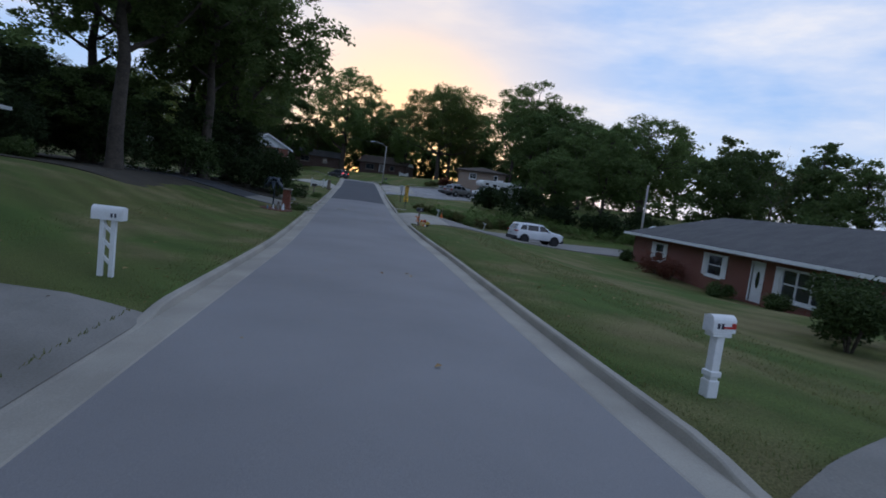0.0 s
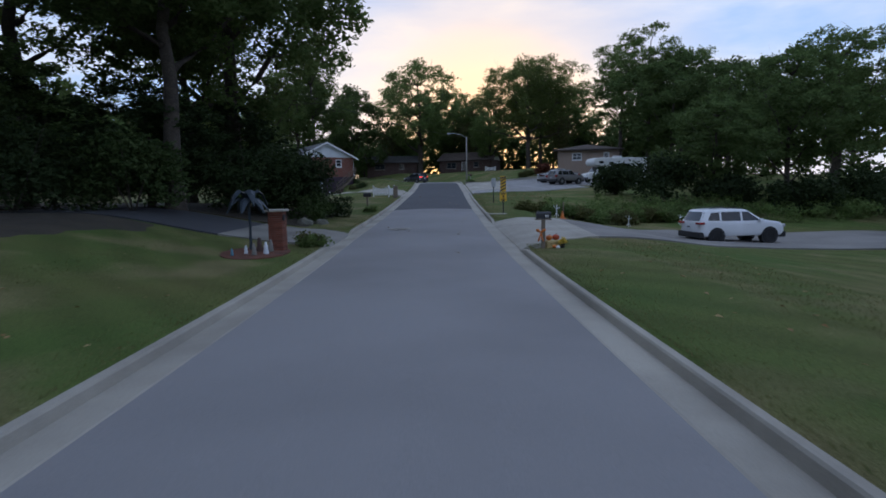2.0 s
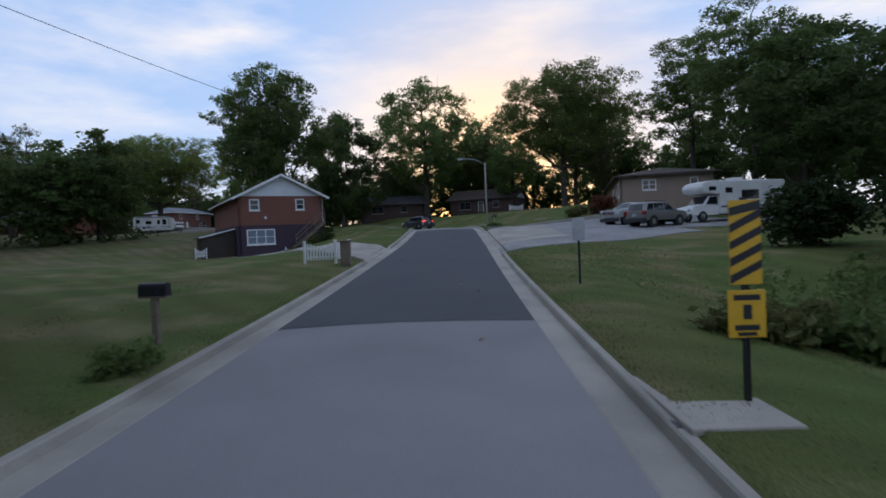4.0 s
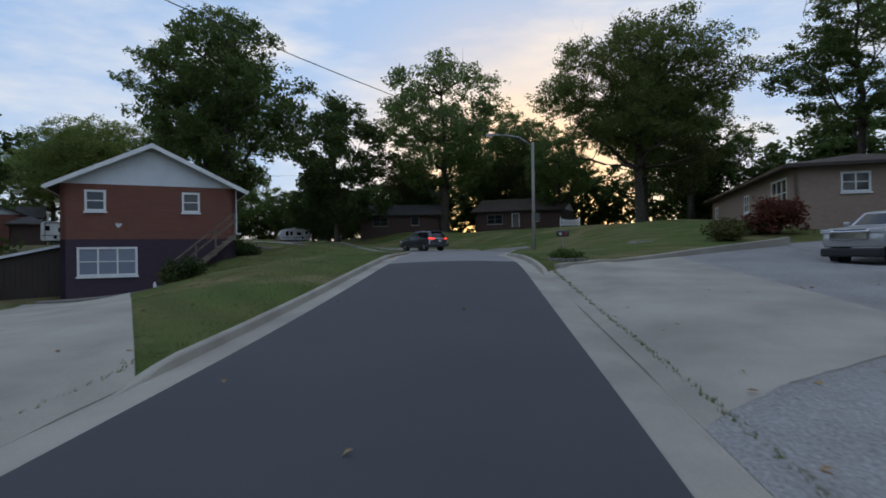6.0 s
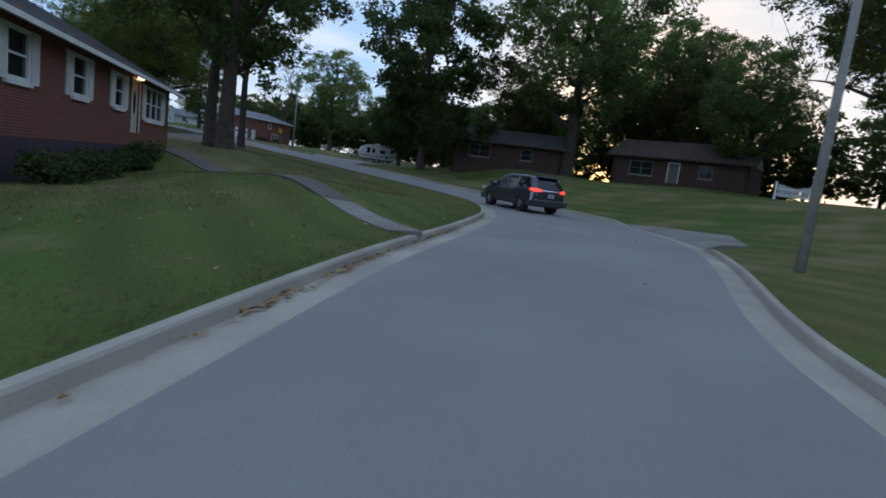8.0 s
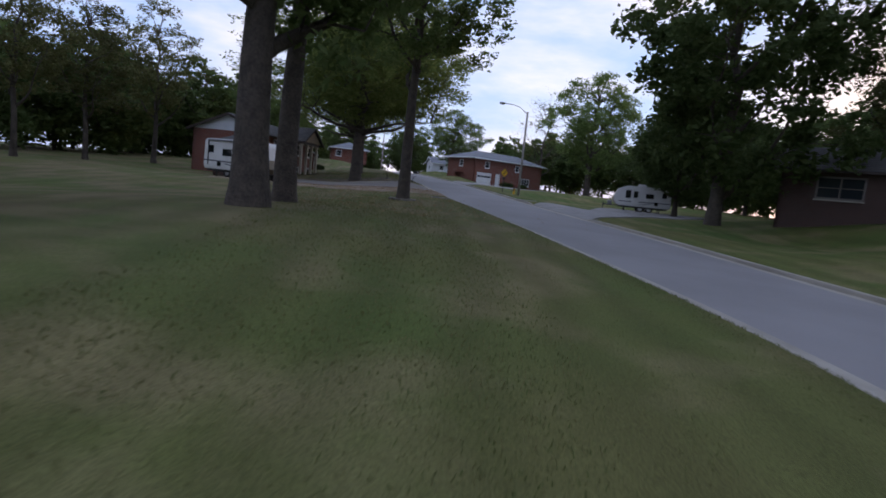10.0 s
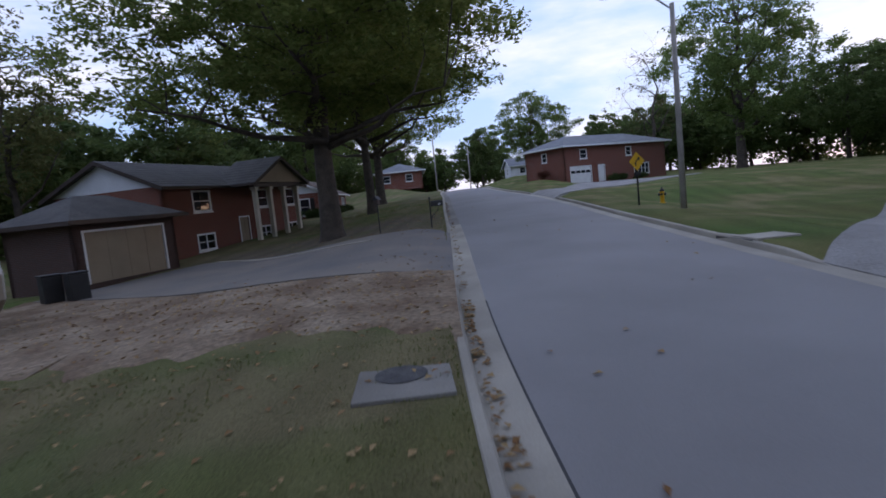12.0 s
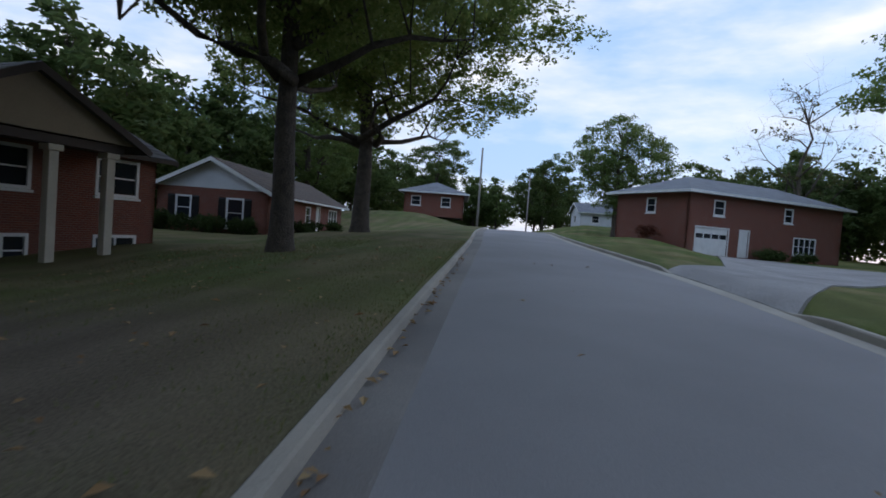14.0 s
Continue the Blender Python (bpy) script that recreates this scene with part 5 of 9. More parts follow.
# ---- trees in place ----
for kind, x, y, sc, turn, wide in [
        ("oak", 14.6, 131, 1.25, 10, 0.9), ("round", -10.0, 153, 1.85, 160, 0.95), ("dense", -26.5, 150, 2.0, 0, 0.9), ("round", -27.2, 117.9, 1.5, 100, 0.85),
        ("tall", -31.3, 121.1, 1.2, 30, 1.1), ("dense", -35, 163, 1.05, 70, 1.0), ("oak", -61.6, 144.7, 1.0, 5, 1.3), ("oak", -72.1, 152.4, 1.05, 140, 0.78),
        ("oak", -83.1, 158.9, 0.95, 200, 1.1), ("tall", -37.1, 131.6, 1.0, 140, 1.1), ("round", -71.5, 205, 1.55, 10, 0.98), ("wood", -66, 222, 0.9, 10, 1.2), ("wood", -57, 214, 0.85, 60, 1.3), ("wood", -48, 205, 0.85, 90, 1.3), ("wood", -40, 197, 0.8, 150, 1.3), ("wood", -31, 190, 0.8, 20, 1.3),
        ("round", 3.0, 167, 1.4, 70, 1.0), ("round", 7.5, 150, 1.0, 200, 0.95), ("tall", 19.5, 149, 1.2, 100, 1.2), ("tall", 30, 118, 1.1, 60, 1.2), ("thin", 22, 138, 0.9, 30, 1.0), ("bare", -94, 219, 1.85, 0, 0.95), ("dense", -36, 174, 1.2, 30, 1.0), ("thin", -72, 122, 1.0, 0, 1.1), ("thin", -80, 130, 1.1, 80, 1.1), ("thin", -64, 116, 1.0, 30, 1.0),
        ("round", 38, 70, 1.02, 90, 1.15), ("bare", 52, 62, 1.0, 0, 0.8), ("wood", 30, 64, 0.8, 30, 1.1), ("wood", 22, 60, 0.55, 60, 1.2),
        ("wood", 44, 58, 0.75, 0, 1.1), ("wood", 52, 48, 0.7, 200, 1.2), ("wood", 58, 36, 0.75, 140, 1.2), ("wood", 62, 22, 0.75, 10, 1.2), ("wood", 60, 8, 0.75, 75, 1.2),
        # the (-12.5, 3) and (-13.5, -9) trees are unseen, added to shade the lawn
        ("shade_wood", -25, 36, 0.5, 60, 1.6), ("shade_wood", -20, 2, 0.75, 10, 1.2), ("shade_wood", -19.5, 36, 0.4, 200, 1.7), ("tall", -14.4, 29.8, 1.1, 30, 1.3), ("tall", -12.0, 38.5, 1.0, 60, 1.3), ("tall", -12.5, 3.0, 1.25, 80, 1.2), ("tall", -13.5, -9.0, 1.2, 10, 1.3), ("wood", -18.0, 35.0, 0.42, 20, 1.3), ("shade_wood", -14, 40, 0.38, 0, 1.7), ("tall", -22, 42, 1.15, 70, 1.3), ("shade_wood", -33, 24, 0.55, 10, 1.3), ("round", -12.3, 46, 1.4, 90, 0.95), ("shade_wood", -11.5, 45, 0.36, 90, 1.5),
        ("tall", -17, 50, 1.0, 44, 1.1), ("shade_wood", -26, 42, 0.5, 130, 1.3), ("tall", -34, 14, 0.85, 190, 1.2), ("tall", -26, 0, 1.1, 90, 1.2), ("thin", -30, -8, 1.2, 30, 1.2), ("thin", -31, 10, 1.2, 70, 1.2),
        ("wood", 30, 92, 1.05, 15, 1.15), ("tall", 29, 99, 1.1, 15, 1.2), ("wood", 34, 84, 0.9, 50, 1.2), ("round", 36, 104, 1.3, 0, 1.0), ("round", -2, 168, 1.5, 20, 1.0), ("round", 26, 150, 1.4, 70, 1.0),
        ("thin", 4, 160, 1.0, 0, 1.2), ("thin", -18, 160, 1.0, 40, 1.2), ("round", -48, 108, 0.8, 33, 1.0), ("round", -56, 100, 0.8, 99, 1.0),
        ("round", -110, 205, 1.1, 0, 1.1), ("wood", -145, 220, 0.9, 0, 1.2), ("wood", -135, 190, 0.8, 60, 1.2), ("round", -120, 165, 1.1, 20, 1.1), ("wood", -165, 240, 0.9, 20, 1.3)]:
    tree(kind, x, y, sc, turn, wide)


# ---- vehicles ----
def car_paint(name, color, metal=0.4, rough=0.32):
    m = mat(name, color, rough, metal, 0.04, 1.2, 30, 0.02)
    b = m.node_tree.nodes["Principled BSDF"]
    b.inputs["Coat Weight"].default_value, b.inputs["Coat Roughness"].default_value = 0.6, 0.08
    return m


P_GREY = car_paint("dark_grey_car_paint", (0.075, 0.078, 0.092), 0.55, 0.26)
P_WHITE = car_paint("white_car_paint", (0.72, 0.73, 0.75), 0.0)
P_PEWTER = car_paint("pewter_car_paint", (0.21, 0.20, 0.195))
P_SILVER = car_paint("silver_car_paint", (0.42, 0.42, 0.42))
M_TRIMBLACK = mat("black_plastic", (0.02, 0.02, 0.021), 0.6, 0, 0.1, 4, 40, 0.1)
M_RIM = mat("alloy_rim", (0.5, 0.5, 0.51), 0.3, 0.9, 0.05, 5, 40, 0.03)
M_RIMDARK = mat("black_rim", (0.03, 0.03, 0.032), 0.35, 0.3, 0.05, 5, 40, 0.03)
M_CARGLASS = glass_mat("car_glass", (0.012, 0.014, 0.016), 0.03)
M_TAILON = lamp_mat("lit_tail_lamp", (1.0, 0.04, 0.02), 2.2)
M_TAILOFF = glass_mat("red_lens", (0.28, 0.015, 0.012), 0.12)
M_HEAD = glass_mat("clear_lens", (0.45, 0.46, 0.48), 0.08)
M_CHROME = mat("chrome", (0.65, 0.65, 0.66), 0.12, 1.0, 0.02, 5, 40, 0)
M_PLATE = mat("licence_plate", (0.6, 0.62, 0.66), 0.5, 0, 0.03, 5, 40, 0)
M_INK = mat("dark_ink", (0.03, 0.03, 0.05), 0.6, 0, 0.03, 5, 40, 0)


def wheel(car, x, y, r, w, rim_mat, spokes=7):
    """A wheel at x along, y across, standing on z = 0."""
    s = 1 if y > 0 else -1
    bm = bmesh.new()
    prof = [(r * 0.62, -w / 2), (r * 0.93, -w / 2), (r, -w * 0.36), (r, w * 0.36), (r * 0.93, w / 2), (r * 0.62, w / 2)]
    n = 28
    rings = [[bm.verts.new((x + q * math.cos(2 * math.pi * k / n), y + v, r + q * math.sin(2 * math.pi * k / n))) for q, v in prof] for k in range(n)]
    for k in range(n):
        for j in range(len(prof)):
            bm.faces.new((rings[k][j], rings[k][(j + 1) % len(prof)], rings[(k + 1) % n][(j + 1) % len(prof)], rings[(k + 1) % n][j]))
    wh = part("wheel", bm, M_TYRE, car, smooth=False)
    bm = bmesh.new()
    yo = y + s * w * 0.3
    R = r * 0.63
    tube(bm, [(x, y - s * w * 0.2, r), (x, y + s * w * 0.05, r)], R, 24)
    for k in range(spokes):
        m = Matrix.Translation((x, yo, r)) @ Matrix.Rotation(2 * math.pi * k / spokes, 4, "Y")
        box(bm, -0.035, 0.035, -0.03, 0.03, 0.03, R * 0.99, m)
    tube(bm, [(x, yo - 0.05 * s, r), (x, yo + 0.035 * s, r)], 0.075, 12)
    part("rim", bm, rim_mat, wh)
    return wh


def shell(profile, half, tumble, z_belt, nose=0.0, tail=0.0):
    """A car body lofted across its width from a side profile (x, z), front at +x. half: half width; tumble: how far the sides lean in above the belt."""
    bm = bmesh.new()
    rows = []
    for f in (-1.0, -0.97, -0.86, -0.5, 0, 0.5, 0.86, 0.97, 1.0):
        row = []
        for x, z in profile:
            k = max(0, (z - z_belt)) / max(1e-6, max(p[1] for p in profile) - z_belt)
            hw = half - tumble * k
            ends = abs(f) ** 3
            edge = 0.05 if abs(f) == 1.0 else 0.0
            xx = x - (nose * ends if x > 0 else -tail * ends)
            zz = z - (0.035 * abs(f) ** 4 * (1 if z > z_belt * 0.6 else 0)) - edge * (1 if k > 0.9 else 0)
            row.append(bm.verts.new((xx * (1 - 0.004 * ends), f * hw, zz)))
        rows.append(row)
    n = len(profile)
    for a, b in zip(rows[:-1], rows[1:]):
        for i in range(n):
            bm.faces.new((a[i], b[i], b[(i + 1) % n], a[(i + 1) % n]))
    bm.faces.new(rows[0])
    bm.faces.new(rows[-1][::-1])
    return bm


def slab(car, name, pts, material, thick=0.025, label=""):
    """A thin curved plate over a quad of 3D points, proud of the body."""
    bm = bmesh.new()
    p = [Vector(q) for q in pts]
    nrm = (p[1] - p[0]).cross(p[3] - p[0]).normalized()
    a = [bm.verts.new(q + nrm * thick) for q in p]
    b = [bm.verts.new(q - nrm * thick * 0.6) for q in p]
    bm.faces.new(a)
    bm.faces.new(b[::-1])
    for i in range(len(p)):
        j = (i + 1) % len(p)
        bm.faces.new((a[i], b[i], b[j], a[j]))
    return part(name, bm, material, car, label)


def plate(car, x, z, face=-1):
    bm = bmesh.new()
    box(bm, x - 0.012, x + 0.012, -0.155, 0.155, z - 0.08, z + 0.08)
    p = part("licence_plate", bm, M_PLATE, car)
    bm = bmesh.new()
    for k in range(6):
        box(bm, x + face * 0.012, x + face * 0.016, -0.12 + k * 0.042, -0.092 + k * 0.042, z - 0.035, z + 0.035)
    part("plate_bar", bm, M_INK, p)


class Body:
    """A car body as a stack of rounded outlines: side profile (x, z) with the front at +x, half width, lean of the sides above the belt."""
    def __init__(self, profile, half, tumble, belt, radius):
        k = max(range(len(profile)), key=lambda i: profile[i][1])
        self.rear, self.front = profile[:k + 1], sorted(profile[k:-1], key=lambda p: p[1])
        self.half, self.tumble, self.belt, self.radius, self.top, self.low = half, tumble, belt, radius, profile[k][1], profile[0][1]

    def ends(self, z):
        out = []
        for chain in (self.rear, self.front):
            out.append(float(np.interp(z, [p[1] for p in chain], [p[0] for p in chain])))
        return out

    def width(self, z):
        k = max(0.0, z - self.belt) / (self.top - self.belt)
        w = self.half - self.tumble * k - 0.05 * max(0.0, 1 - (z - self.low) / 0.28) ** 2
        w -= 0.035 * max(0.0, 1 - abs(z - self.belt) / 0.12) * (0.35 if z <= self.belt else 0.2)
        return w - 0.3 * max(0.0, (k - 0.86) / 0.14) ** 2

    def side_y(self, x, z):
        a, b = self.ends(z)
        r, w = self.radius, self.width(z)
        d = max(0.0, a + r * 1.6 - x, x - (b - r * 1.6)) / (r * 1.6)
        return w - r * (1 - math.sqrt(max(0.0, 1 - min(d, 1.0) ** 2)))

    def end_x(self, y, z, back=True):
        a, b = self.ends(z)
        r, w = self.radius, self.width(z)
        d = max(0.0, abs(y) - (w - r)) / r
        cut = 1.6 * r * (1 - math.sqrt(max(0.0, 1 - min(d, 1.0) ** 2))) + 0.05 * (abs(y) / w) ** 2
        return a + cut if back else b - cut

    def mesh(self):
        bm = bmesh.new()
        zs = [self.low + (self.top - 0.001 - self.low) * q for q in (0, 0.03, 0.07, 0.13, 0.2, 0.27, 0.34, 0.40, 0.44, 0.47, 0.5, 0.53, 0.56, 0.6, 0.66, 0.72, 0.78, 0.84, 0.88, 0.915, 0.945, 0.97, 0.988, 1.0)]
        rings = []
        for z in zs:
            a, b = self.ends(z)
            w, r = self.width(z), self.radius
            pts = []
            for sx, sy in ((1, 1), (-1, 1), (-1, -1), (1, -1)):
                n = 6
                for q in range(n + 1):
                    t = (q / n if (sx, sy) in ((1, 1), (-1, -1)) else 1 - q / n) * math.pi / 2
                    y = sy * (w - r + r * math.sin(t))
                    e = b - 1.6 * r * (1 - math.cos(t)) if sx > 0 else a + 1.6 * r * (1 - math.cos(t))
                    bow = 0.05 * (abs(y) / w) ** 2 * math.cos(t)
                    pts.append((e - sx * bow, y, z))
            rings.append([bm.verts.new(p) for p in pts])
        n = len(rings[0])
        for lo, hi in zip(rings[:-1], rings[1:]):
            for k in range(n):
                bm.faces.new((lo[k], lo[(k + 1) % n], hi[(k + 1) % n], hi[k]))
        bm.faces.new(rings[-1])
        bm.faces.new(rings[0][::-1])
        return bm


def grid_plate(car, name, at, nu, nv, inward, material, label=""):
    """A thin curved pane: at(u, v) gives its outer skin, inward the vector to its inner edge."""
    bm = bmesh.new()
    g = [[bm.verts.new(at(i / nu, j / nv)) for j in range(nv + 1)] for i in range(nu + 1)]
    for i in range(nu):
        for j in range(nv):
            bm.faces.new((g[i][j], g[i + 1][j], g[i + 1][j + 1], g[i][j + 1]))
    rim = [g[i][0] for i in range(nu + 1)] + [g[nu][j] for j in range(1, nv + 1)] + [g[i][nv] for i in range(nu - 1, -1, -1)] + [g[0][j] for j in range(nv - 1, 0, -1)]
    low = [bm.verts.new(v.co + Vector(inward)) for v in rim]
    for i in range(len(rim)):
        k = (i + 1) % len(rim)
        bm.faces.new((rim[i], low[i], low[k], rim[k]))
    return part(name, bm, material, car, label, smooth=False)


def side_plate(car, body, name, quad, material, proud=0.008, sides=(-1, 1), label=""):
    """The same pane on the sides of a body; quad in x, z: rear foot, front foot, front head, rear head."""
    for s in sides:
        def at(u, v):
            x = (quad[0][0] * (1 - u) + quad[1][0] * u) * (1 - v) + (quad[3][0] * (1 - u) + quad[2][0] * u) * v
            z = (quad[0][1] * (1 - u) + quad[1][1] * u) * (1 - v) + (quad[3][1] * (1 - u) + quad[2][1] * u) * v
            return x, s * (body.side_y(x, z) + proud), z
        grid_plate(car, name, at, 8, 5, (0, -s * 0.03, 0), material, label)


def end_plate(car, body, name, ylo, yhi, zlo, zhi, material, back=True, proud=0.008, label=""):
    """A pane on the body's back or front; ylo, yhi: (from, to) across at its foot and head."""
    def at(u, v):
        y = (ylo[0] * (1 - u) + ylo[1] * u) * (1 - v) + (yhi[0] * (1 - u) + yhi[1] * u) * v
        z = zlo * (1 - v) + zhi * v
        return body.end_x(y, z, back) + (-proud if back else proud), y, z
    return grid_plate(car, name, at, 10, 6, (0.03 if back else -0.03, 0, 0), material, label)


def suv_like(name, x, y, rz, paint, label, L, H, W, profile, belt, tumble, windows, rear, front, wheels, wr, rim, lit=False, tilt=0.0, category="car", z=None, cladding=True, radius=0.2):
    z = gz(x, y) if z is None else z
    car = thing(name, x, y, z, rz, label, category)
    car.matrix_basis = pose(x, y, z, 0, tilt, rz)
    half = W / 2
    body = Body(profile, half, tumble, belt, radius)
    top = body.top
    ob = part("body", body.mesh(), paint, car, smooth=True)
    for w in windows:
        side_plate(car, body, "side_window", w, M_CARGLASS)
    (rx0, rz0), (rx1, rz1) = rear
    hb, ht = body.width(rz0) - 0.1, body.width(rz1) - 0.12
    end_plate(car, body, "rear_window", (-hb, hb), (-ht, ht), rz0, rz1, M_CARGLASS)
    (fx0, fz0), (fx1, fz1) = front
    hb, ht = body.width(fz0) - 0.08, body.width(fz1) - 0.12
    end_plate(car, body, "windscreen", (-hb, hb), (-ht, ht), fz0, fz1, M_CARGLASS, False)
    for wx in wheels:
        for s in (-1, 1):
            bm = bmesh.new()
            # dark wheel arch
            tube(bm, [(wx, s * (half - 0.28), wr), (wx, s * (half + 0.006), wr)], wr * 1.17, 24)
            part("wheel_arch", bm, M_TRIMBLACK, car)
            wheel(car, wx, s * (half - 0.085), wr, 0.23, rim)
    xr = min(p[0] for p in profile)
    xf = max(p[0] for p in profile)
    bm = bbox(xr - 0.06, xr + 0.25, -half + 0.03, half - 0.03, 0.32, 0.62, 0.05)
    part("rear_bumper", bm, M_TRIMBLACK if cladding else paint, car)
    bm = bbox(xf - 0.3, xf + 0.04, -half + 0.06, half - 0.06, 0.28, 0.58, 0.06)
    part("front_bumper", bm, M_TRIMBLACK if cladding else paint, car)
    for s in (-1, 1):
        bm = bbox(fx0 - 0.35, fx0 - 0.15, s * half - 0.02 if s > 0 else -half - 0.2, half + 0.2 if s > 0 else -half + 0.02, belt + 0.02, belt + 0.18, 0.04)
        part("door_mirror", bm, paint, car)
        bm = bbox(xf - 0.42, xf - 0.04, s * (half - 0.22) - 0.19, s * (half - 0.22) + 0.19, belt - 0.28, belt - 0.12, 0.04)
        part("headlight", bm, M_HEAD, car)
        for dx in (0.35, -0.75):
            bm = bbox(dx - 0.1, dx + 0.1, s * (half + 0.012) - 0.015, s * (half + 0.012) + 0.015, belt - 0.13, belt - 0.09, 0.012)
            part("door_handle", bm, paint, car)
    bm = bbox(xf - 0.1, xf + 0.03, -0.5, 0.5, belt - 0.33, belt - 0.14, 0.03)
    part("grille", bm, M_TRIMBLACK, car)
    plate(car, xr - 0.02, belt - 0.22)
    return car, half, xr, xf, body


def minivan(x, y, rz, z):
    prof = [(-2.46, 0.26), (-2.55, 0.5), (-2.56, 0.85), (-2.53, 1.02), (-2.46, 1.14), (-2.33, 1.38), (-2.17, 1.6), (-2.02, 1.69), (-1.7, 1.745), (-0.7, 1.78), (-0.2, 1.77), (0.3, 1.72), (0.72, 1.6), (1.12, 1.36), (1.52, 1.12), (1.95, 1.03),
            (2.3, 0.92), (2.5, 0.76), (2.57, 0.55), (2.47, 0.26), (0, 0.24)]
    wins = [[(-2.2, 1.13), (-1.28, 1.10), (-1.26, 1.58), (-1.98, 1.55)], [(-1.16, 1.10), (-0.12, 1.08), (-0.12, 1.6), (-1.16, 1.585)], [(-0.02, 1.08), (1.32, 1.08), (0.62, 1.54), (-0.02, 1.6)]]
    car, half, xr, xf, body = suv_like("minivan", x, y, rz, P_GREY, "dark grey minivan with lit red tail lamps on the street", 5.15, 1.78, 2.0, prof, 1.04, 0.2, wins,
                                       ((-2.47, 1.14), (-2.16, 1.6)), ((1.5, 1.14), (0.78, 1.58)), (-1.48, 1.52), 0.345, M_RIM, z=z, cladding=False, radius=0.3)
    for s in (-1, 1):
        side_plate(car, body, "tail_lamp", [(-2.44, 0.98), (-2.12, 1.04), (-2.18, 1.13), (-2.44, 1.12)], M_TAILON, 0.014, (s,), "lit red wrap-round tail lamp")
        end_plate(car, body, "tail_lamp", (s * 0.52, s * 0.93), (s * 0.6, s * 0.92), 0.99, 1.11, M_TAILON, True, 0.014, "lit red tail lamp")
        side_plate(car, body, "reflector", [(-2.36, 0.52), (-2.26, 0.52), (-2.26, 0.95), (-2.4, 0.95)], M_HEAD, 0.012, (s,))
        side_plate(car, body, "door_track", [(-2.2, 0.955), (-1.2, 0.95), (-1.2, 0.97), (-2.2, 0.975)], M_TRIMBLACK, 0.004, (s,))
        side_plate(car, body, "side_skirt", [(-1.05, 0.27), (1.1, 0.27), (1.1, 0.36), (-1.05, 0.36)], M_TRIMBLACK, 0.006, (s,))
        for dx in (-1.18, -0.07):
            side_plate(car, body, "door_seam", [(dx - 0.006, 0.4), (dx + 0.006, 0.4), (dx + 0.006, 1.07), (dx - 0.006, 1.07)], M_TRIMBLACK, 0.003, (s,))
        bm = bmesh.new()
        tube(bm, [(-1.8, s * 0.66, 1.7), (-1.7, s * 0.68, 1.79), (0.0, s * 0.68, 1.79), (0.2, s * 0.66, 1.71)], 0.016, 6)
        part("roof_rail", bm, M_TRIMBLACK, car)
    end_plate(car, body, "chrome_strip", (-0.5, 0.5), (-0.5, 0.5), 1.04, 1.075, M_CHROME, True, 0.014)
    bm = bbox(-2.3, -1.98, -0.62, 0.62, 1.66, 1.715, 0.024)
    part("spoiler", bm, P_GREY, car)
    return car


def white_suv(x, y, rz):
    prof = [(-2.3, 0.4), (-2.36, 0.65), (-2.32, 1.1), (-2.02, 1.68), (-1.8, 1.75), (-0.6, 1.78), (0.3, 1.73), (1.15, 1.2), (2.1, 1.07), (2.34, 0.9), (2.38, 0.6), (2.3, 0.38), (0, 0.34)]
    wins = [[(-1.95, 1.2), (-1.3, 1.18), (-1.28, 1.6), (-1.72, 1.58)], [(-1.2, 1.17), (-0.15, 1.16), (-0.15, 1.62), (-1.18, 1.61)], [(-0.05, 1.16), (0.95, 1.16), (0.3, 1.6), (-0.05, 1.62)]]
    car, half, xr, xf, body = suv_like("suv", x, y, rz, P_WHITE, "white sport utility car with black wheels parked on the drive", 4.8, 1.76, 1.94, prof, 1.08, 0.2, wins,
                                      ((-2.28, 1.17), (-2.05, 1.62)), ((1.1, 1.2), (0.36, 1.65)), (-1.45, 1.46), 0.39, M_RIMDARK)
    for s in (-1, 1):
        bm = bbox(-2.4, -2.1, s * (half - 0.2) - 0.21, s * (half - 0.2) + 0.21, 1.0, 1.12, 0.03)
        part("tail_lamp", bm, M_TAILOFF, car)
        bm = bmesh.new()
        tube(bm, [(-1.7, s * 0.66, 1.76), (-1.6, s * 0.68, 1.82), (-0.2, s * 0.68, 1.82), (0.1, s * 0.66, 1.75)], 0.018, 6)
        part("roof_rail", bm, M_TRIMBLACK, car)
    return car


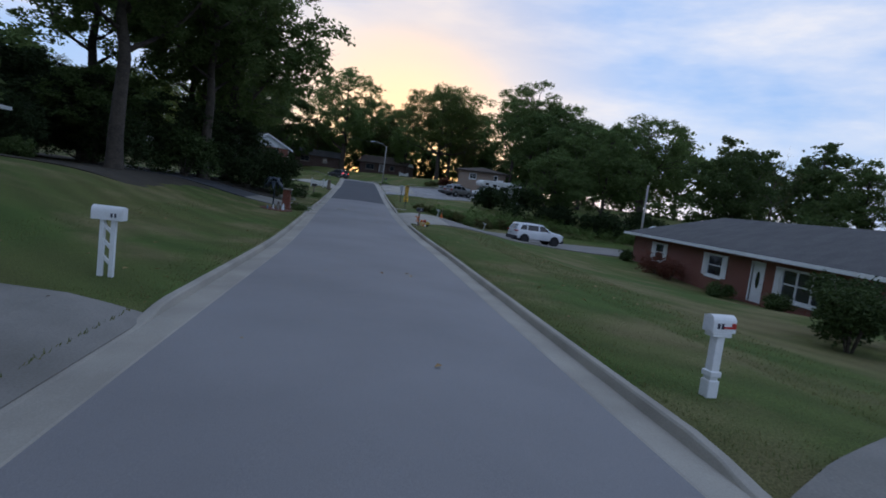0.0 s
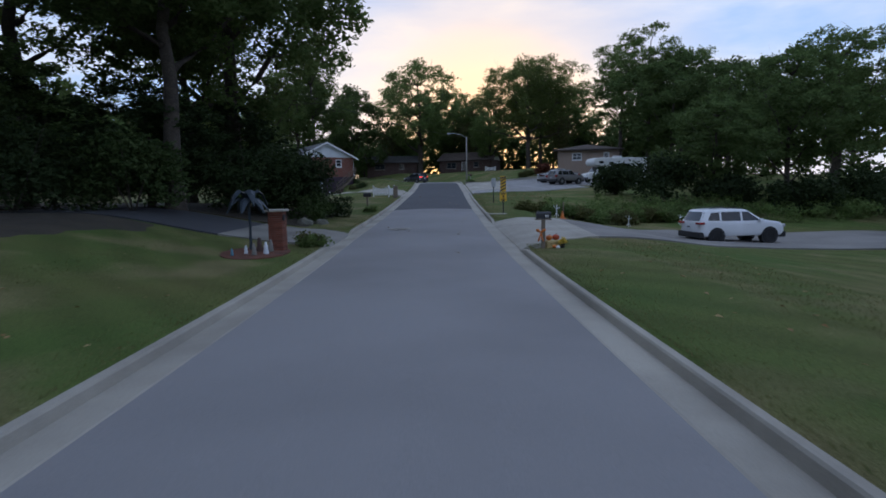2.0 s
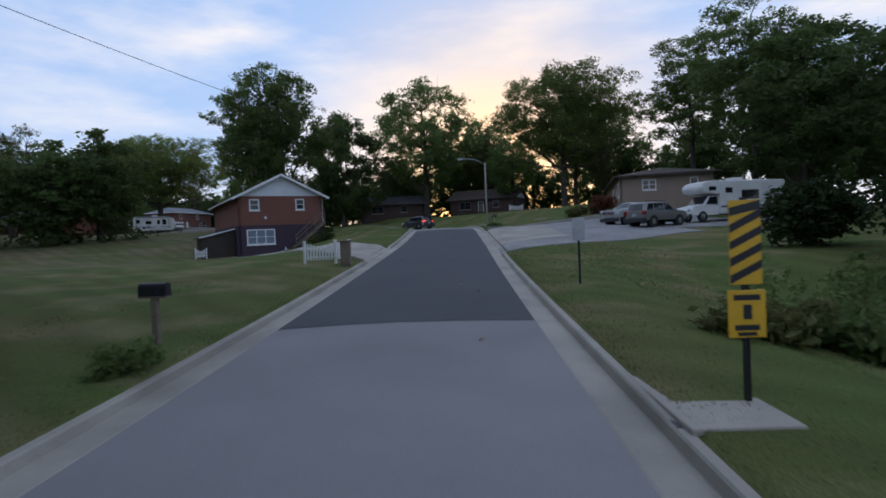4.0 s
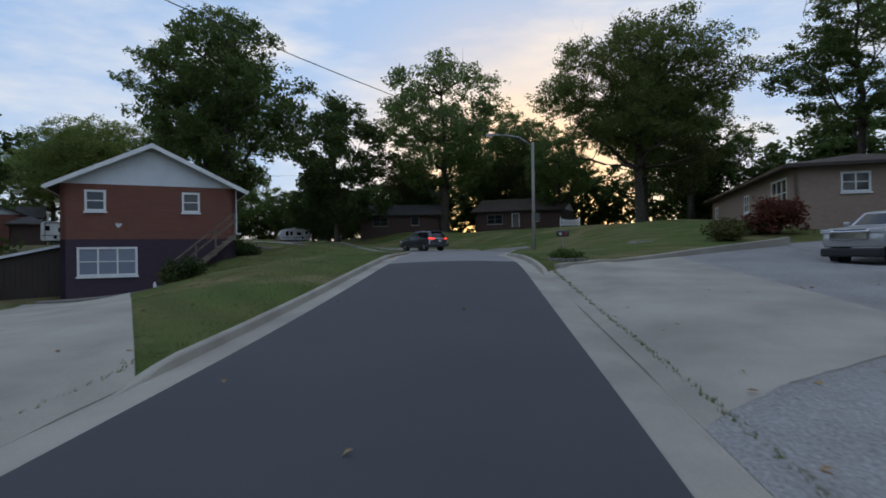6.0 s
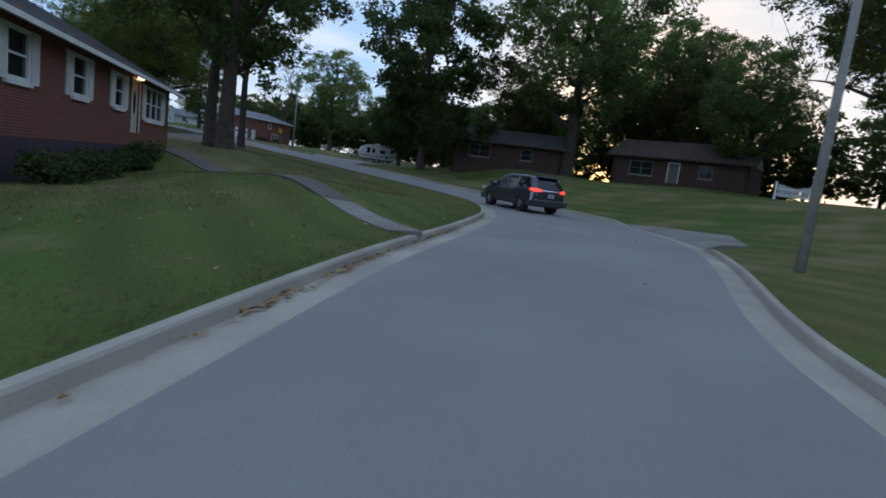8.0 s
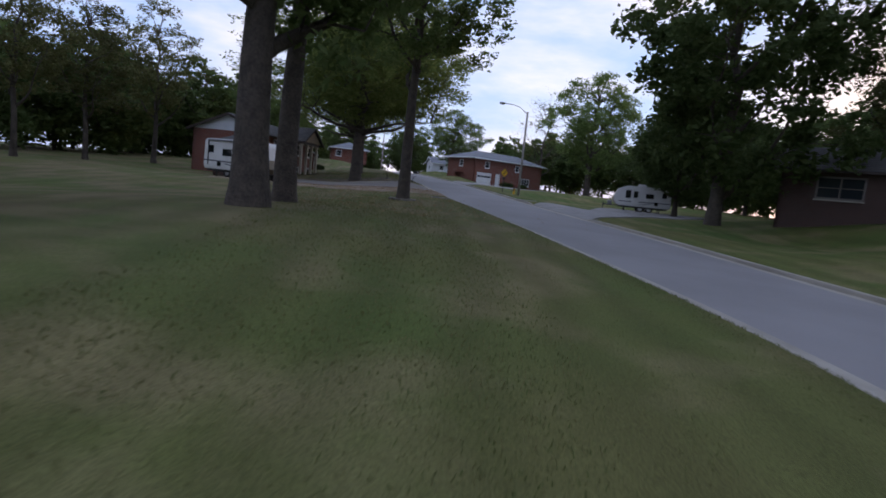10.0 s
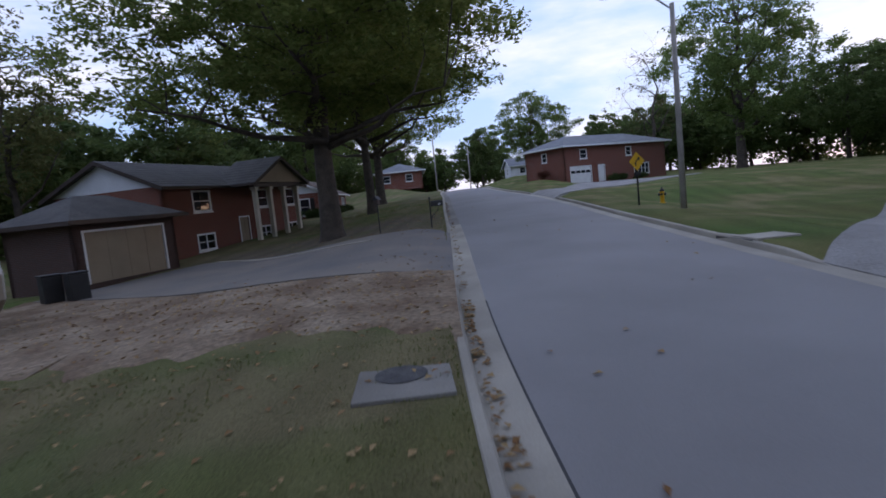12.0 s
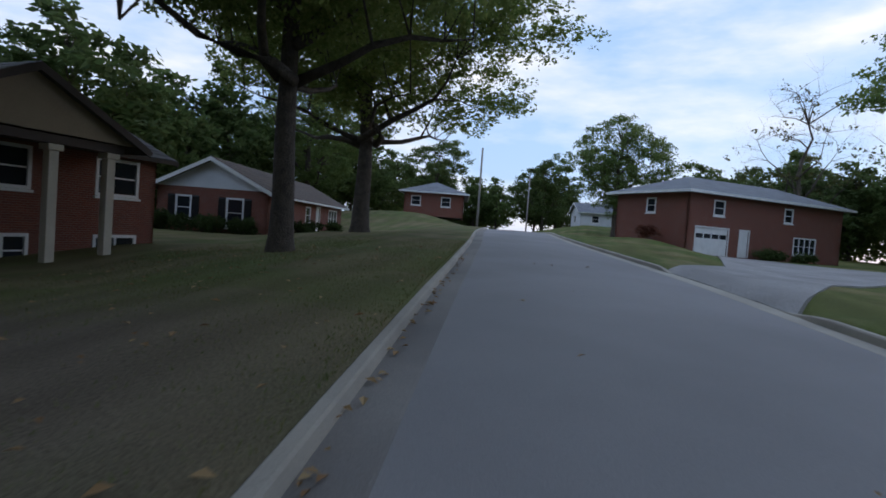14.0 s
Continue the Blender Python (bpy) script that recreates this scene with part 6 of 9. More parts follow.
def old_suv(x, y, rz):
    prof = [(-2.2, 0.45), (-2.26, 0.7), (-2.24, 1.12), (-2.0, 1.66), (-1.85, 1.72), (-0.6, 1.76), (0.35, 1.7), (0.95, 1.15), (2.05, 1.06), (2.25, 0.95), (2.28, 0.6), (2.2, 0.42), (0, 0.4)]
    wins = [[(-2.0, 1.15), (-1.35, 1.14), (-1.32, 1.6), (-1.78, 1.58)], [(-1.25, 1.14), (-0.3, 1.13), (-0.3, 1.61), (-1.22, 1.61)], [(-0.2, 1.13), (0.8, 1.13), (0.33, 1.58), (-0.2, 1.61)]]
    car, half, xr, xf, body = suv_like("suv", x, y, rz, P_PEWTER, "older pewter sport utility car with black bumpers on gravel", 4.6, 1.76, 1.84, prof, 1.05, 0.16, wins,
                                      ((-2.22, 1.15), (-2.03, 1.6)), ((0.9, 1.16), (0.4, 1.62)), (-1.35, 1.34), 0.37, M_RIM)
    for s in (-1, 1):
        bm = bbox(-2.32, -2.08, s * (half - 0.1) - 0.1, s * (half - 0.1) + 0.1, 0.86, 1.12, 0.025)
        part("tail_lamp", bm, M_TAILOFF, car)
        bm = bmesh.new()
        tube(bm, [(-1.8, s * 0.62, 1.72), (-1.7, s * 0.64, 1.8), (0.0, s * 0.64, 1.8), (0.2, s * 0.62, 1.72)], 0.018, 6)
        part("roof_rail", bm, M_TRIMBLACK, car)
    return car


def pickup(x, y, rz):
    prof = [(-2.9, 0.62), (-2.92, 1.0), (-2.9, 1.38), (-1.05, 1.4), (-1.0, 1.42), (-0.78, 1.86), (-0.5, 1.94), (0.35, 1.93), (0.62, 1.84), (1.2, 1.38), (2.5, 1.28), (2.82, 1.18), (2.9, 0.9), (2.86, 0.55), (0, 0.52)]
    wins = [[(-0.88, 1.42), (-0.05, 1.42), (-0.05, 1.82), (-0.7, 1.8)], [(0.05, 1.42), (1.02, 1.4), (0.6, 1.78), (0.05, 1.82)]]
    car, half, xr, xf, body = suv_like("pickup", x, y, rz, P_SILVER, "silver crew-cab pickup truck with chrome grille on the drive", 5.9, 1.95, 2.0, prof, 1.36, 0.22, wins,
                                      ((-0.98, 1.44), (-0.8, 1.82)), ((1.15, 1.42), (0.66, 1.82)), (-1.85, 1.8), 0.41, M_RIM, category="pickup truck")
    bm = bbox(2.78, 2.95, -0.62, 0.62, 0.86, 1.18, 0.04)
    part("chrome_grille", bm, M_CHROME, car)
    bm = bmesh.new()
    box(bm, -2.8, -1.1, -0.82, 0.82, 1.375, 1.425)
    part("bed_floor", bm, M_TRIMBLACK, car)
    for s in (-1, 1):
        bm = bbox(-2.95, -2.78, s * 0.88 - 0.08, s * 0.88 + 0.08, 0.95, 1.3, 0.02)
        part("tail_lamp", bm, M_TAILOFF, car)
        bm = bbox(-0.9, 1.1, s * 1.02 - 0.08, s * 1.02 + 0.08, 0.42, 0.5, 0.02)
        part("running_board", bm, M_TRIMBLACK, car)
    return car


M_RVWHITE = mat("off_white_panel", (0.66, 0.66, 0.64), 0.45, 0, 0.04, 0.8, 20, 0.04, (0.58, 0.57, 0.54))
M_STRIPE = mat("grey_stripe", (0.16, 0.16, 0.17), 0.5, 0, 0.05, 2, 20, 0)


def motorhome(x, y, rz):
    """Cab-over motorhome, front at +x."""
    z = gz(x, y)
    t = thing("motorhome", x, y, z, rz, "white cab-over motorhome parked on the gravel drive", "motorhome")
    bm = bbox(-4.6, 1.2, -1.2, 1.2, 0.55, 3.05, 0.1)
    part("house_body", bm, M_RVWHITE, t)
    bm = bmesh.new()
    extrude_poly(bm, [(1.1, 2.0), (2.55, 2.15), (2.75, 2.5), (2.6, 2.85), (1.9, 3.06), (1.1, 3.06)], -1.2, 1.2)
    bmesh.ops.bevel(bm, geom=bm.edges[:], offset=0.07, segments=2, affect="EDGES")
    part("overcab", bm, M_RVWHITE, t)
    bm = shell([(1.0, 0.5), (1.0, 1.95), (1.9, 1.95), (2.45, 1.3), (3.3, 1.15), (3.5, 0.9), (3.45, 0.5)], 0.98, 0.08, 1.2)
    part("cab", bm, M_RVWHITE, t)
    for s in (-1, 1):
        slab(t, "cab_window", [(1.25, s * 1.0, 1.3), (2.2, s * 0.99, 1.3), (1.85, s * 0.94, 1.85), (1.25, s * 0.94, 1.85)], M_CARGLASS)
        for x0, x1, z0, z1 in ((0.1, 0.7, 2.1, 2.5), (-2.2, -0.7, 1.6, 2.3), (-4.0, -3.2, 1.7, 2.3), (1.5, 2.1, 2.3, 2.6)):
            slab(t, "window", [(x0, s * 1.205, z0), (x1, s * 1.205, z0), (x1, s * 1.205, z1), (x0, s * 1.205, z1)], M_CARGLASS, 0.02)
        slab(t, "stripe", [(-4.5, s * 1.204, 1.0), (1.1, s * 1.204, 1.0), (1.1, s * 1.204, 1.16), (-4.5, s * 1.204, 1.16)], M_STRIPE, 0.008)
        bm = bbox(3.3, 3.52, s * 0.72 - 0.16, s * 0.72 + 0.16, 0.8, 1.0, 0.03)
        part("headlight", bm, M_HEAD, t)
        for wx in (-2.6, 2.5):
            wheel(t, wx, s * 0.9, 0.39, 0.26, M_RIM, 5)
    slab(t, "windscreen", [(2.42, 0.85, 1.33), (1.95, 0.8, 1.9), (1.95, -0.8, 1.9), (2.42, -0.85, 1.33)], M_CARGLASS)
    bm = bbox(3.35, 3.62, -0.95, 0.95, 0.45, 0.68, 0.04)
    part("bumper", bm, M_CHROME, t)
    bm = bbox(-1.5, -0.6, -0.45, 0.45, 3.05, 3.3, 0.06)
    part("roof_air_conditioner", bm, M_RVWHITE, t)
    bm = bbox(-3.2, -2.7, -0.3, 0.3, 3.05, 3.15, 0.03)
    part("roof_vent", bm, M_RVWHITE, t)
    return t


M_TAN_PANEL = mat("tan_panel", (0.36, 0.31, 0.25), 0.5, 0, 0.06, 1.0, 20, 0.04)


def travel_trailer(x, y, rz, L, H, label, name="travel_trailer", awning=True, slope=0.9, low=0.55):
    """Travel trailer, front at +x."""
    z = gz(x, y)
    t = thing(name, x, y, z, rz, label, "trailer")
    bm = bmesh.new()
    prof = [(-L / 2 + 0.1, low), (-L / 2, low + 0.3), (-L / 2 + 0.05, H - 0.2), (-L / 2 + 0.25, H), (L / 2 - slope, H), (L / 2 - 0.35 * slope, H - 0.35), (L / 2, H * 0.55), (L / 2 - 0.08, low + 0.35), (L / 2 - 0.5, low)]
    extrude_poly(bm, prof, -1.2, 1.2)
    bmesh.ops.bevel(bm, geom=bm.edges[:], offset=0.06, segments=2, affect="EDGES")
    part("body", bm, M_RVWHITE, t)
    for s in (-1, 1):
        for x0, x1, z0, z1 in ((-L * 0.42, -L * 0.34, H * 0.62, H * 0.82), (-L * 0.2, -L * 0.06, H * 0.56, H * 0.74), (L * 0.2, L * 0.29, H * 0.52, H * 0.82)):
            slab(t, "window", [(x0, s * 1.205, z0), (x1, s * 1.205, z0), (x1, s * 1.205, z1), (x0, s * 1.205, z1)], M_CARGLASS, 0.02)
        slab(t, "stripe", [(-L * 0.49, s * 1.204, H * 0.40), (L * 0.4, s * 1.204, H * 0.36), (L * 0.4, s * 1.204, H * 0.40), (-L * 0.49, s * 1.204, H * 0.44)], M_STRIPE, 0.008)
        for wx in (-0.45, 0.4):
            wheel(t, wx - L * 0.06, s * 1.02, 0.34, 0.22, M_RIM, 5)
        d = slab(t, "door", [(L * 0.05, s * 1.205, low + 0.1), (L * 0.05 + 0.7, s * 1.205, low + 0.1), (L * 0.05 + 0.7, s * 1.205, H - 0.25), (L * 0.05, s * 1.205, H - 0.25)], M_RVWHITE, 0.03)
        slab(d, "pane", [(L * 0.05 + 0.15, s * 1.24, H * 0.55), (L * 0.05 + 0.55, s * 1.24, H * 0.55), (L * 0.05 + 0.55, s * 1.24, H * 0.8), (L * 0.05 + 0.15, s * 1.24, H * 0.8)], M_CARGLASS, 0.012)
        for px in (L / 2 - 1.2, -L / 2 + 1.0):
            bm = bmesh.new()
            box(bm, px - 0.05, px + 0.05, s * 0.8 - 0.05, s * 0.8 + 0.05, 0, low)
            part("stabilizer_jack", bm, M_TRIMBLACK, t)
        slab(t, "accent_stripe", [(-L * 0.2, s * 1.206, H * 0.36), (L * 0.12, s * 1.206, low + 0.12), (L * 0.16, s * 1.206, low + 0.12), (-L * 0.13, s * 1.206, H * 0.36)], M_STRIPE, 0.008)
        slab(t, "hatch", [(-L * 0.28, s * 1.205, low + 0.25), (-L * 0.22, s * 1.205, low + 0.25), (-L * 0.22, s * 1.205, low + 0.6), (-L * 0.28, s * 1.205, low + 0.6)], M_CARGLASS, 0.012)
        bm = bmesh.new()
        box(bm, -L * 0.44, L * 0.4, s * 1.1 - 0.03, s * 1.1 + 0.03, low - 0.16, low + 0.02)
        part("frame_rail", bm, M_TRIMBLACK, t)
    bm = bmesh.new()
    extrude_poly(bm, [(L / 2 + 0.012, H * 0.55), (L / 2 - 0.06, low + 0.36), (L / 2 - 0.46, low + 0.03), (L / 2 - 0.5, low + 0.06), (L / 2 - 0.12, low + 0.4), (L / 2 - 0.03, H * 0.55)], -1.14, 1.14)
    part("nose_skirt", bm, M_TAN_PANEL, t)
    if awning:
        bm = bmesh.new()
        tube(bm, [(-L * 0.42, -1.27, H - 0.12), (L * 0.36, -1.27, H - 0.12)], 0.07, 8)
        part("rolled_awning", bm, M_STRIPE, t)
        for px in (-L * 0.42, L * 0.36):
            bm = bmesh.new()
            box(bm, px - 0.03, px + 0.03, -1.26, -1.21, low + 0.3, H - 0.15)
            part("awning_arm", bm, M_TRIMBLACK, t)
    bm = bmesh.new()
    tube(bm, [(L / 2 - 0.4, -0.7, 0.5), (L / 2 + 1.0, 0, 0.5)], 0.05, 6)
    tube(bm, [(L / 2 - 0.4, 0.7, 0.5), (L / 2 + 1.0, 0, 0.5)], 0.05, 6)
    tube(bm, [(L / 2 + 0.9, 0, 0.0), (L / 2 + 0.9, 0, 0.75)], 0.04, 6)
    part("tow_hitch", bm, M_TRIMBLACK, t)
    bm = bbox(L / 2 + 0.05, L / 2 + 0.5, -0.35, 0.35, 0.5, 0.95, 0.08)
    part("gas_bottle_cover", bm, M_STRIPE, t)
    bm = bbox(-0.4, 0.4, -0.35, 0.35, H, H + 0.25, 0.05)
    part("roof_air_conditioner", bm, M_RVWHITE, t)
    return t


# ---- drives and paths ----
draped("driveway", street_patch((-1.75, -7), (-2.15, 3.4), (-14, 4.2), (-14, -4)), 10, 20, ramp(0.065), M_CONCRETE_DARK, "pale concrete driveway apron at the street", "driveway")
draped("driveway", street_patch((5.05, -7.5), (4.72, -1.0), (8.2, 1.0), (9.5, -4.7)), 8, 12, ramp(0.065), M_CONCRETE_DARK, "concrete driveway apron beside the lawn", "driveway")
draped("driveway", quad_patch((9.5, -4.7), (8.2, 1.0), (20.0, 12.8), (22, 6)), 10, 14, 0.06, M_OLDASPHALT, "old asphalt drive down to the carport", "driveway")
draped("driveway", street_patch((3.42, 31.8), (2.95, 42.3), (6.6, 44.2), (6.4, 34.0)), 10, 16, ramp(0.065), M_CONCRETE, "broad concrete driveway apron at the street", "driveway")
draped("driveway", quad_patch((6.4, 34.0), (6.6, 44.2), (14, 48.0), (13.4, 37.6)), 10, 10, 0.06, M_OLDASPHALT, "worn asphalt drive with the parked white car", "driveway")
draped("driveway", quad_patch((13.4, 37.6), (14, 48.0), (30, 49.5), (28, 40.5)), 10, 16, 0.06, M_OLDASPHALT, "worn asphalt drive curving down to the shed", "driveway")
draped("driveway", street_patch((-3.45, 32.8), (-3.65, 37.6), (-7.6, 38.0), (-7.6, 33.1)), 8, 10, ramp(0.065), M_CONCRETE_DARK, "short concrete driveway apron before dark woods", "driveway")
# beyond the apron the darkest asphalt also carries the deep shade
draped("driveway", quad_patch((-7.6, 33.1), (-7.6, 38.0), (-18, 38.6), (-18, 33.6)), 8, 12, 0.055, M_NEWASPHALT, "asphalt drive running into the woods, darkened for the deep shade", "driveway")
# dark sheets laid over the lawn where the trees' shade falls
draped("leaf_mould", ragged(quad_patch((-14.0, 38.7), (-5.2, 38.7), (-5.3, 48.6), (-14.0, 50.0)), 0.05, 0.04), 20, 30, lambda u, v: 0.05 - 0.5 * max(0.0, u - 0.86, (v - 9.0) * 0.1), M_SHADEGROUND, "dark ground sheet under the thicket, shade put into its colour", "soil")
draped("leaf_mould", quad_patch((-30, 38.7), (-14.0, 38.7), (-14.0, 50.0), (-30, 50.0)), 16, 14, 0.05, M_SHADEGROUND, "dark ground sheet in the woods, shade put into its colour", "soil")
draped("leaf_mould", ragged(quad_patch((-28, 19.0), (-10.0, 21.0), (-9.6, 33.0), (-28, 33.4)), 0.04), 20, 30, lambda u, v: 0.05 - 0.5 * max(0.0, u - 0.88), M_SHADEGROUND, "dark ground sheet standing in for shade beneath the tall trees", "soil")
draped("driveway", street_patch((-4.75, 66.4), (-5.0, 73.4), (-18.9, 92.4), (-22.9, 90.4)), 12, 44, ramp(0.065), M_CONCRETE, "wide concrete driveway down to the brick house", "driveway")
draped("driveway", street_patch((1.95, 72.4), (1.3, 84.9), (6.0, 88.0), (6.3, 75.6)), 12, 16, ramp(0.068), M_CONCRETE, "pale concrete parking pad at the street", "driveway")
draped("driveway", street_patch((2.1, 68.2), (1.95, 72.4), (6.3, 75.6), (6.9, 72.2)), 8, 14, ramp(0.05), M_GRAVEL, "grey gravel strip beside the parking pad", "driveway")
draped("driveway", quad_patch((6.9, 72.2), (6.3, 75.6), (14.5, 80.0), (15.6, 77.6)), 8, 14, 0.05, M_GRAVEL, "grey gravel strip along the lawn", "driveway")
draped("driveway", quad_patch((6.3, 75.6), (6.0, 88.0), (11.6, 92.2), (14.5, 80.0)), 10, 12, 0.05, M_GRAVEL, "grey gravel drive behind the parking pad", "driveway")
draped("driveway", quad_patch((14.5, 80.0), (11.6, 92.2), (21, 95), (25, 83)), 10, 10, 0.06, M_GRAVEL, "grey gravel parking area with vehicles", "driveway")
draped("driveway", street_patch((0.2, 110.0), (-2.2, 118.9), (1.5, 114.2), (1.6, 110.8)), 10, 10, ramp(0.065), M_CONCRETE_DARK, "stained concrete driveway apron at the bend", "driveway")
draped("driveway", street_patch((-38.0, 146.3), (-30, 141.0), (-33, 168), (-44, 168)), 10, 48, ramp(0.065), M_GRAVEL, "pale gravel drive toward the camper", "driveway")
draped("driveway", street_patch((-52.9, 146.2), (-44.4, 140.75), (-59.0, 131.5), (-63.6, 138.4)), 12, 28, ramp(0.065), M_PATCHED, "patched old asphalt driveway with puddle stains", "driveway")
draped("bare_ground", ragged(street_patch((-44.4, 140.75), (-40.2, 137.75), (-44.5, 132.0), (-51.2, 136.2)), 0.13), 20, 60, lambda u, v: 0.05 - 0.6 * max(0.0, u - 0.84), M_DIRT, "bare dirt and leaf litter beside the driveway", "dirt")
draped("bare_ground", ragged(quad_patch((-51.2, 136.2), (-44.5, 132.0), (-54, 124.5), (-61, 131.0)), 0.1, 0.05), 20, 60, lambda u, v: 0.046 - 0.6 * max(0.0, u - 0.84, (v - 9.5) * 0.1), M_DIRT, "bare gravelly dirt around the travel trailer", "dirt")
draped("driveway_edge", quad_patch((-53.9, 142.8), (-53.7, 143.2), (-62.8, 139.1), (-63.0, 138.7)), 2, 14, 0.1, M_CONCRETE, "pale concrete edging along the driveway", "edging")
draped("driveway", street_patch((-67.4, 164.7), (-60.6, 160.6), (-64.0, 168.5), (-68.6, 169.6)), 10, 14, ramp(0.065), M_GRAVEL, "gravel drive to the garage door", "driveway")
draped("driveway", quad_patch((-68.6, 169.6), (-64.0, 168.5), (-68.0, 190), (-81.0, 186.4)), 10, 20, 0.06, M_GRAVEL, "gravel parking before the brick garage", "driveway")


M_WALKDARK = mat("dark_worn_walk", (0.125, 0.11, 0.098), 0.9, 0, 0.15, 0.6, 50, 0.3, (0.085, 0.076, 0.07), dist=0.01)


def front_walk():
    """The concrete walk of the brick house, in slabs."""
    line = smooth_line([(-6.93, 99.8, 0), (-9.3, 101.3, 0), (-12.5, 103.1, 0), (-16.0, 105.2, 0), (-19.0, 107.0, 0), (-21.3, 107.6, 0)], 0.3)[:, :2]
    root = new("front_walk")
    tagged(root, "narrow concrete front walk with one dark patched stretch", "path", kind="structure")
    d = np.gradient(line, axis=0)
    d /= np.linalg.norm(d, axis=1)[:, None]
    r = np.stack([d[:, 1], -d[:, 0]], 1)
    k, i = 0, 0
    while i < len(line) - 1:
        j = min(i + 5, len(line) - 1)
        bm = bmesh.new()
        rows = []
        for q in range(i, j + 1):
            inset = 0.012 * (d[q] if q == i else -d[q] if q == j else d[q] * 0)
            rows.append([])
            for s in (-0.45, 0, 0.45):
                p = line[q] + r[q] * s + inset
                rows[-1].append(bm.verts.new((p[0], p[1], gz(*p) + 0.055)))
        low = [[bm.verts.new((v.co.x, v.co.y, v.co.z - 0.14)) for v in row] for row in rows]
        for a in range(len(rows) - 1):
            for b in range(2):
                bm.faces.new((rows[a][b], rows[a + 1][b], rows[a + 1][b + 1], rows[a][b + 1]))
            bm.faces.new((rows[a][0], low[a][0], low[a + 1][0], rows[a + 1][0]))
            bm.faces.new((rows[a][2], rows[a + 1][2], low[a + 1][2], low[a][2]))
        for a in (0, -1):
            for b in range(2):
                bm.faces.new((rows[a][b], rows[a][b + 1], low[a][b + 1], low[a][b]))
        part("slab", bm, M_WALKDARK if k >= 2 else M_CONCRETE_DARK, root)
        k, i = k + 1, j


front_walk()

# retaining wall beside the parking pad
bm = bmesh.new()
for i in range(24):
    f0, f1 = i / 24, (i + 1) / 24
    a, b = Vector((1.46 + 10.3 * f0, 85.2 + 7.0 * f0, 0)), Vector((1.46 + 10.3 * f1, 85.2 + 7.0 * f1, 0))
    n = Vector((-7.0, 10.3, 0)).normalized() * 0.14
    za, zb = gz(a.x, a.y), gz(b.x, b.y)
    h0, h1 = 0.1 + 0.24 * f0, 0.1 + 0.24 * f1
    vs = [bm.verts.new(v) for v in (a - n + Vector((0, 0, za - 0.4)), b - n + Vector((0, 0, zb - 0.4)), b - n + Vector((0, 0, zb + h1)), a - n + Vector((0, 0, za + h0)),
                                    a + n + Vector((0, 0, za - 0.4)), b + n + Vector((0, 0, zb - 0.4)), b + n + Vector((0, 0, zb + h1)), a + n + Vector((0, 0, za + h0)))]
    for f in ((0, 1, 2, 3), (5, 4, 7, 6), (3, 2, 6, 7), (4, 0, 3, 7), (1, 5, 6, 2)):
        bm.faces.new([vs[k] for k in f])
tagged(part("retaining_wall", bm, M_CONCRETE), "low pale concrete retaining wall between pad and lawn", "wall", kind="structure")

# ---- vehicles in place ----
minivan(-7.95, 117.5, 134, 2.6)
white_suv(15.3, 42.7, 10)
pickup(13.9, 88.9, 213)
old_suv(13.5, 81.2, 33)
motorhome(19.6, 84.6, 196)
travel_trailer(-53.5, 129.2, 25, 6.2, 2.85, "white travel trailer with grey stripes on bare dirt")
travel_trailer(-39.7, 165.3, 212, 5.6, 2.6, "small rounded white camper trailer on the gravel drive", awning=False, slope=1.3)


# ---- mailboxes, signs, small things ----
def mailbox_shell(w, h, l):
    bm = bmesh.new()
    n = 8
    prof = [(-w / 2, 0), (w / 2, 0)] + [(w / 2 * math.cos(math.pi * k / n), h - w / 2 + w / 2 * math.sin(math.pi * k / n)) for k in range(n + 1)]
    a = [bm.verts.new((x, -l / 2, z)) for x, z in prof]
    b = [bm.verts.new((x, l / 2, z)) for x, z in prof]
    bm.faces.new(a)
    bm.faces.new(b[::-1])
    for i in range(len(prof)):
        j = (i + 1) % len(prof)
        bm.faces.new((a[i], b[i], b[j], a[j]))
    return bm


def mailbox(x, y, rz, material, post_fn, label, h=1.0, size=(0.2, 0.24, 0.5), bars=M_INK):
    t = thing("mailbox", x, y, gz(x, y), rz, label, "mailbox")
    post_fn(t, h)
    bm = mailbox_shell(*size)
    bmesh.ops.translate(bm, vec=(0, 0, h), verts=bm.verts)
    b = part("box", bm, material, t)
    if post_fn is iron_post:
        b.location.y = -size[2] / 2 - 0.04
    w, hh, l = size
    for s in (-1, 1):
        for k in range(2):
            bm = bmesh.new()
            box(bm, s * w / 2 - 0.003 + (0.003 if s > 0 else -0.003), s * w / 2 + 0.003 + (0.003 if s > 0 else -0.003), -l * 0.32 + k * 0.06, -l * 0.32 + k * 0.06 + 0.035, h + 0.05, h + 0.12)
            part("number_bar", bm, bars, b)
    bm = bmesh.new()
    box(bm, -w * 0.45, w * 0.45, -l / 2 - 0.012, -l / 2 - 0.002, h + 0.02, h + hh * 0.9)
    part("lid", bm, material, b)
    bm = bmesh.new()
    box(bm, w / 2 + 0.004, w / 2 + 0.012, -0.02, 0.16, h + 0.06, h + 0.085)
    box(bm, w / 2 + 0.004, w / 2 + 0.012, 0.1, 0.16, h + 0.085, h + 0.13)
    part("flag", bm, mat("red_flag", (0.5, 0.03, 0.02), 0.5), b)
    return t


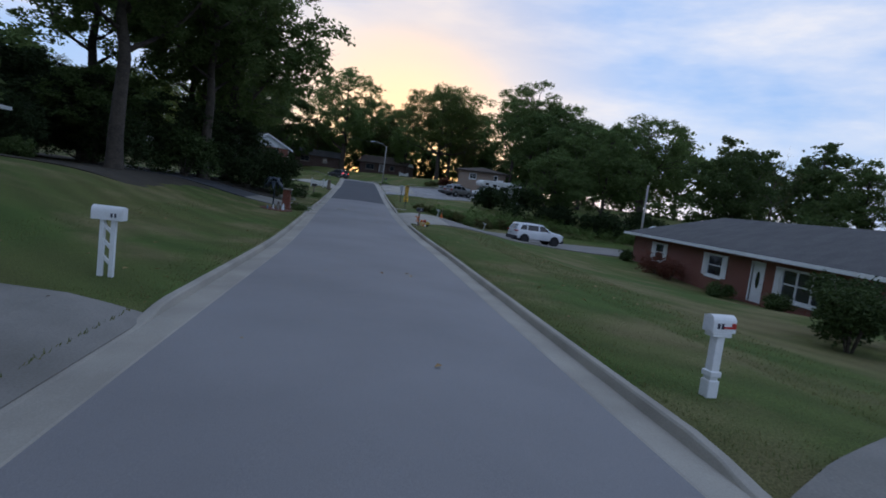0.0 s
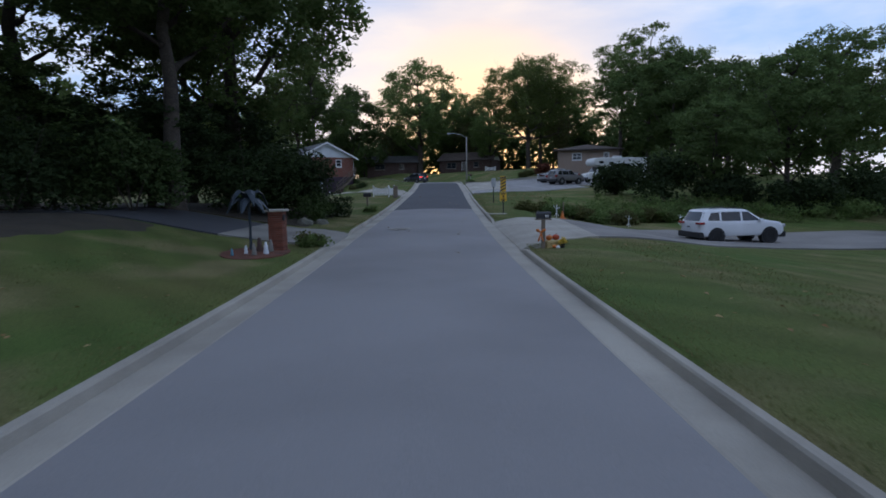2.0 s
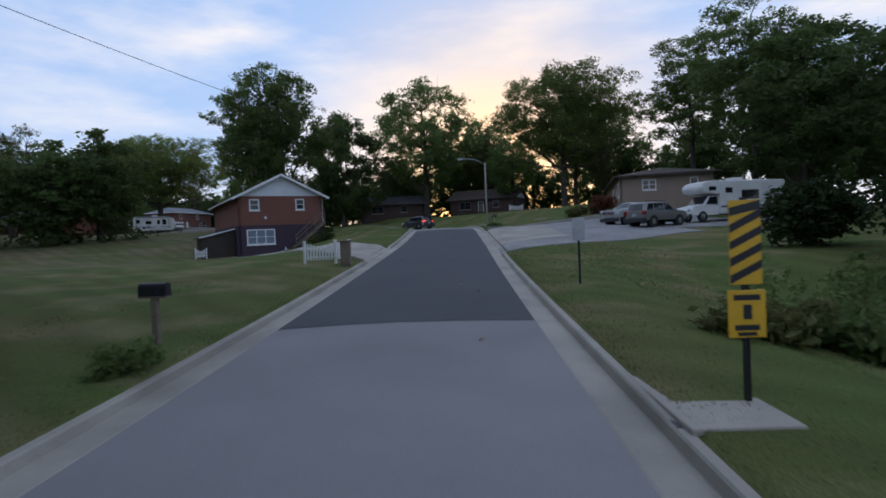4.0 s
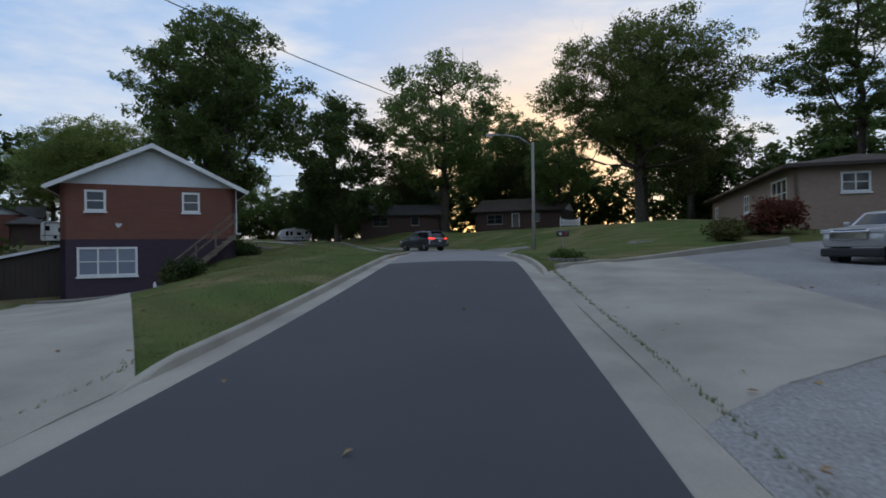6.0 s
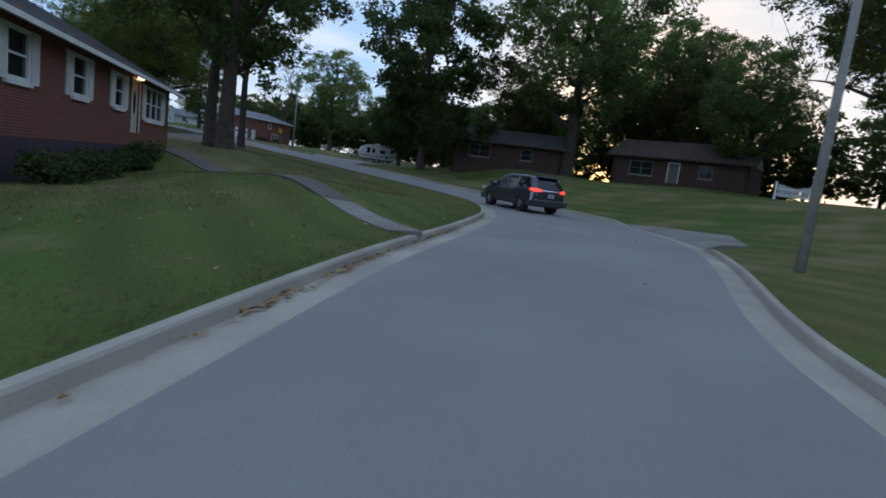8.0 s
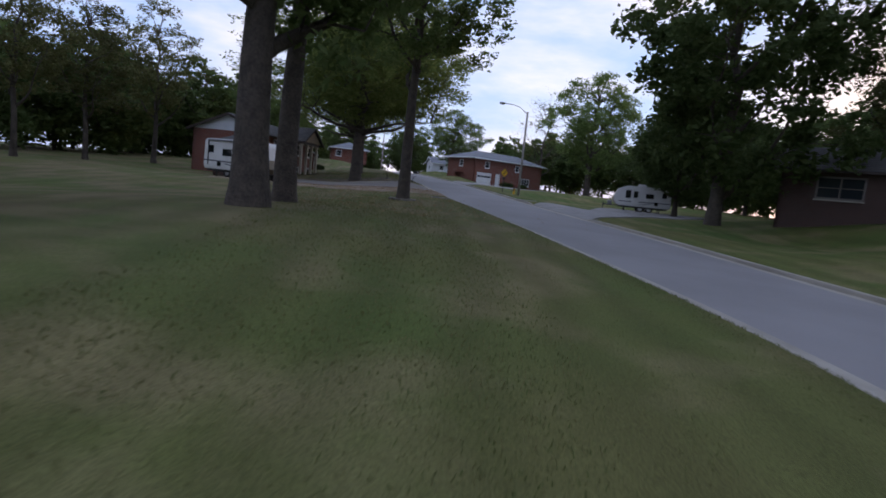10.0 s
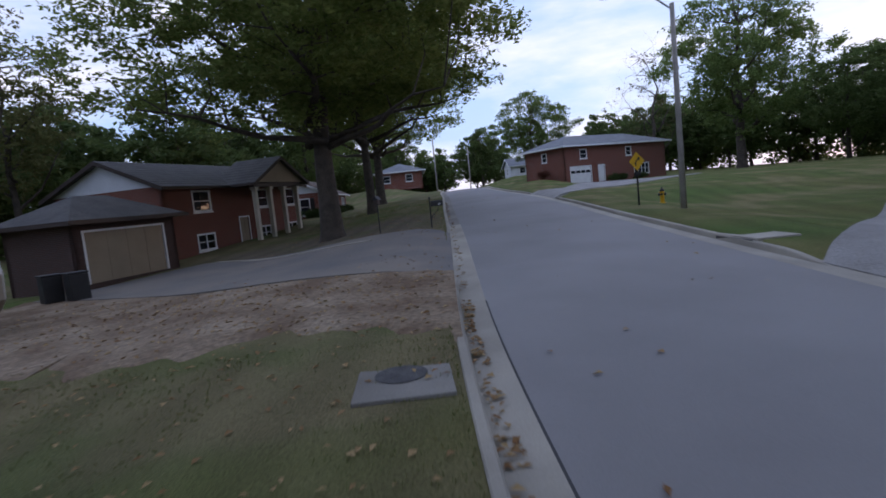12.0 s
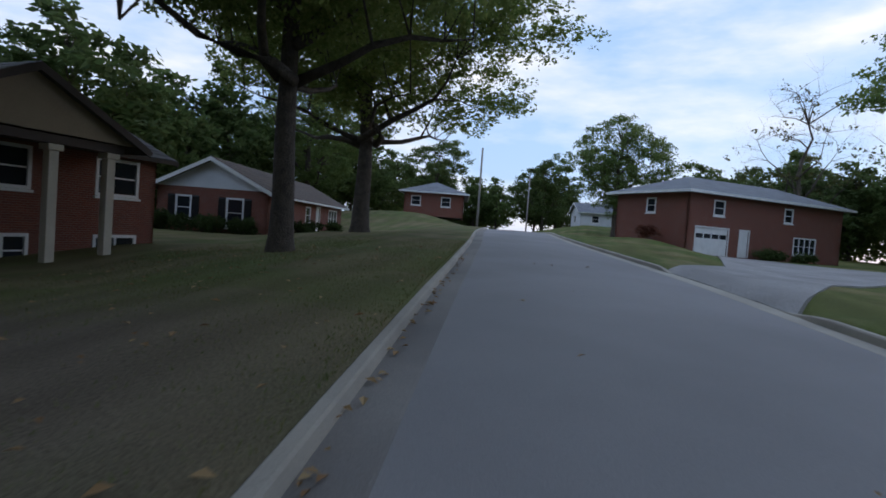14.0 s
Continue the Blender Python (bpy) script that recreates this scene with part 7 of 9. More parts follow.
def lattice_post(t, h):
    for s in (-0.09, 0.09):
        bm = bmesh.new()
        box(bm, -0.04, 0.04, s - 0.035, s + 0.035, -0.2, h)
        part("post", bm, M_WHITE, t)
    for k in range(3):
        bm = bmesh.new()
        z = 0.2 + k * 0.27
        vs = [(-0.02, -0.09, z), (0.02, -0.09, z), (0.02, -0.09, z + 0.07), (-0.02, -0.09, z + 0.07), (-0.02, 0.09, z + 0.18), (0.02, 0.09, z + 0.18), (0.02, 0.09, z + 0.25), (-0.02, 0.09, z + 0.25)]
        v = [bm.verts.new(q) for q in vs]
        for f in ((0, 1, 2, 3), (4, 7, 6, 5), (0, 4, 5, 1), (1, 5, 6, 2), (2, 6, 7, 3), (3, 7, 4, 0)):
            bm.faces.new([v[i] for i in f])
        part("slat", bm, M_WHITE, t)


def vinyl_post(t, h):
    part("post", bbox(-0.06, 0.06, -0.06, 0.06, -0.2, h, 0.01), M_WHITE, t)
    part("collar", bbox(-0.085, 0.085, -0.085, 0.085, 0.28, 0.36, 0.015), M_WHITE, t)
    part("base_collar", bbox(-0.08, 0.08, -0.08, 0.08, -0.02, 0.24, 0.015), M_WHITE, t)
    part("bracket", bbox(-0.08, 0.08, -0.14, 0.14, h - 0.06, h - 0.002, 0.01), M_WHITE, t)


def wood_post(t, h):
    part("post", bbox(-0.055, 0.055, -0.055, 0.055, -0.2, h, 0.008), M_WOOD, t)
    part("board", bbox(-0.1, 0.1, -0.25, 0.25, h - 0.035, h - 0.002, 0.008), M_WOOD, t)


def iron_post(t, h):
    bm = bmesh.new()
    tube(bm, [(0, 0, -0.2), (0, 0, h + 0.35)], 0.028, 8)
    part("post", bm, M_BLACK, t)
    bm = bmesh.new()
    tube(bm, [(0, 0, h - 0.6), (0, -0.1, h - 0.35), (0, -0.32, h - 0.2), (0, -0.36, h - 0.03)], 0.016, 6)
    tube(bm, [(0, -0.05, h - 0.45), (0, -0.14, h - 0.5), (0, -0.2, h - 0.4), (0, -0.12, h - 0.32)], 0.012, 6)
    part("scroll", bm, M_BLACK, t)
    part("ball_cap", bbox(-0.035, 0.035, -0.035, 0.035, h + 0.35, h + 0.42, 0.02), M_BLACK, t)


def pipe_post(t, h):
    bm = bmesh.new()
    tube(bm, [(0, 0, -0.2), (0, 0, h)], 0.024, 8)
    part("post", bm, M_STEEL, t)
    part("board", bbox(-0.09, 0.09, -0.22, 0.22, h - 0.03, h - 0.002, 0.006), M_BLACK, t)


mailbox(-3.35, 5.05, 90, M_WHITE, lattice_post, "white metal mailbox on a white lattice post", 1.02)
mailbox(5.57, 1.35, -82, M_WHITE, vinyl_post, "white plastic mailbox on a white post", 0.86, (0.18, 0.22, 0.34))
mailbox(3.9, 30.75, 95, M_BLACK, wood_post, "black mailbox on a brown wooden post", 0.95, (0.17, 0.22, 0.44), bars=M_WHITE)
mailbox(-5.1, 50.0, 90, M_BLACK, wood_post, "black mailbox on a dark wooden post by the drive", 0.95)
mailbox(2.05, 89.3, -92, M_BLACK, pipe_post, "black mailbox on a thin pipe post above a shrub bed", 0.82, (0.18, 0.22, 0.48), bars=M_WHITE)
mailbox(-53.9, 146.25, 145, M_BLACK, iron_post, "black mailbox on an ornate iron post", 0.95, (0.2, 0.25, 0.52), bars=M_WHITE)


def sign_post(t, h, material=None):
    bm = bmesh.new()
    box(bm, -0.03, 0.03, -0.015, 0.015, -0.3, h)
    box(bm, -0.03, -0.02, -0.035, 0.015, -0.3, h)
    box(bm, 0.02, 0.03, -0.035, 0.015, -0.3, h)
    part("post", bm, material or M_BLACK, t)


def object_marker(x, y, rz):
    """Striped hazard marker over a small yellow sign."""
    t = thing("road_sign", x, y, gz(x, y), rz, "yellow and black striped hazard marker above a yellow sign", "road sign")
    sign_post(t, 2.25)
    p = part("panel", bbox(-0.17, 0.17, -0.045, -0.03, 1.3, 2.22, 0.006), M_YELLOW, t)
    for k in range(5):
        bm = bmesh.new()
        z = 1.31 + k * 0.185
        v = [bm.verts.new(q) for q in ((-0.165, -0.05, z), (0.165, -0.05, min(z + 0.17, 2.12)), (0.165, -0.05, min(z + 0.26, 2.215)), (-0.165, -0.05, z + 0.09))]
        bm.faces.new(v)
        g = bmesh.ops.extrude_face_region(bm, geom=bm.faces[:])
        bmesh.ops.translate(bm, vec=(0, 0.004, 0), verts=[q for q in g["geom"] if isinstance(q, bmesh.types.BMVert)])
        part("stripe", bm, M_BLACK, p)
    q = part("lower_sign", bbox(-0.2, 0.2, -0.045, -0.03, 0.72, 1.24, 0.006), M_YELLOW, t)
    for z0, z1, x0, x1 in ((1.13, 1.19, -0.14, 0.14), (0.92, 1.08, -0.04, 0.05), (0.8, 0.86, -0.13, 0.13), (0.74, 0.78, -0.1, 0.1)):
        bm = bmesh.new()
        box(bm, x0, x1, -0.05, -0.046, z0, z1)
        part("bar", bm, M_BLACK, q)
    return t


def curve_sign(x, y, rz):
    """Yellow diamond with a bent black arrow."""
    t = thing("road_sign", x, y, gz(x, y), rz, "yellow diamond road sign with a black curve arrow", "road sign")
    sign_post(t, 2.3)
    bm = bbox(-0.3, 0.3, -0.008, 0.008, -0.3, 0.3, 0.006)
    bmesh.ops.transform(bm, matrix=Matrix.Translation((0, -0.045, 2.0)) @ Matrix.Rotation(radians(45), 4, "Y"), verts=bm.verts)
    p = part("diamond", bm, M_YELLOW, t)
    bm = bmesh.new()
    tube(bm, [(-0.07, -0.058, 1.8), (-0.085, -0.058, 1.93), (-0.02, -0.058, 2.04), (0.07, -0.058, 2.1)], 0.034, 4)
    v = [bm.verts.new(q) for q in ((0.02, -0.062, 2.17), (0.17, -0.062, 2.17), (0.12, -0.062, 2.0))]
    bm.faces.new(v)
    part("arrow", bm, M_BLACK, p)
    q = part("speed_plate", bbox(-0.19, 0.19, -0.05, -0.03, 1.34, 1.5, 0.01), M_BLACK, t)
    return t


object_marker(3.7, 46.65, 0)
t = thing("road_sign", 3.6, 56.3, gz(3.6, 56.3), 0, "small grey sign seen from behind on a post", "road sign")
sign_post(t, 1.9)
part("panel", bbox(-0.17, 0.17, -0.045, -0.03, 1.25, 1.9, 0.006), M_STEEL, t)
curve_sign(-49.4, 154.6, 76)


def hydrant(x, y, body, cap, label):
    t = thing("fire_hydrant", x, y, gz(x, y), 30, label, "fire hydrant")
    bm = bmesh.new()
    tube(bm, [(0, 0, -0.1), (0, 0, 0.03), (0, 0, 0.04), (0, 0, 0.5), (0, 0, 0.52), (0, 0, 0.56)], [0.15, 0.15, 0.1, 0.1, 0.13, 0.13], 14)
    part("barrel", bm, body, t, smooth=False)
    bm = bmesh.new()
    tube(bm, [(0, 0, 0.56), (0, 0, 0.64), (0, 0, 0.7), (0, 0, 0.76)], [0.12, 0.1, 0.05, 0.03], 14)
    part("bonnet", bm, cap, t)
    for d in ((1, 0), (-1, 0), (0, -1)):
        bm = bmesh.new()
        tube(bm, [(d[0] * 0.08, d[1] * 0.08, 0.42), (d[0] * 0.19, d[1] * 0.19, 0.42)], [0.06, 0.055], 10)
        part("outlet_cap", bm, cap, t)
    return t


hydrant(-50.0, 157.2, M_YELLOW, M_BLACK, "yellow fire hydrant with dark cap on the grass")

# utility pole by the shed, and far ones
for x, y, h in ((27.5, 47.5, 7.0), (-102, 178, 8.0), (-118, 196, 8.0)):
    t = thing("utility_pole", x, y, gz(x, y), 0, "slim weathered wooden utility pole", "utility pole")
    bm = bmesh.new()
    tube(bm, [(0, 0, -0.5), (0, 0, h)], [0.13, 0.09], 10)
    part("pole", bm, M_POLE, t, smooth=True)

# overhead wire
road_strip("tar_seam", [(-HALF - 0.016, -0.0165), (-HALF + 0.016, -0.0145)], M_TRIMBLACK, "dark open seam between asphalt and gutter", road_index(-24, "x"), road_index(-40.5, "x"), category="seam")
t = new("overhead_wire")
bm = bmesh.new()
a, b = Vector((-22, 62, 13.5)), Vector((1.6, 104.5, gz(1.6, 104.5) + 7.1))
tube(bm, [a.lerp(b, k / 20) - Vector((0, 0, 1.2 * math.sin(math.pi * k / 20))) for k in range(21)], 0.018, 5)
part("wire", bm, M_BLACK, t)
tagged(t, "thin black overhead wire running to the lamp pole", "wire")

# storm drains
def storm_drain(x, y, rz):
    t = thing("storm_drain", x, y, gz(x, y), rz, "concrete storm drain inlet set in the kerb", "storm drain")
    part("top_slab", bbox(-1.0, 1.0, -0.1, 1.0, -0.1, 0.015, 0.02), M_CONCRETE, t)
    bm = bmesh.new()
    box(bm, -0.8, 0.8, -0.16, -0.105, -0.2, -0.035)
    part("inlet", bm, M_BLACK, t)
    return t


M_IRON = mat("worn_cast_iron", (0.1, 0.098, 0.1), 0.7, 0.3, 0.25, 4, 40, 0.4)


def manhole(x, y, z, r, material, label, collar=True):
    t = thing("manhole_cover", x, y, z, 0, label, "manhole cover")
    i = nearest(x, y)
    rise = (ROAD[i + 3, 2] - ROAD[i - 3, 2]) / float(np.linalg.norm(ROAD[i + 3, :2] - ROAD[i - 3, :2])) if collar else 0.0
    t.matrix_basis = pose(x, y, z, math.degrees(math.atan(rise)), 0, 0)
    bm = bmesh.new()
    tube(bm, [(0, 0, -0.1), (0, 0, 0.012)], r, 28)
    part("cover", bm, material, t)
    if not collar:
        return t
    bm = bmesh.new()
    n = 28
    for k in range(n):
        a0, a1 = 2 * math.pi * k / n, 2 * math.pi * (k + 1) / n
        vs = [bm.verts.new((q * math.cos(a), q * math.sin(a), zz)) for a in (a0, a1) for q, zz in ((r + 0.01, 0.016), (r + 0.14, 0.012))]
        bm.faces.new((vs[0], vs[1], vs[3], vs[2]))
    part("collar", bm, M_CONCRETE if material is not M_FADED else M_NEWASPHALT, t)
    return t


storm_drain(2.85, 46.8, -88)
i = nearest(-41.0, 147.9)
storm_drain(*(ROAD[i, :2] + ROAD_RIGHT[i] * (KERB_RIGHT[i] + 0.02)), -31)
manhole(-1.6, 38.9, ROAD[road_index(39.0), 2] + 0.038, 0.38, M_OLDASPHALT, "round manhole cover in a pale ring on the street")
manhole(-2.8, 68.2, ROAD[road_index(68.2), 2] + 0.045, 0.36, M_FADED, "round manhole cover under faded asphalt")
t = thing("inlet_slab", -39.25, 136.4, gz(-39.25, 136.4), -30, "square concrete slab with an iron cover beside the kerb", "storm drain")
part("slab", bbox(-0.8, 0.8, -0.55, 0.62, -0.12, 0.03, 0.015), M_CONCRETE_DARK, t)
manhole(-39.25, 136.4, gz(-39.25, 136.4) + 0.03, 0.33, M_IRON, "dark iron manhole cover in a concrete inlet slab", False)


def picket_fence(x, y, rz, w, label):
    t = thing("picket_fence", x, y, gz(x, y), rz, label, "fence")
    for s in (0, w):
        part("post", bbox(s - 0.05, s + 0.05, -0.05, 0.05, -0.2, 1.05, 0.012), M_WHITE, t)
        part("post_cap", bbox(s - 0.065, s + 0.065, -0.065, 0.065, 1.052, 1.09, 0.012), M_WHITE, t)
    for z in (0.3, 0.65):
        part("rail", bbox(0.05, w - 0.05, -0.02, 0.02, z, z + 0.07, 0.008), M_WHITE, t)
    n = int(w / 0.16)
    for k in range(n):
        cx = 0.1 + (w - 0.2) * (k + 0.5) / n
        bm = bmesh.new()
        top = 0.8 + 0.16 * abs(2 * k / (n - 1) - 1)
        extrude_poly(bm, [(cx - 0.04, 0.2), (cx + 0.04, 0.2), (cx + 0.04, top - 0.04), (cx, top), (cx - 0.04, top - 0.04)], -0.045, -0.023)
        part("picket", bm, M_WHITE, t)
    return t


picket_fence(-7.2, 65.0, -8, 1.5, "white picket fence panel with dipped top on the lawn")
picket_fence(-5.75, 64.9, 75, 1.3, "white picket fence panel beside the drive")
picket_fence(-26.6, 91.6, 12, 1.0, "short white picket fence panel near the lean-to")
t = thing("post_box", -4.95, 63.6, gz(-4.95, 63.6), 5, "weathered grey wooden box post by the street", "post")
part("post", bbox(-0.2, 0.2, -0.2, 0.2, -0.2, 1.05, 0.02), M_WOOD, t)
part("cap", bbox(-0.24, 0.24, -0.24, 0.24, 1.052, 1.12, 0.02), M_WOOD, t)
part("trim_band", bbox(-0.215, 0.215, -0.215, 0.215, 0.05, 0.18, 0.01), M_WOOD, t)


# ---- the garden bed with its brick pillar ----
M_MULCH = mat("red_mulch", (0.16, 0.06, 0.035), 0.95, 0, 0.35, 3, 30, 0.9, (0.09, 0.035, 0.022), dist=0.05)


def bed_shape(u, v):
    a, r = 2 * math.pi * u, v
    return -4.95 + (0.95 * math.cos(a)) * r, 29.9 + (1.45 * math.sin(a)) * r


draped("garden_bed", bed_shape, 24, 4, lambda u, v: 0.12 - 0.06 * v, M_MULCH, "oval bed of red-brown mulch near the kerb", "garden bed")
t = thing("mailbox_pillar", -4.5, 30.6, gz(-4.5, 30.6), 0, "brick mailbox pillar with a pale stone cap", "mailbox")
me_brick = bpy.data.meshes.new("brick")
_b = bbox(-0.095, 0.095, -0.045, 0.045, -0.029, 0.029, 0.005, 1)
_b.to_mesh(me_brick)
_b.free()
me_brick.materials.append(mat("pillar_brick", (0.22, 0.075, 0.045), 0.9, 0, 0.12, 8, 60, 0.3, per_object=0.25))
bm = bmesh.new()
box(bm, -0.2, 0.2, -0.2, 0.2, -0.2, 1.28)
core = part("core", bm, M_CONCRETE_DARK, t)
for row in range(19):
    z = 0.03 + row * 0.0675
    for side in range(4):
        for k in range(2):
            ob = new("brick", me_brick)
            ob.parent = core
            off = -0.105 + k * 0.21 + (0.03 if row % 2 else -0.03)
            ob.matrix_basis = Matrix.Rotation(side * math.pi / 2, 4, "Z") @ Matrix.Translation((off * 0.9, -0.185, z))
part("cap", bbox(-0.3, 0.3, -0.3, 0.3, 1.282, 1.36, 0.02), M_CONCRETE, t)
bm = bmesh.new()
tube(bm, [(0.2, -0.1, 1.1), (0.27, -0.1, 1.1)], 0.1, 14)
part("mailbox_door", bm, M_BLACK, t)

# dark metal palm ornament
M_BLUEMETAL = mat("dark_blue_metal", (0.03, 0.045, 0.06), 0.5, 0.3, 0.1, 4, 30, 0.05)
t = thing("palm_ornament", -5.25, 30.2, gz(-5.25, 30.2), 0, "dark blue metal palm tree ornament in the bed", "garden ornament")
bm = bmesh.new()
tube(bm, [(0, 0, -0.2), (0.03, 0, 0.8), (0.0, 0, 1.7)], [0.05, 0.04, 0.04], 8)
part("stem", bm, M_BLUEMETAL, t)
for k in range(11):
    a = k * 2 * math.pi / 11 + 0.2
    up = 0.45 if k % 2 else 0.15
    pts = [Vector((math.cos(a) * q, math.sin(a) * q, 1.68 + up * math.sin(q * 3.6) - 1.25 * q * q)) for q in (0, 0.16, 0.32, 0.48, 0.64)]
    bm = bmesh.new()
    sd = Vector((-math.sin(a), math.cos(a), 0))
    prev = None
    for p, w in zip(pts, (0.04, 0.11, 0.14, 0.1, 0.01)):
        row = [bm.verts.new(p - sd * w - Vector((0, 0, 0.06))), bm.verts.new(p), bm.verts.new(p + sd * w - Vector((0, 0, 0.06)))]
        if prev:
            for i in range(2):
                bm.faces.new((prev[i], prev[i + 1], row[i + 1], row[i]))
        prev = row
    g = bmesh.ops.extrude_face_region(bm, geom=bm.faces[:])
    bmesh.ops.translate(bm, vec=(0, 0, -0.012), verts=[q for q in g["geom"] if isinstance(q, bmesh.types.BMVert)])
    part("frond", bm, M_BLUEMETAL, t)


def ornament(x, y, z0, h, material, label, name="garden_ornament", category="garden ornament"):
    """A small plain figure-like ornament as one mesh."""
    bm = bmesh.new()
    tube(bm, [(0, 0, -0.03), (0, 0, h * 0.1), (0, 0, h * 0.45), (0, 0, h * 0.7), (0, 0, h * 0.74), (0, 0, h * 0.88), (0, 0, h)], [h * 0.22, h * 0.24, h * 0.16, h * 0.18, h * 0.08, h * 0.13, h * 0.02], 12)
    ob = part(name, bm, material, smooth=True)
    ob.location = (x, y, z0)
    return tagged(ob, label, category)


M_GLAZE = mat("blue_glaze", (0.1, 0.25, 0.35), 0.3)
for x, y, h, m, what in ((-4.75, 29.2, 0.34, M_CONCRETE_DARK, "small grey stone garden ornament on red mulch"), (-5.3, 28.95, 0.2, M_GLAZE, "small blue glazed garden ornament on red mulch"),
                         (-4.5, 29.5, 0.36, M_SIDING, "small pale garden ornament on red mulch"), (-5.05, 29.35, 0.26, M_SIDING, "small weathered pale ornament in the mulch bed"),
                         (-4.85, 29.9, 0.45, M_BRICK_DARK, "brown clay garden ornament before the brick pillar"), (-4.55, 30.05, 0.38, M_CONCRETE_DARK, "grey stone ornament at the pillar's foot")):
    ornament(x, y, gz(x, y) + 0.09, h, m, what)


# boulders
def boulder(x, y, r, seed):
    bm = bmesh.new()
    bmesh.ops.create_icosphere(bm, subdivisions=3, radius=r)
    for v in bm.verts:
        v.co *= 1 + 0.35 * noise.noise(v.co * 1.6 / r + Vector((seed, 0, 0)))
        v.co.z *= 0.65
    ob = part("boulder", bm, mat("mossy_stone", (0.15, 0.14, 0.115), 0.9, 0, 0.2, 3, 20, 0.6, (0.085, 0.085, 0.06)), smooth=True)
    ob.location = (x, y, gz(x, y) + r * 0.25)
    tagged(ob, "rounded grey boulder at the drive's edge", "rock")


boulder(-6.3, 39.6, 0.38, 1)
boulder(-5.7, 40.4, 0.32, 5)


# autumn display by the black mailbox
def pumpkin(x, y, r, material, lift, label):
    bm = bmesh.new()
    bmesh.ops.create_uvsphere(bm, u_segments=24, v_segments=10, radius=r)
    for v in bm.verts:
        a = math.atan2(v.co.y, v.co.x)
        v.co.x *= 1 - 0.06 * (0.5 + 0.5 * math.cos(a * 8))
        v.co.y *= 1 - 0.06 * (0.5 + 0.5 * math.cos(a * 8))
        v.co.z *= 0.78
    t = thing("pumpkin", x, y, gz(x, y) + lift + r * 0.74, 0, label, "pumpkin", "autumn display")
    part("fruit", bm, material, t, smooth=True)
    bm = bmesh.new()
    tube(bm, [(0, 0, r * 0.65), (0.01, 0, r * 0.72), (0.02, 0, r * 1.0)], [r * 0.2, r * 0.15, r * 0.1], 6)
    part("stalk", bm, M_WOOD, t)


M_PUMPKIN = mat("pumpkin_skin", (0.62, 0.16, 0.02), 0.5, 0, 0.1, 6, 30, 0.1)
M_STRAW = mat("straw", (0.48, 0.36, 0.16), 0.9, 0, 0.25, 6, 50, 0.8, (0.35, 0.25, 0.1), dist=0.03)
hb = part("straw_bale", bbox(-0.3, 0.3, -0.17, 0.17, -0.02, 0.24, 0.04), M_STRAW)
hb.matrix_basis = pose(4.22, 31.0, gz(4.22, 31.0), 0, 0, 24)
tagged(hb, "small straw bale beside the mailbox post", "straw bale")
M_RUST = mat("rusty_red_bloom", (0.5, 0.07, 0.02), 0.6, 0, 0.2, 9, 40, 0.4)
for x, y, r, lift, m, what in ((4.12, 31.0, 0.11, 0.24, M_PUMPKIN, "round orange pumpkin on the straw bale"), (4.34, 31.08, 0.12, 0.24, M_RUST, "dark orange pumpkin on the straw bale"),
                               (4.27, 30.8, 0.08, 0.0, M_PUMPKIN, "small orange pumpkin on the grass by the straw"), (4.36, 30.72, 0.07, 0.0, M_WHITE, "small white gourd on the grass by the straw")):
    pumpkin(x, y, r, m, lift, what)
t = thing("flower_pot", 4.5, 30.82, gz(4.5, 30.82), 0, "pot of yellow autumn flowers beside the straw", "plant")
bm = bmesh.new()
tube(bm, [(0, 0, -0.02), (0, 0, 0.15)], [0.07, 0.1], 14)
part("pot", bm, M_TRIMBLACK, t)
v, f = leaf_cloud(random.Random(3), [(0, 0, 0.22, 0.14), (0.05, 0.04, 0.26, 0.1)], 420, 0.026, 1.0, 0.8)
me = bpy.data.meshes.new("blossom")
me.from_pydata(v, [], f)
me.materials.append(leaf_mat("yellow_petals", (0.62, 0.42, 0.05), (0.7, 0.55, 0.12)))
ob = new("blossom", me)
ob.parent = t
t = thing("ribbon_bow", 3.82, 30.68, gz(3.9, 30.75) + 0.52, 95, "orange ribbon bow tied to the mailbox post", "ribbon")
for s, name in ((-1, "loop"), (1, "loop"), (-0.35, "tail"), (0.35, "tail")):
    bm = bmesh.new()
    end = (0, s * 0.15, 0.09) if name == "loop" else (0, s * 0.25, -0.26)
    tube(bm, [(0, 0, 0), (0.03, end[1] * 0.7, end[2] * 0.9), end], [0.02, 0.055 if name == "loop" else 0.03, 0.02], 8)
    part(name, bm, M_PUMPKIN, t, smooth=True)

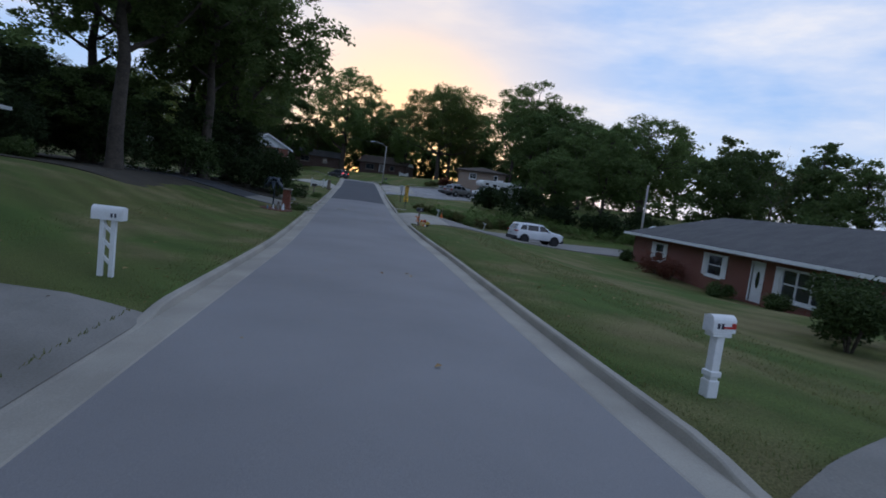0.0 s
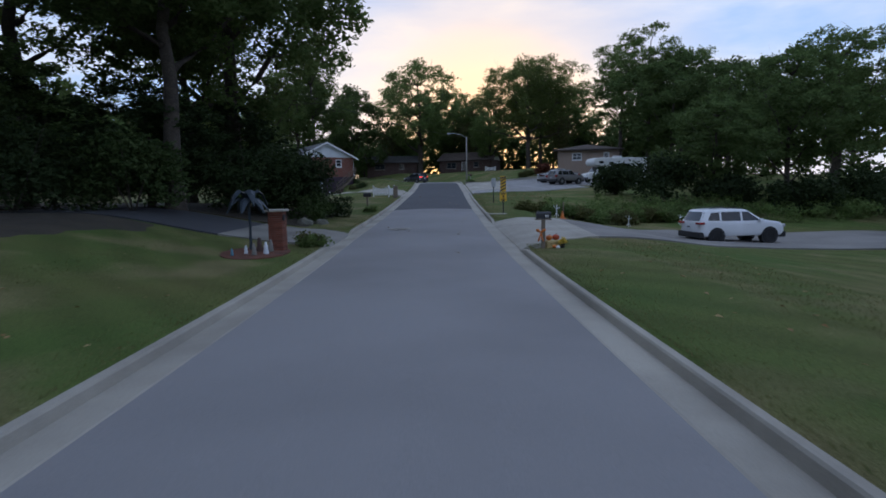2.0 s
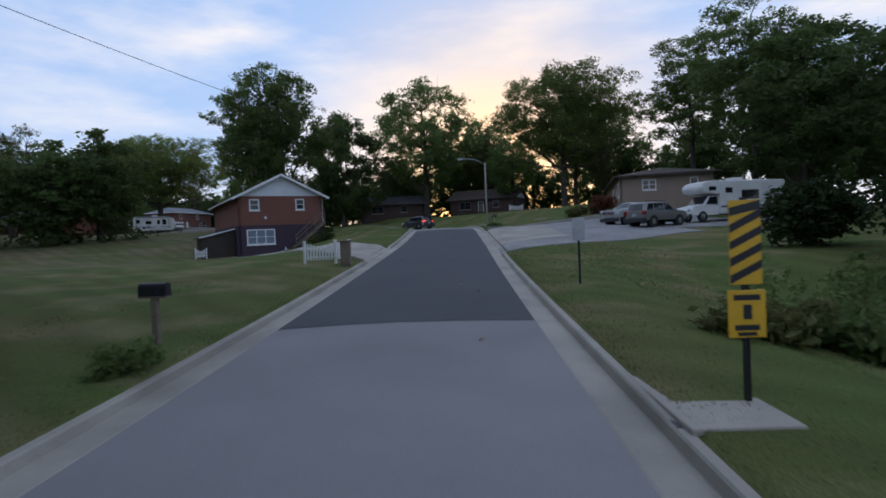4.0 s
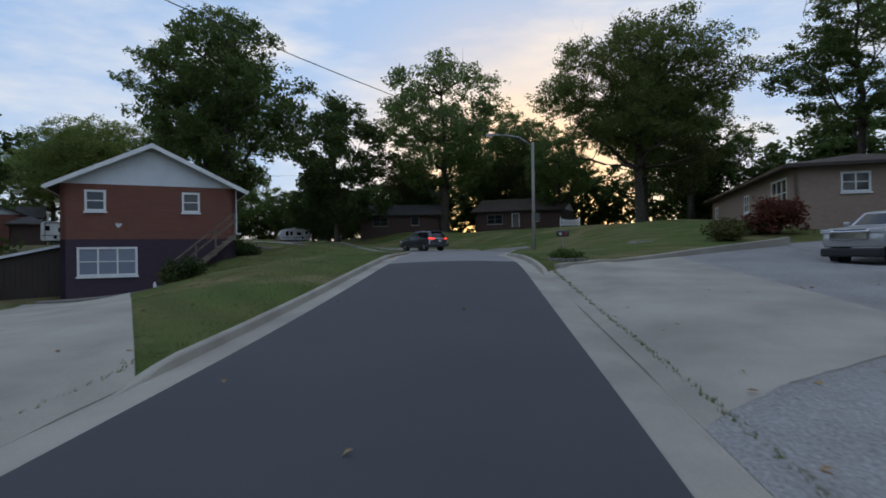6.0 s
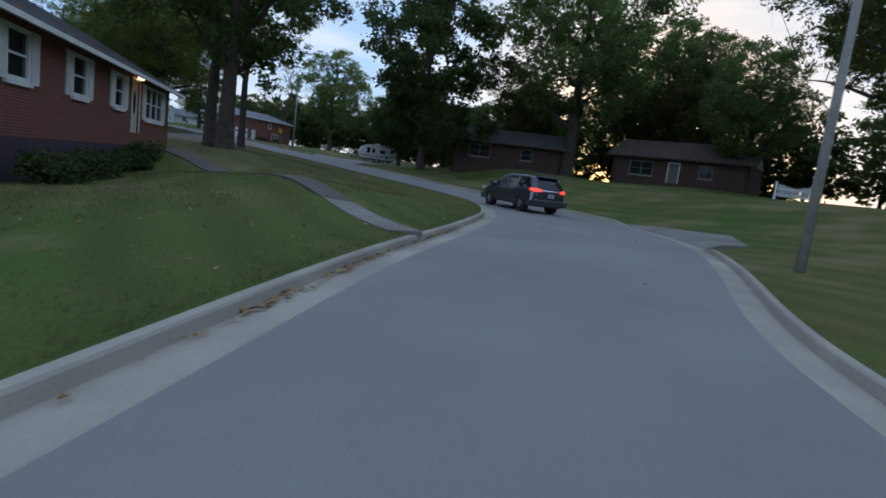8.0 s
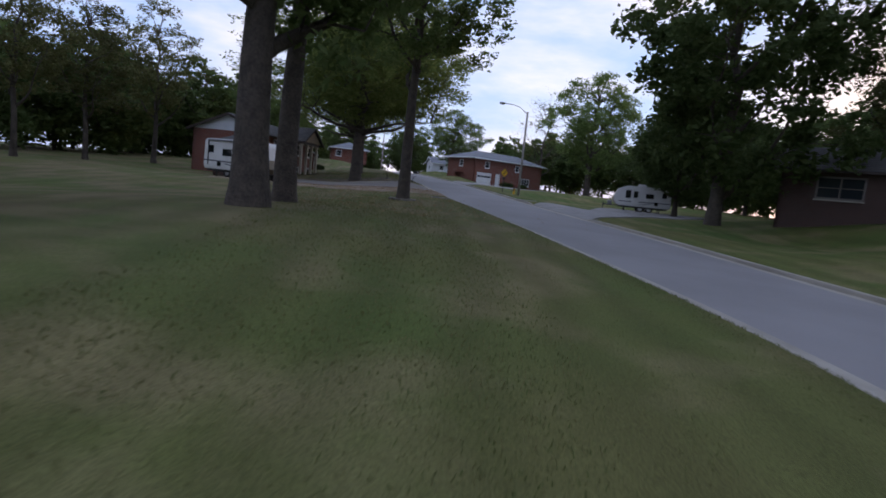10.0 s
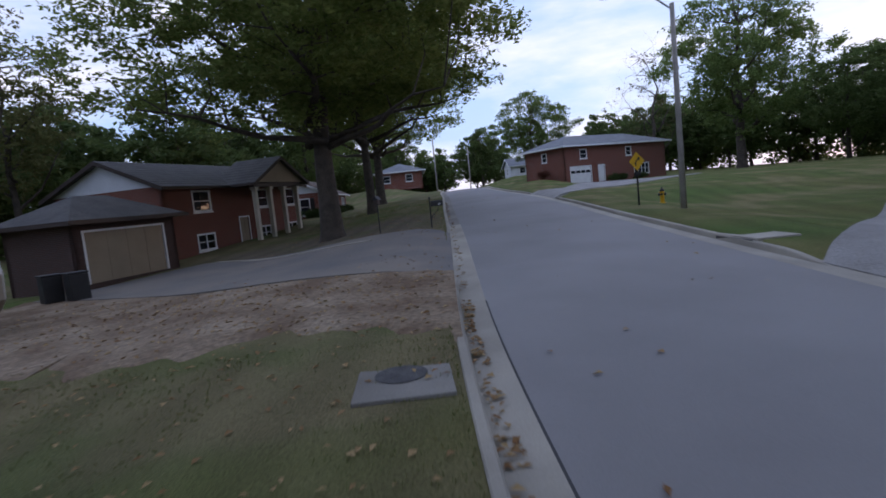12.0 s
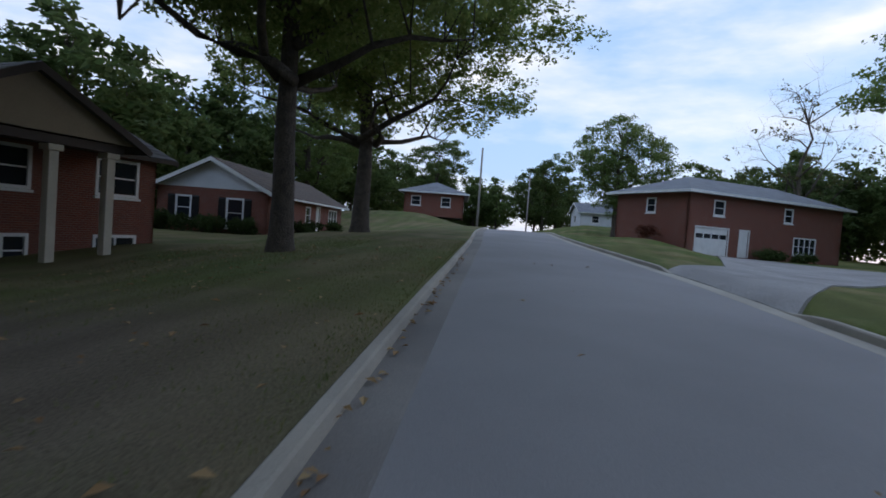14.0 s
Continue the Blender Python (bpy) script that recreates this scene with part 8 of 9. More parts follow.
# orange cone with a stake, and white markers along the drive
t = thing("traffic_cone", 7.1, 45.9, gz(7.1, 45.9), 0, "small orange cone leaning at a wooden stake", "traffic cone")
bm = bmesh.new()
tube(bm, [(0, 0, 0.03), (0, 0, 0.45)], [0.14, 0.03], 14)
part("cone", bm, M_PUMPKIN, t)
part("base", bbox(-0.2, 0.2, -0.2, 0.2, 0, 0.03, 0.008), M_PUMPKIN, t)
bm = bmesh.new()
box(bm, 0.05, 0.1, 0.15, 0.19, 0.0, 0.95)
part("stake", bm, M_WOOD, t)
for x, y in ((6.8, 46.2), (12.0, 49.6), (16.0, 51.5)):
    t = thing("garden_stake", x, y, gz(x, y), rnd.uniform(-40, 40), "white branching garden stake among weeds", "garden ornament")
    for k, pts in enumerate((((0, 0, -0.1), (0.02, 0, 0.75)), ((-0.18, 0, 0.72), (0, 0, 0.5), (0.2, 0, 0.62)), ((-0.12, 0, 0.1), (0.01, 0, 0.32), (0.14, 0, 0.08)))):
        bm = bmesh.new()
        tube(bm, pts, 0.022, 6)
        part("rod" if k == 0 else "branch", bm, M_WHITE, t)

# the metal shed at the bottom of the drive
def shed(x, y, rz, label):
    t = thing("shed", x, y, gz(x, y) - 0.05, rz, label, "shed")
    cs = house_box(t, 0, 4, 0, 5, 0, 2.2, M_SIDING, [("w", 1.2, 3.6, 0.05, 1.95)])
    opening(t, cs, ("w", 1.2, 3.6, 0.05, 1.95), "door", material=M_WHITE, kind="garage", name="shed_door")
    gable_roof(t, 0, 4, 0, 5, 2.2, 0.8, M_SIDING, "x", 0.15)
    return t


shed(28.2, 44.0, 0, "small white metal shed at the end of the drive")

# ---- stairs rail at the brick house's gable end ----
def gable_stairs():
    """Outside stair with a wooden rail that climbs along the gable wall."""
    t = thing("outside_stair", -15.5, 96.7, 0.15, 33.4, "dark wooden outside stair with rails up the bank", "stair")
    for k in range(10):
        bm = bmesh.new()
        x0 = -3.1 + k * 0.29
        box(bm, x0, x0 + 0.3, -1.1, -0.15, 0.9 + k * 0.26, 1.02 + k * 0.26)
        part("step", bm, M_CONCRETE_DARK, t)
    for yy in (-1.12, -0.14):
        bm = bmesh.new()
        extrude_poly(bm, [(-3.3, 0.5), (-0.1, 3.3), (-0.1, 3.55), (-3.3, 0.95)], yy - 0.03, yy + 0.03)
        part("stringer", bm, M_WOOD, t)
    for k in range(4):
        part("baluster_post", bbox(-3.15 + k * 0.98, -3.06 + k * 0.98, -1.2, -1.1, 0.6 + k * 0.85, 2.0 + k * 0.85, 0.01), M_WOOD, t)
    for dz in (1.55, 2.0):
        bm = bmesh.new()
        extrude_poly(bm, [(-3.2, dz - 0.05 + 0.05), (-0.1, dz + 2.65), (-0.1, dz + 2.78), (-3.2, dz + 0.13)], -1.19, -1.12)
        part("rail", bm, M_WOOD, t)
    return t


gable_stairs()

# lean-to beside the brick house
t = thing("lean_to_shed", -15.5, 96.7, 0.15, 33.4, "low dark lean-to shed with a pale roof edge against the house", "shed")
for k in range(13):
    x0 = -11.45 + k * 0.236
    bm = bmesh.new()
    box(bm, x0, x0 + 0.228, 2.0 + 0.006 * (k % 3), 2.05, -0.5, 2.2 + 0.055 * k)
    part("board", bm, M_DARKTRIM, t)
for nm, q in (("side_wall", (-11.45, -11.4, 2.06, 6.8, -0.5, 2.2)), ("back_wall", (-11.39, -8.4, 6.75, 6.8, -0.5, 2.2))):
    bm = bmesh.new()
    box(bm, *q)
    part(nm, bm, M_DARKTRIM, t)
bm = bmesh.new()
extrude_poly(bm, [(-11.75, 2.18), (-8.38, 2.95), (-8.38, 3.05), (-11.75, 2.28)], 1.75, 7.0)
part("roof", bm, M_ROOF, t)
bm = bmesh.new()
extrude_poly(bm, [(-11.75, 2.16), (-8.38, 2.93), (-8.38, 3.07), (-11.75, 2.3)], 1.7, 1.746)
part("fascia", bm, M_SIDING, t)

# small things at the gable end: a pale plaque on the bricks, a door slab, a planted block bed and a figure at the stair's foot
HOUSE = pose(-15.5, 96.7, 0.15, 0, 0, 33.4)
t = thing("wall_plaque", -15.5, 96.7, 0.15, 33.4, "small pale heart-shaped plaque on the brick wall", "wall ornament")
bm = bmesh.new()
outline = [(-5.75 + 0.15 * math.sin(a) ** 3, 3.98 + 0.0094 * (13 * math.cos(a) - 5 * math.cos(2 * a) - 2 * math.cos(3 * a) - math.cos(4 * a))) for a in [2 * math.pi * k / 20 for k in range(20)]]
extrude_poly(bm, outline, -0.03, -0.003)
part("plate", bm, M_SIDING, t)
draped("door_slab", lambda u, v: tuple((HOUSE @ Vector((-9.2 + 5.4 * u, -0.75 + 0.7 * v, 0)))[:2]), 12, 3, 0.1, M_CONCRETE_DARK, "narrow concrete slab along the house's foot", "paving")
for k in range(9):
    a = math.pi * (0.95 + k * 0.14)
    p = HOUSE @ Vector((-3.3 + 0.95 * math.cos(a), -1.3 + 0.75 * math.sin(a), 0))
    t = part("edging_block", bbox(-0.17, 0.17, -0.1, 0.1, -0.15, 0.26 + 0.03 * (k % 2), 0.02), M_BRICK_DARK)
    t.matrix_basis = pose(p.x, p.y, gz(p.x, p.y), 0, 0, 33.4 + math.degrees(a) + 90)
    tagged(t, "dark weathered edging block round the stair-foot bed", "edging block", "edging blocks at the stair")
for k, (lx, ly) in enumerate(((-3.5, -1.45), (-3.0, -1.6))):
    p = HOUSE @ Vector((lx, ly, 0))
    shrub(p.x, p.y, 0.3, 0.3, M_LEAF_SHADED, "small dark plant in the block-edged bed", 500, 0.05, 150 + k, "plant")
p = HOUSE @ Vector((-4.1, -0.7, 0))
ornament(p.x, p.y, gz(p.x, p.y), 0.5, M_WHITE, "white garden figure at the foot of the stair")

# porch lamp over the oval door
t = thing("porch_lamp", -15.5, 96.7, 0.15, 33.4, "small lit porch lamp above the front door", "lamp")
part("globe", bbox(0.06, 0.26, 11.55, 11.8, 5.86, 5.98, 0.04), lamp_mat("warm_lamp_glass", (1.0, 0.7, 0.35), 3.0, (0.6, 0.5, 0.35)), t)
part("bracket", bbox(-0.02, 0.2, 11.62, 11.73, 5.985, 6.05, 0.02), M_BLACK, t)

# downspouts
t = thing("downspout", -15.5, 96.7, 0.15, 33.4, "white downspout at the brick corner", "downspout")
part("pipe", bbox(0.02, 0.1, 0.12, 0.2, 3.6, 6.05, 0.01), M_WHITE, t)
part("elbow", bbox(0.02, 0.3, 0.12, 0.2, 3.5, 3.6, 0.01), M_WHITE, t)

# bins by the garage
for x, y in ((-57.6, 132.2), (-57.1, 133.0)):
    t = thing("wheelie_bin", x, y, gz(x, y), 20, "dark wheeled rubbish bin by the garage", "bin", "bins by the garage")
    part("body", bbox(-0.28, 0.28, -0.32, 0.32, 0.05, 1.0, 0.04), M_TRIMBLACK, t)
    part("lid", bbox(-0.31, 0.31, -0.36, 0.34, 1.002, 1.07, 0.03), M_TRIMBLACK, t)

# thin post with a little house on top, beside the oak
t = thing("bird_house", -56.2, 144.85, gz(-56.2, 144.85), 30, "small dark bird house on a thin black post", "bird house")
bm = bmesh.new()
tube(bm, [(0, 0, -0.2), (0, 0, 1.35)], 0.025, 8)
part("post", bm, M_BLACK, t)
part("house_box", bbox(-0.1, 0.1, -0.1, 0.1, 1.35, 1.58, 0.01), M_DARKTRIM, t)
bm = bmesh.new()
extrude_poly(bm, [(-0.16, 1.57), (0.16, 1.57), (0, 1.74)], -0.15, 0.15)
part("roof", bm, M_BLACK, t)

# ---- shrubs ----
M_HEDGE = leaf_mat("hedge_leaves", (0.035, 0.06, 0.016), (0.07, 0.10, 0.03), 0.2)
shrub(13.2, 7.2, 1.0, 2.1, M_HEDGE, "clipped dark green hedge bush by the drive", 6000, 0.06, 1, wide=(1.0, 1.0))
shrub(14.6, 8.9, 1.1, 2.2, M_HEDGE, "clipped dark green hedge bush near the carport", 6000, 0.06, 2)
for f, r, h in ((1.8, 0.7, 1.0), (7.0, 1.3, 1.7), (9.0, 1.0, 1.5), (14.8, 0.8, 1.0), (19.6, 0.7, 0.9), (23.0, 0.7, 0.9)):
    px, py = 20.9 - math.sin(radians(-3.0)) * (24.6 - f) - 1.2, 13.2 + math.cos(radians(-3.0)) * (24.6 - f)
    shrub(px, py, r, h, M_LEAF_RED if f in (7.0, 9.0) else M_HEDGE, "low shrub along the brick front wall", 1800, 0.07, int(f))
for f, r, h in ((1.6, 0.7, 0.8), (3.6, 0.8, 0.9), (5.6, 0.8, 0.8), (7.6, 0.7, 0.7), (9.6, 0.7, 0.7)):
    u = (-math.sin(radians(33.4)), math.cos(radians(33.4)))
    shrub(-15.5 + u[0] * f + 0.95 * u[1], 96.7 + u[1] * f - 0.95 * u[0], r, h, M_HEDGE, "dark low hedge along the brick front", 2200, 0.06, int(f * 3))
for k in range(16):
    x, y = 6.2 + k * 0.95 + rnd.uniform(-0.5, 0.5), 49.5 + k * 0.42 + rnd.uniform(-0.6, 2.2)
    shrub(x, y, rnd.uniform(0.9, 1.7), rnd.uniform(0.6, 1.3), M_LEAF if k % 3 else M_LEAF_OLIVE, "tangled green weeds and vines in the ditch", 1500, 0.11, k, "weeds")
# undergrowth in the leaf colour darkened for shade
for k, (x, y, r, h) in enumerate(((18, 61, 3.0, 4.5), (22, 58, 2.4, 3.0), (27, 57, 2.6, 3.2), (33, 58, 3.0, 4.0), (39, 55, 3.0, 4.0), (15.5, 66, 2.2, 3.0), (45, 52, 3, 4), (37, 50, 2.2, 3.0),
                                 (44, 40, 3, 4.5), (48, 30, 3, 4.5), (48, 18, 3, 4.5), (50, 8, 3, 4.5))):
    shrub(x, y, r, h, M_LEAF_SHADED, "dense dark thicket at the wood's edge", 3800, 0.17, 50 + k, "thicket")
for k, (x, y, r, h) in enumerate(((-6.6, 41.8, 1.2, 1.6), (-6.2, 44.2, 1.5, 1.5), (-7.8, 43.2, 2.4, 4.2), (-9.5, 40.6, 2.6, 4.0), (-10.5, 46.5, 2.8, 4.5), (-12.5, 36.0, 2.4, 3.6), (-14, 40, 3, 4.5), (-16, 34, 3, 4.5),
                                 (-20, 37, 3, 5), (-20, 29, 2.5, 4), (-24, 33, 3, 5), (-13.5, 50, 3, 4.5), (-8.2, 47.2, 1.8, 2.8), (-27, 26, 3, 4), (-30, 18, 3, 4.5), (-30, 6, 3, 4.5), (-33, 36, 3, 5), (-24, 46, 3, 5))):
    shrub(x, y, r, h, M_LEAF_SHADED if k % 5 else M_HEDGE, "dense dark green undergrowth beside the street", 7500 if r > 2 else 3000, 0.1 if r > 2 else 0.07, 80 + k, "undergrowth")
for k, (x, y) in enumerate(((-4.6, 48.4), (-4.0, 32.4), (-3.8, 32.0))):
    shrub(x, y, 0.55, 0.5, M_LEAF if k != 1 else M_LEAF_OLIVE, "low leafy clump at the lawn's edge", 900, 0.06, 120 + k, "plant")
for k, (x, y) in enumerate(((9.5, 93.5), (10.5, 95.5), (12.5, 96.5))):
    shrub(x, y, 1.0, 0.9, M_LEAF_OLIVE, "overgrown garden plants above the low wall", 1600, 0.09, 130 + k, "plants")
shrub(12.9, 95.6, 1.35, 2.1, M_LEAF_RED, "red-leaved ornamental tree before the tan house", 2600, 0.11, 140, "shrub")
for k, f in enumerate((1.0, 2.6, 4.2, 5.6)):
    shrub(-88.3 - 0.5 * f * 1.1 + 0.8, 154.9 - 0.866 * f * 1.1 - 0.5, 0.8, 1.1, M_HEDGE, "rounded dark shrub by the brick gable", 1200, 0.08, 150 + k)


picket_fence(5.4, 126.6, 20, 2.2, "white slatted skirt panel at the end of the brick house")


# ---- stones laid round the shade tree ----
def stone_ring(name, x, y, r, n, label):
    t = thing(name, x, y, gz(x, y), 0, label, "edging")
    rng = random.Random(31)
    for k in range(n):
        a = 2 * math.pi * k / n
        w = 2 * math.pi * r / n * 0.46
        bm = bmesh.new()
        m = Matrix.Rotation(a, 4, "Z") @ Matrix.Translation((r * rng.uniform(0.95, 1.06), 0, 0.03)) @ Matrix.Rotation(rng.uniform(-0.12, 0.12), 4, "X")
        box(bm, -0.09, 0.09, -w, w, -0.08, 0.05, m)
        bmesh.ops.bevel(bm, geom=bm.edges[:], offset=0.02, segments=1, affect="EDGES")
        part("stone", bm, M_CONCRETE_DARK, t)


stone_ring("tree_ring", -37.1, 131.6, 0.72, 13, "ring of flat pale stones round the tree's foot")
stone_ring("stone_edging", 2.0, 87.5, 0.6, 13, "ring of worn stones round a small shrub bed")
shrub(2.0, 87.5, 0.62, 0.42, M_LEAF, "low spreading green shrub inside a stone ring", 2600, 0.06, 77)


# ---- bushes round the far houses ----
def beside(hx, hy, rz, lx, ly):
    a = math.radians(rz)
    return hx + lx * math.cos(a) - ly * math.sin(a), hy + lx * math.sin(a) + ly * math.cos(a)


for k, (lx, ly, r, h) in enumerate(((-6.0, -0.9, 0.9, 1.3), (-3.4, -1.0, 0.9, 1.2), (-1.1, -1.0, 0.9, 1.0), (1.0, 3.2, 0.8, 1.0), (1.0, 6.4, 0.7, 0.9), (1.0, 13.6, 0.7, 0.9))):
    x, y = beside(-88.3, 154.9, 60, lx, ly)
    shrub(x, y, r, h, M_HEDGE, "dark round bush against the low brick house", 1200, 0.09, 90 + k)
for k, (lx, ly, r, h) in enumerate(((1.0, 7.0, 0.9, 1.1), (1.0, 8.4, 0.8, 1.0), (1.1, 12.0, 0.9, 0.9))):
    x, y = beside(-81.3, 183.2, -4, lx, ly)
    shrub(x, y, r, h, M_HEDGE, "dark bush beside the lower windows", 1200, 0.09, 110 + k)
x, y = beside(-81.3, 183.2, -4, -2.5, -1.2)
shrub(x, y, 0.9, 1.2, M_LEAF_RED, "reddish bush at the house corner", 1200, 0.09, 120)

shrub(-12.6, 87.2, 0.9, 0.9, M_HEDGE, "dark planting in a stone bed at the stair's foot", 1800, 0.07, 130)
shrub(-13.8, 88.4, 0.8, 0.7, M_LEAF_OLIVE, "low pale planting beside the outside stair", 1200, 0.07, 131)

for x, y, r, h in ((-17.2, 25.6, 0.8, 1.2), (-17.3, 21.2, 0.9, 1.0), (-17.2, 17.4, 0.8, 1.0)):
    shrub(x, y, r, h, M_LEAF_DARK, "dark shrub against the grey house front", 1800, 0.1, 31)

slab = thing("utility_cover", 6.9, 97.3, gz(6.9, 97.3), 20, "flat pale concrete utility cover set in the lawn", "utility cover")
part("slab", bbox(-0.55, 0.55, -0.35, 0.35, -0.1, 0.07, 0.02), M_CONCRETE, slab)
part("lid", bbox(-0.38, 0.38, -0.22, 0.22, 0.07, 0.085, 0.006), M_CONCRETE_DARK, slab)


# ---- woods in the distance ----
wr = random.Random(21)
belts = [((-66, 92), (-118, 158), 12), ((-96, 118), (-150, 176), 9), ((-14, 184), (-58, 232), 9), ((-95, 232), (-150, 262), 9), ((-56, 231), (-98, 236), 6), ((-150, 180), (-190, 235), 7), ((-20, 172), (24, 172), 7), ((30, 160), (48, 112), 7), ((-60, 60), (-46, 108), 6)]
for kind, x, y, sc in ([("far", a[0] + (b[0] - a[0]) * k / n + wr.uniform(-3, 3), a[1] + (b[1] - a[1]) * k / n + wr.uniform(-3, 3), 0.8) for a, b, n in belts for k in range(n + 1)] +
                       [("far", 70 + wr.uniform(-4, 12), -30 + k * 13, 0.85) for k in range(10)] +
                       [("far", 44 + k * 9, 105 + wr.uniform(-6, 8), 0.95) for k in range(5)] +
                       [("far", -60 - k * 9, 235 + wr.uniform(-8, 8), 0.75) for k in range(7)] +
                       [("far", -44 + wr.uniform(-5, 4), -40 + k * 14, 1.0) for k in range(8)] +
                       [("far", -175 + wr.uniform(-8, 8), 215 + k * 10, 0.85) for k in range(6)] +
                       [("far", -25 + k * 12, -75 + wr.uniform(-6, 6), 0.9) for k in range(8)]):
    tree(kind, x, y, sc * wr.uniform(0.85, 1.12), wr.uniform(0, 360), wr.uniform(1.05, 1.3), "distant dark green tree in a belt of woods")


def thicket(a, b, wide, high, n, seed, size=0.42, step=0.6, big=2.0, leaf=None, label="dark undergrowth below the distant trees"):
    """A belt of undergrowth, as one mesh of leaf clumps."""
    rng = random.Random(seed)
    length = math.hypot(b[0] - a[0], b[1] - a[1])
    cl = []
    for k in range(int(length / step)):
        q = rng.random()
        x, y = a[0] + (b[0] - a[0]) * q + rng.uniform(-wide, wide), a[1] + (b[1] - a[1]) * q + rng.uniform(-wide, wide)
        r = big * rng.uniform(0.45, 1.0)
        cl.append((x, y, gz(x, y) + rng.uniform(0.1, 1.0) * high, r))
    v, f = leaf_cloud(rng, cl, n, size)
    me = bpy.data.meshes.new("thicket")
    me.from_pydata(v.tolist(), [], f)
    me.materials.append(leaf or M_LEAF_DARK)
    tagged(new("thicket", me), label, "thicket", kind="stuff")


for k, (a, b, n) in enumerate(belts + [((70, -30), (66, 60), 9), ((64, 60), (50, 112), 6), ((-46, -30), (-44, 60), 9), ((-26, -4), (-22, 26), 4)]):
    thicket(a, b, 2.5, 4.0, n * 800, 70 + k)

# rank weeds and vines on the bank beside the drive
thicket((7.5, 53.8), (36, 55.5), 1.5, 1.1, 12000, 95, 0.1, 0.25, 0.8, M_LEAF, "tangled green weeds and vines on the bank")
thicket((12, 57), (36, 58), 1.6, 1.3, 9000, 96, 0.12, 0.25, 1.1, M_LEAF, "tangled tall weeds below the dark trees")


# ---- fallen leaves and grass ----
def scatter_cards(name, spots, material, label, category, size):
    """Small curled leaves lying on the ground, as one mesh."""
    rng = random.Random(5)
    xs, ys = [s[0] for s in spots], [s[1] for s in spots]
    zs = ground_z(xs, ys)
    verts, faces = [], []
    for (x, y, lift), z in zip(spots, zs):
        s = size * rng.uniform(0.6, 1.4)
        a = rng.uniform(0, 6.28)
        u, v = Vector((math.cos(a), math.sin(a), rng.uniform(-0.2, 0.3))), Vector((-math.sin(a), math.cos(a), rng.uniform(-0.2, 0.3)))
        p = Vector((x, y, z + lift + 0.02))
        k = len(verts)
        verts += [p - u * s, p + v * s * 0.6 + Vector((0, 0, 0.3 * s)), p + u * s, p - v * s * 0.6 + Vector((0, 0, 0.3 * s))]
        faces += [(k, k + 1, k + 2), (k, k + 2, k + 3)]
    me = bpy.data.meshes.new(name)
    me.from_pydata(verts, [], faces)
    me.materials.append(material)
    return tagged(new(name, me), label, category, kind="stuff")


M_DEADLEAF = leaf_mat("dead_leaves", (0.22, 0.11, 0.045), (0.42, 0.30, 0.15), 0.1)
sr = random.Random(9)
spots = []


def along(y_or_x, by="y"):
    return road_index(y_or_x, by)


def strip(i0, i1, off0, off1, n, lift=0.03):
    for _k in range(n):
        i = sr.randrange(i0, i1)
        o = sr.uniform(off0, off1)
        o += (WIDER[i] if o > 0 else NARROW[i]) * min(1, abs(o) / HALF)
        p = ROAD[i, :2] + (ROAD[min(i + 1, len(ROAD) - 1), :2] - ROAD[i, :2]) * sr.random() + ROAD_RIGHT[i] * o
        spots.append((p[0], p[1], lift if lift is not None else -0.135 + 0.065 * (1 - (o / 3.45) ** 2)))


i_a, i_b, i_c, i_d = along(92), along(112), along(-24, "x"), along(-70, "x")
KB = HALF + GUT
strip(i_a, i_b, -18, -KB - 0.3, 420)
for i0 in (along(95.2), along(96.0), along(99.6), along(101.5), along(107)):
    for _k in range(34):
        i = int(i0 + sr.gauss(0, 4.5))
        strip(i, i + 1, -KB + 0.02, -KB + 0.03 + abs(sr.gauss(0, 0.07)), 1, -0.15)
strip(i_c, i_d, -14, -KB - 0.3, 900)
strip(i_c, i_c + 50, -12, -KB - 0.3, 700)
strip(i_c, along(-40, "x"), -KB + 0.02, -KB + 0.22, 420, -0.15)
strip(along(-40, "x"), i_d, -KB + 0.02, -KB + 0.2, 160, -0.15)
for _k in range(520):
    u, v = sr.random(), sr.random()
    x, y = quad_patch((-44.4, 140.75), (-40.2, 137.75), (-50, 130.0), (-56, 132.5))(u, v)
    spots.append((x, y, 0.045))
strip(along(5), along(34), KB + 0.3, 10, 110)
strip(along(0), along(30), -9, -KB - 0.3, 60)
strip(along(56), along(68), KB + 0.3, 11, 620)
strip(along(69), along(80), KB + 0.3, 11, 120)
strip(along(70), along(92), -10, -KB - 0.3, 60)
strip(along(0), along(120), -3, 3, 45, None)
strip(i_c, i_d, -3, 3, 50, None)
scatter_cards("fallen_leaves", spots, M_DEADLEAF, "brown and tan fallen leaves scattered on lawn and gutter", "leaves", 0.055)


def grass_blades(spots, label):
    rng = random.Random(4)
    zs = ground_z([s[0] for s in spots], [s[1] for s in spots])
    verts, faces = [], []
    for (x, y), z in zip(spots, zs):
        h, a, w = rng.uniform(0.015, 0.045), rng.uniform(0, 6.28), rng.uniform(0.006, 0.012)
        dx, dy = math.cos(a) * w, math.sin(a) * w
        k = len(verts)
        verts += [(x - dx, y - dy, z), (x + dx, y + dy, z), (x + rng.uniform(-0.03, 0.03), y + rng.uniform(-0.03, 0.03), z + 0.02 + h)]
        faces.append((k, k + 1, k + 2))
    me = bpy.data.meshes.new("grass")
    me.from_pydata(verts, [], faces)
    me.materials.append(leaf_mat("grass_blades", (0.11, 0.14, 0.045), (0.2, 0.18, 0.08), 0.4))
    return tagged(new("grass", me), label, "grass", kind="stuff")


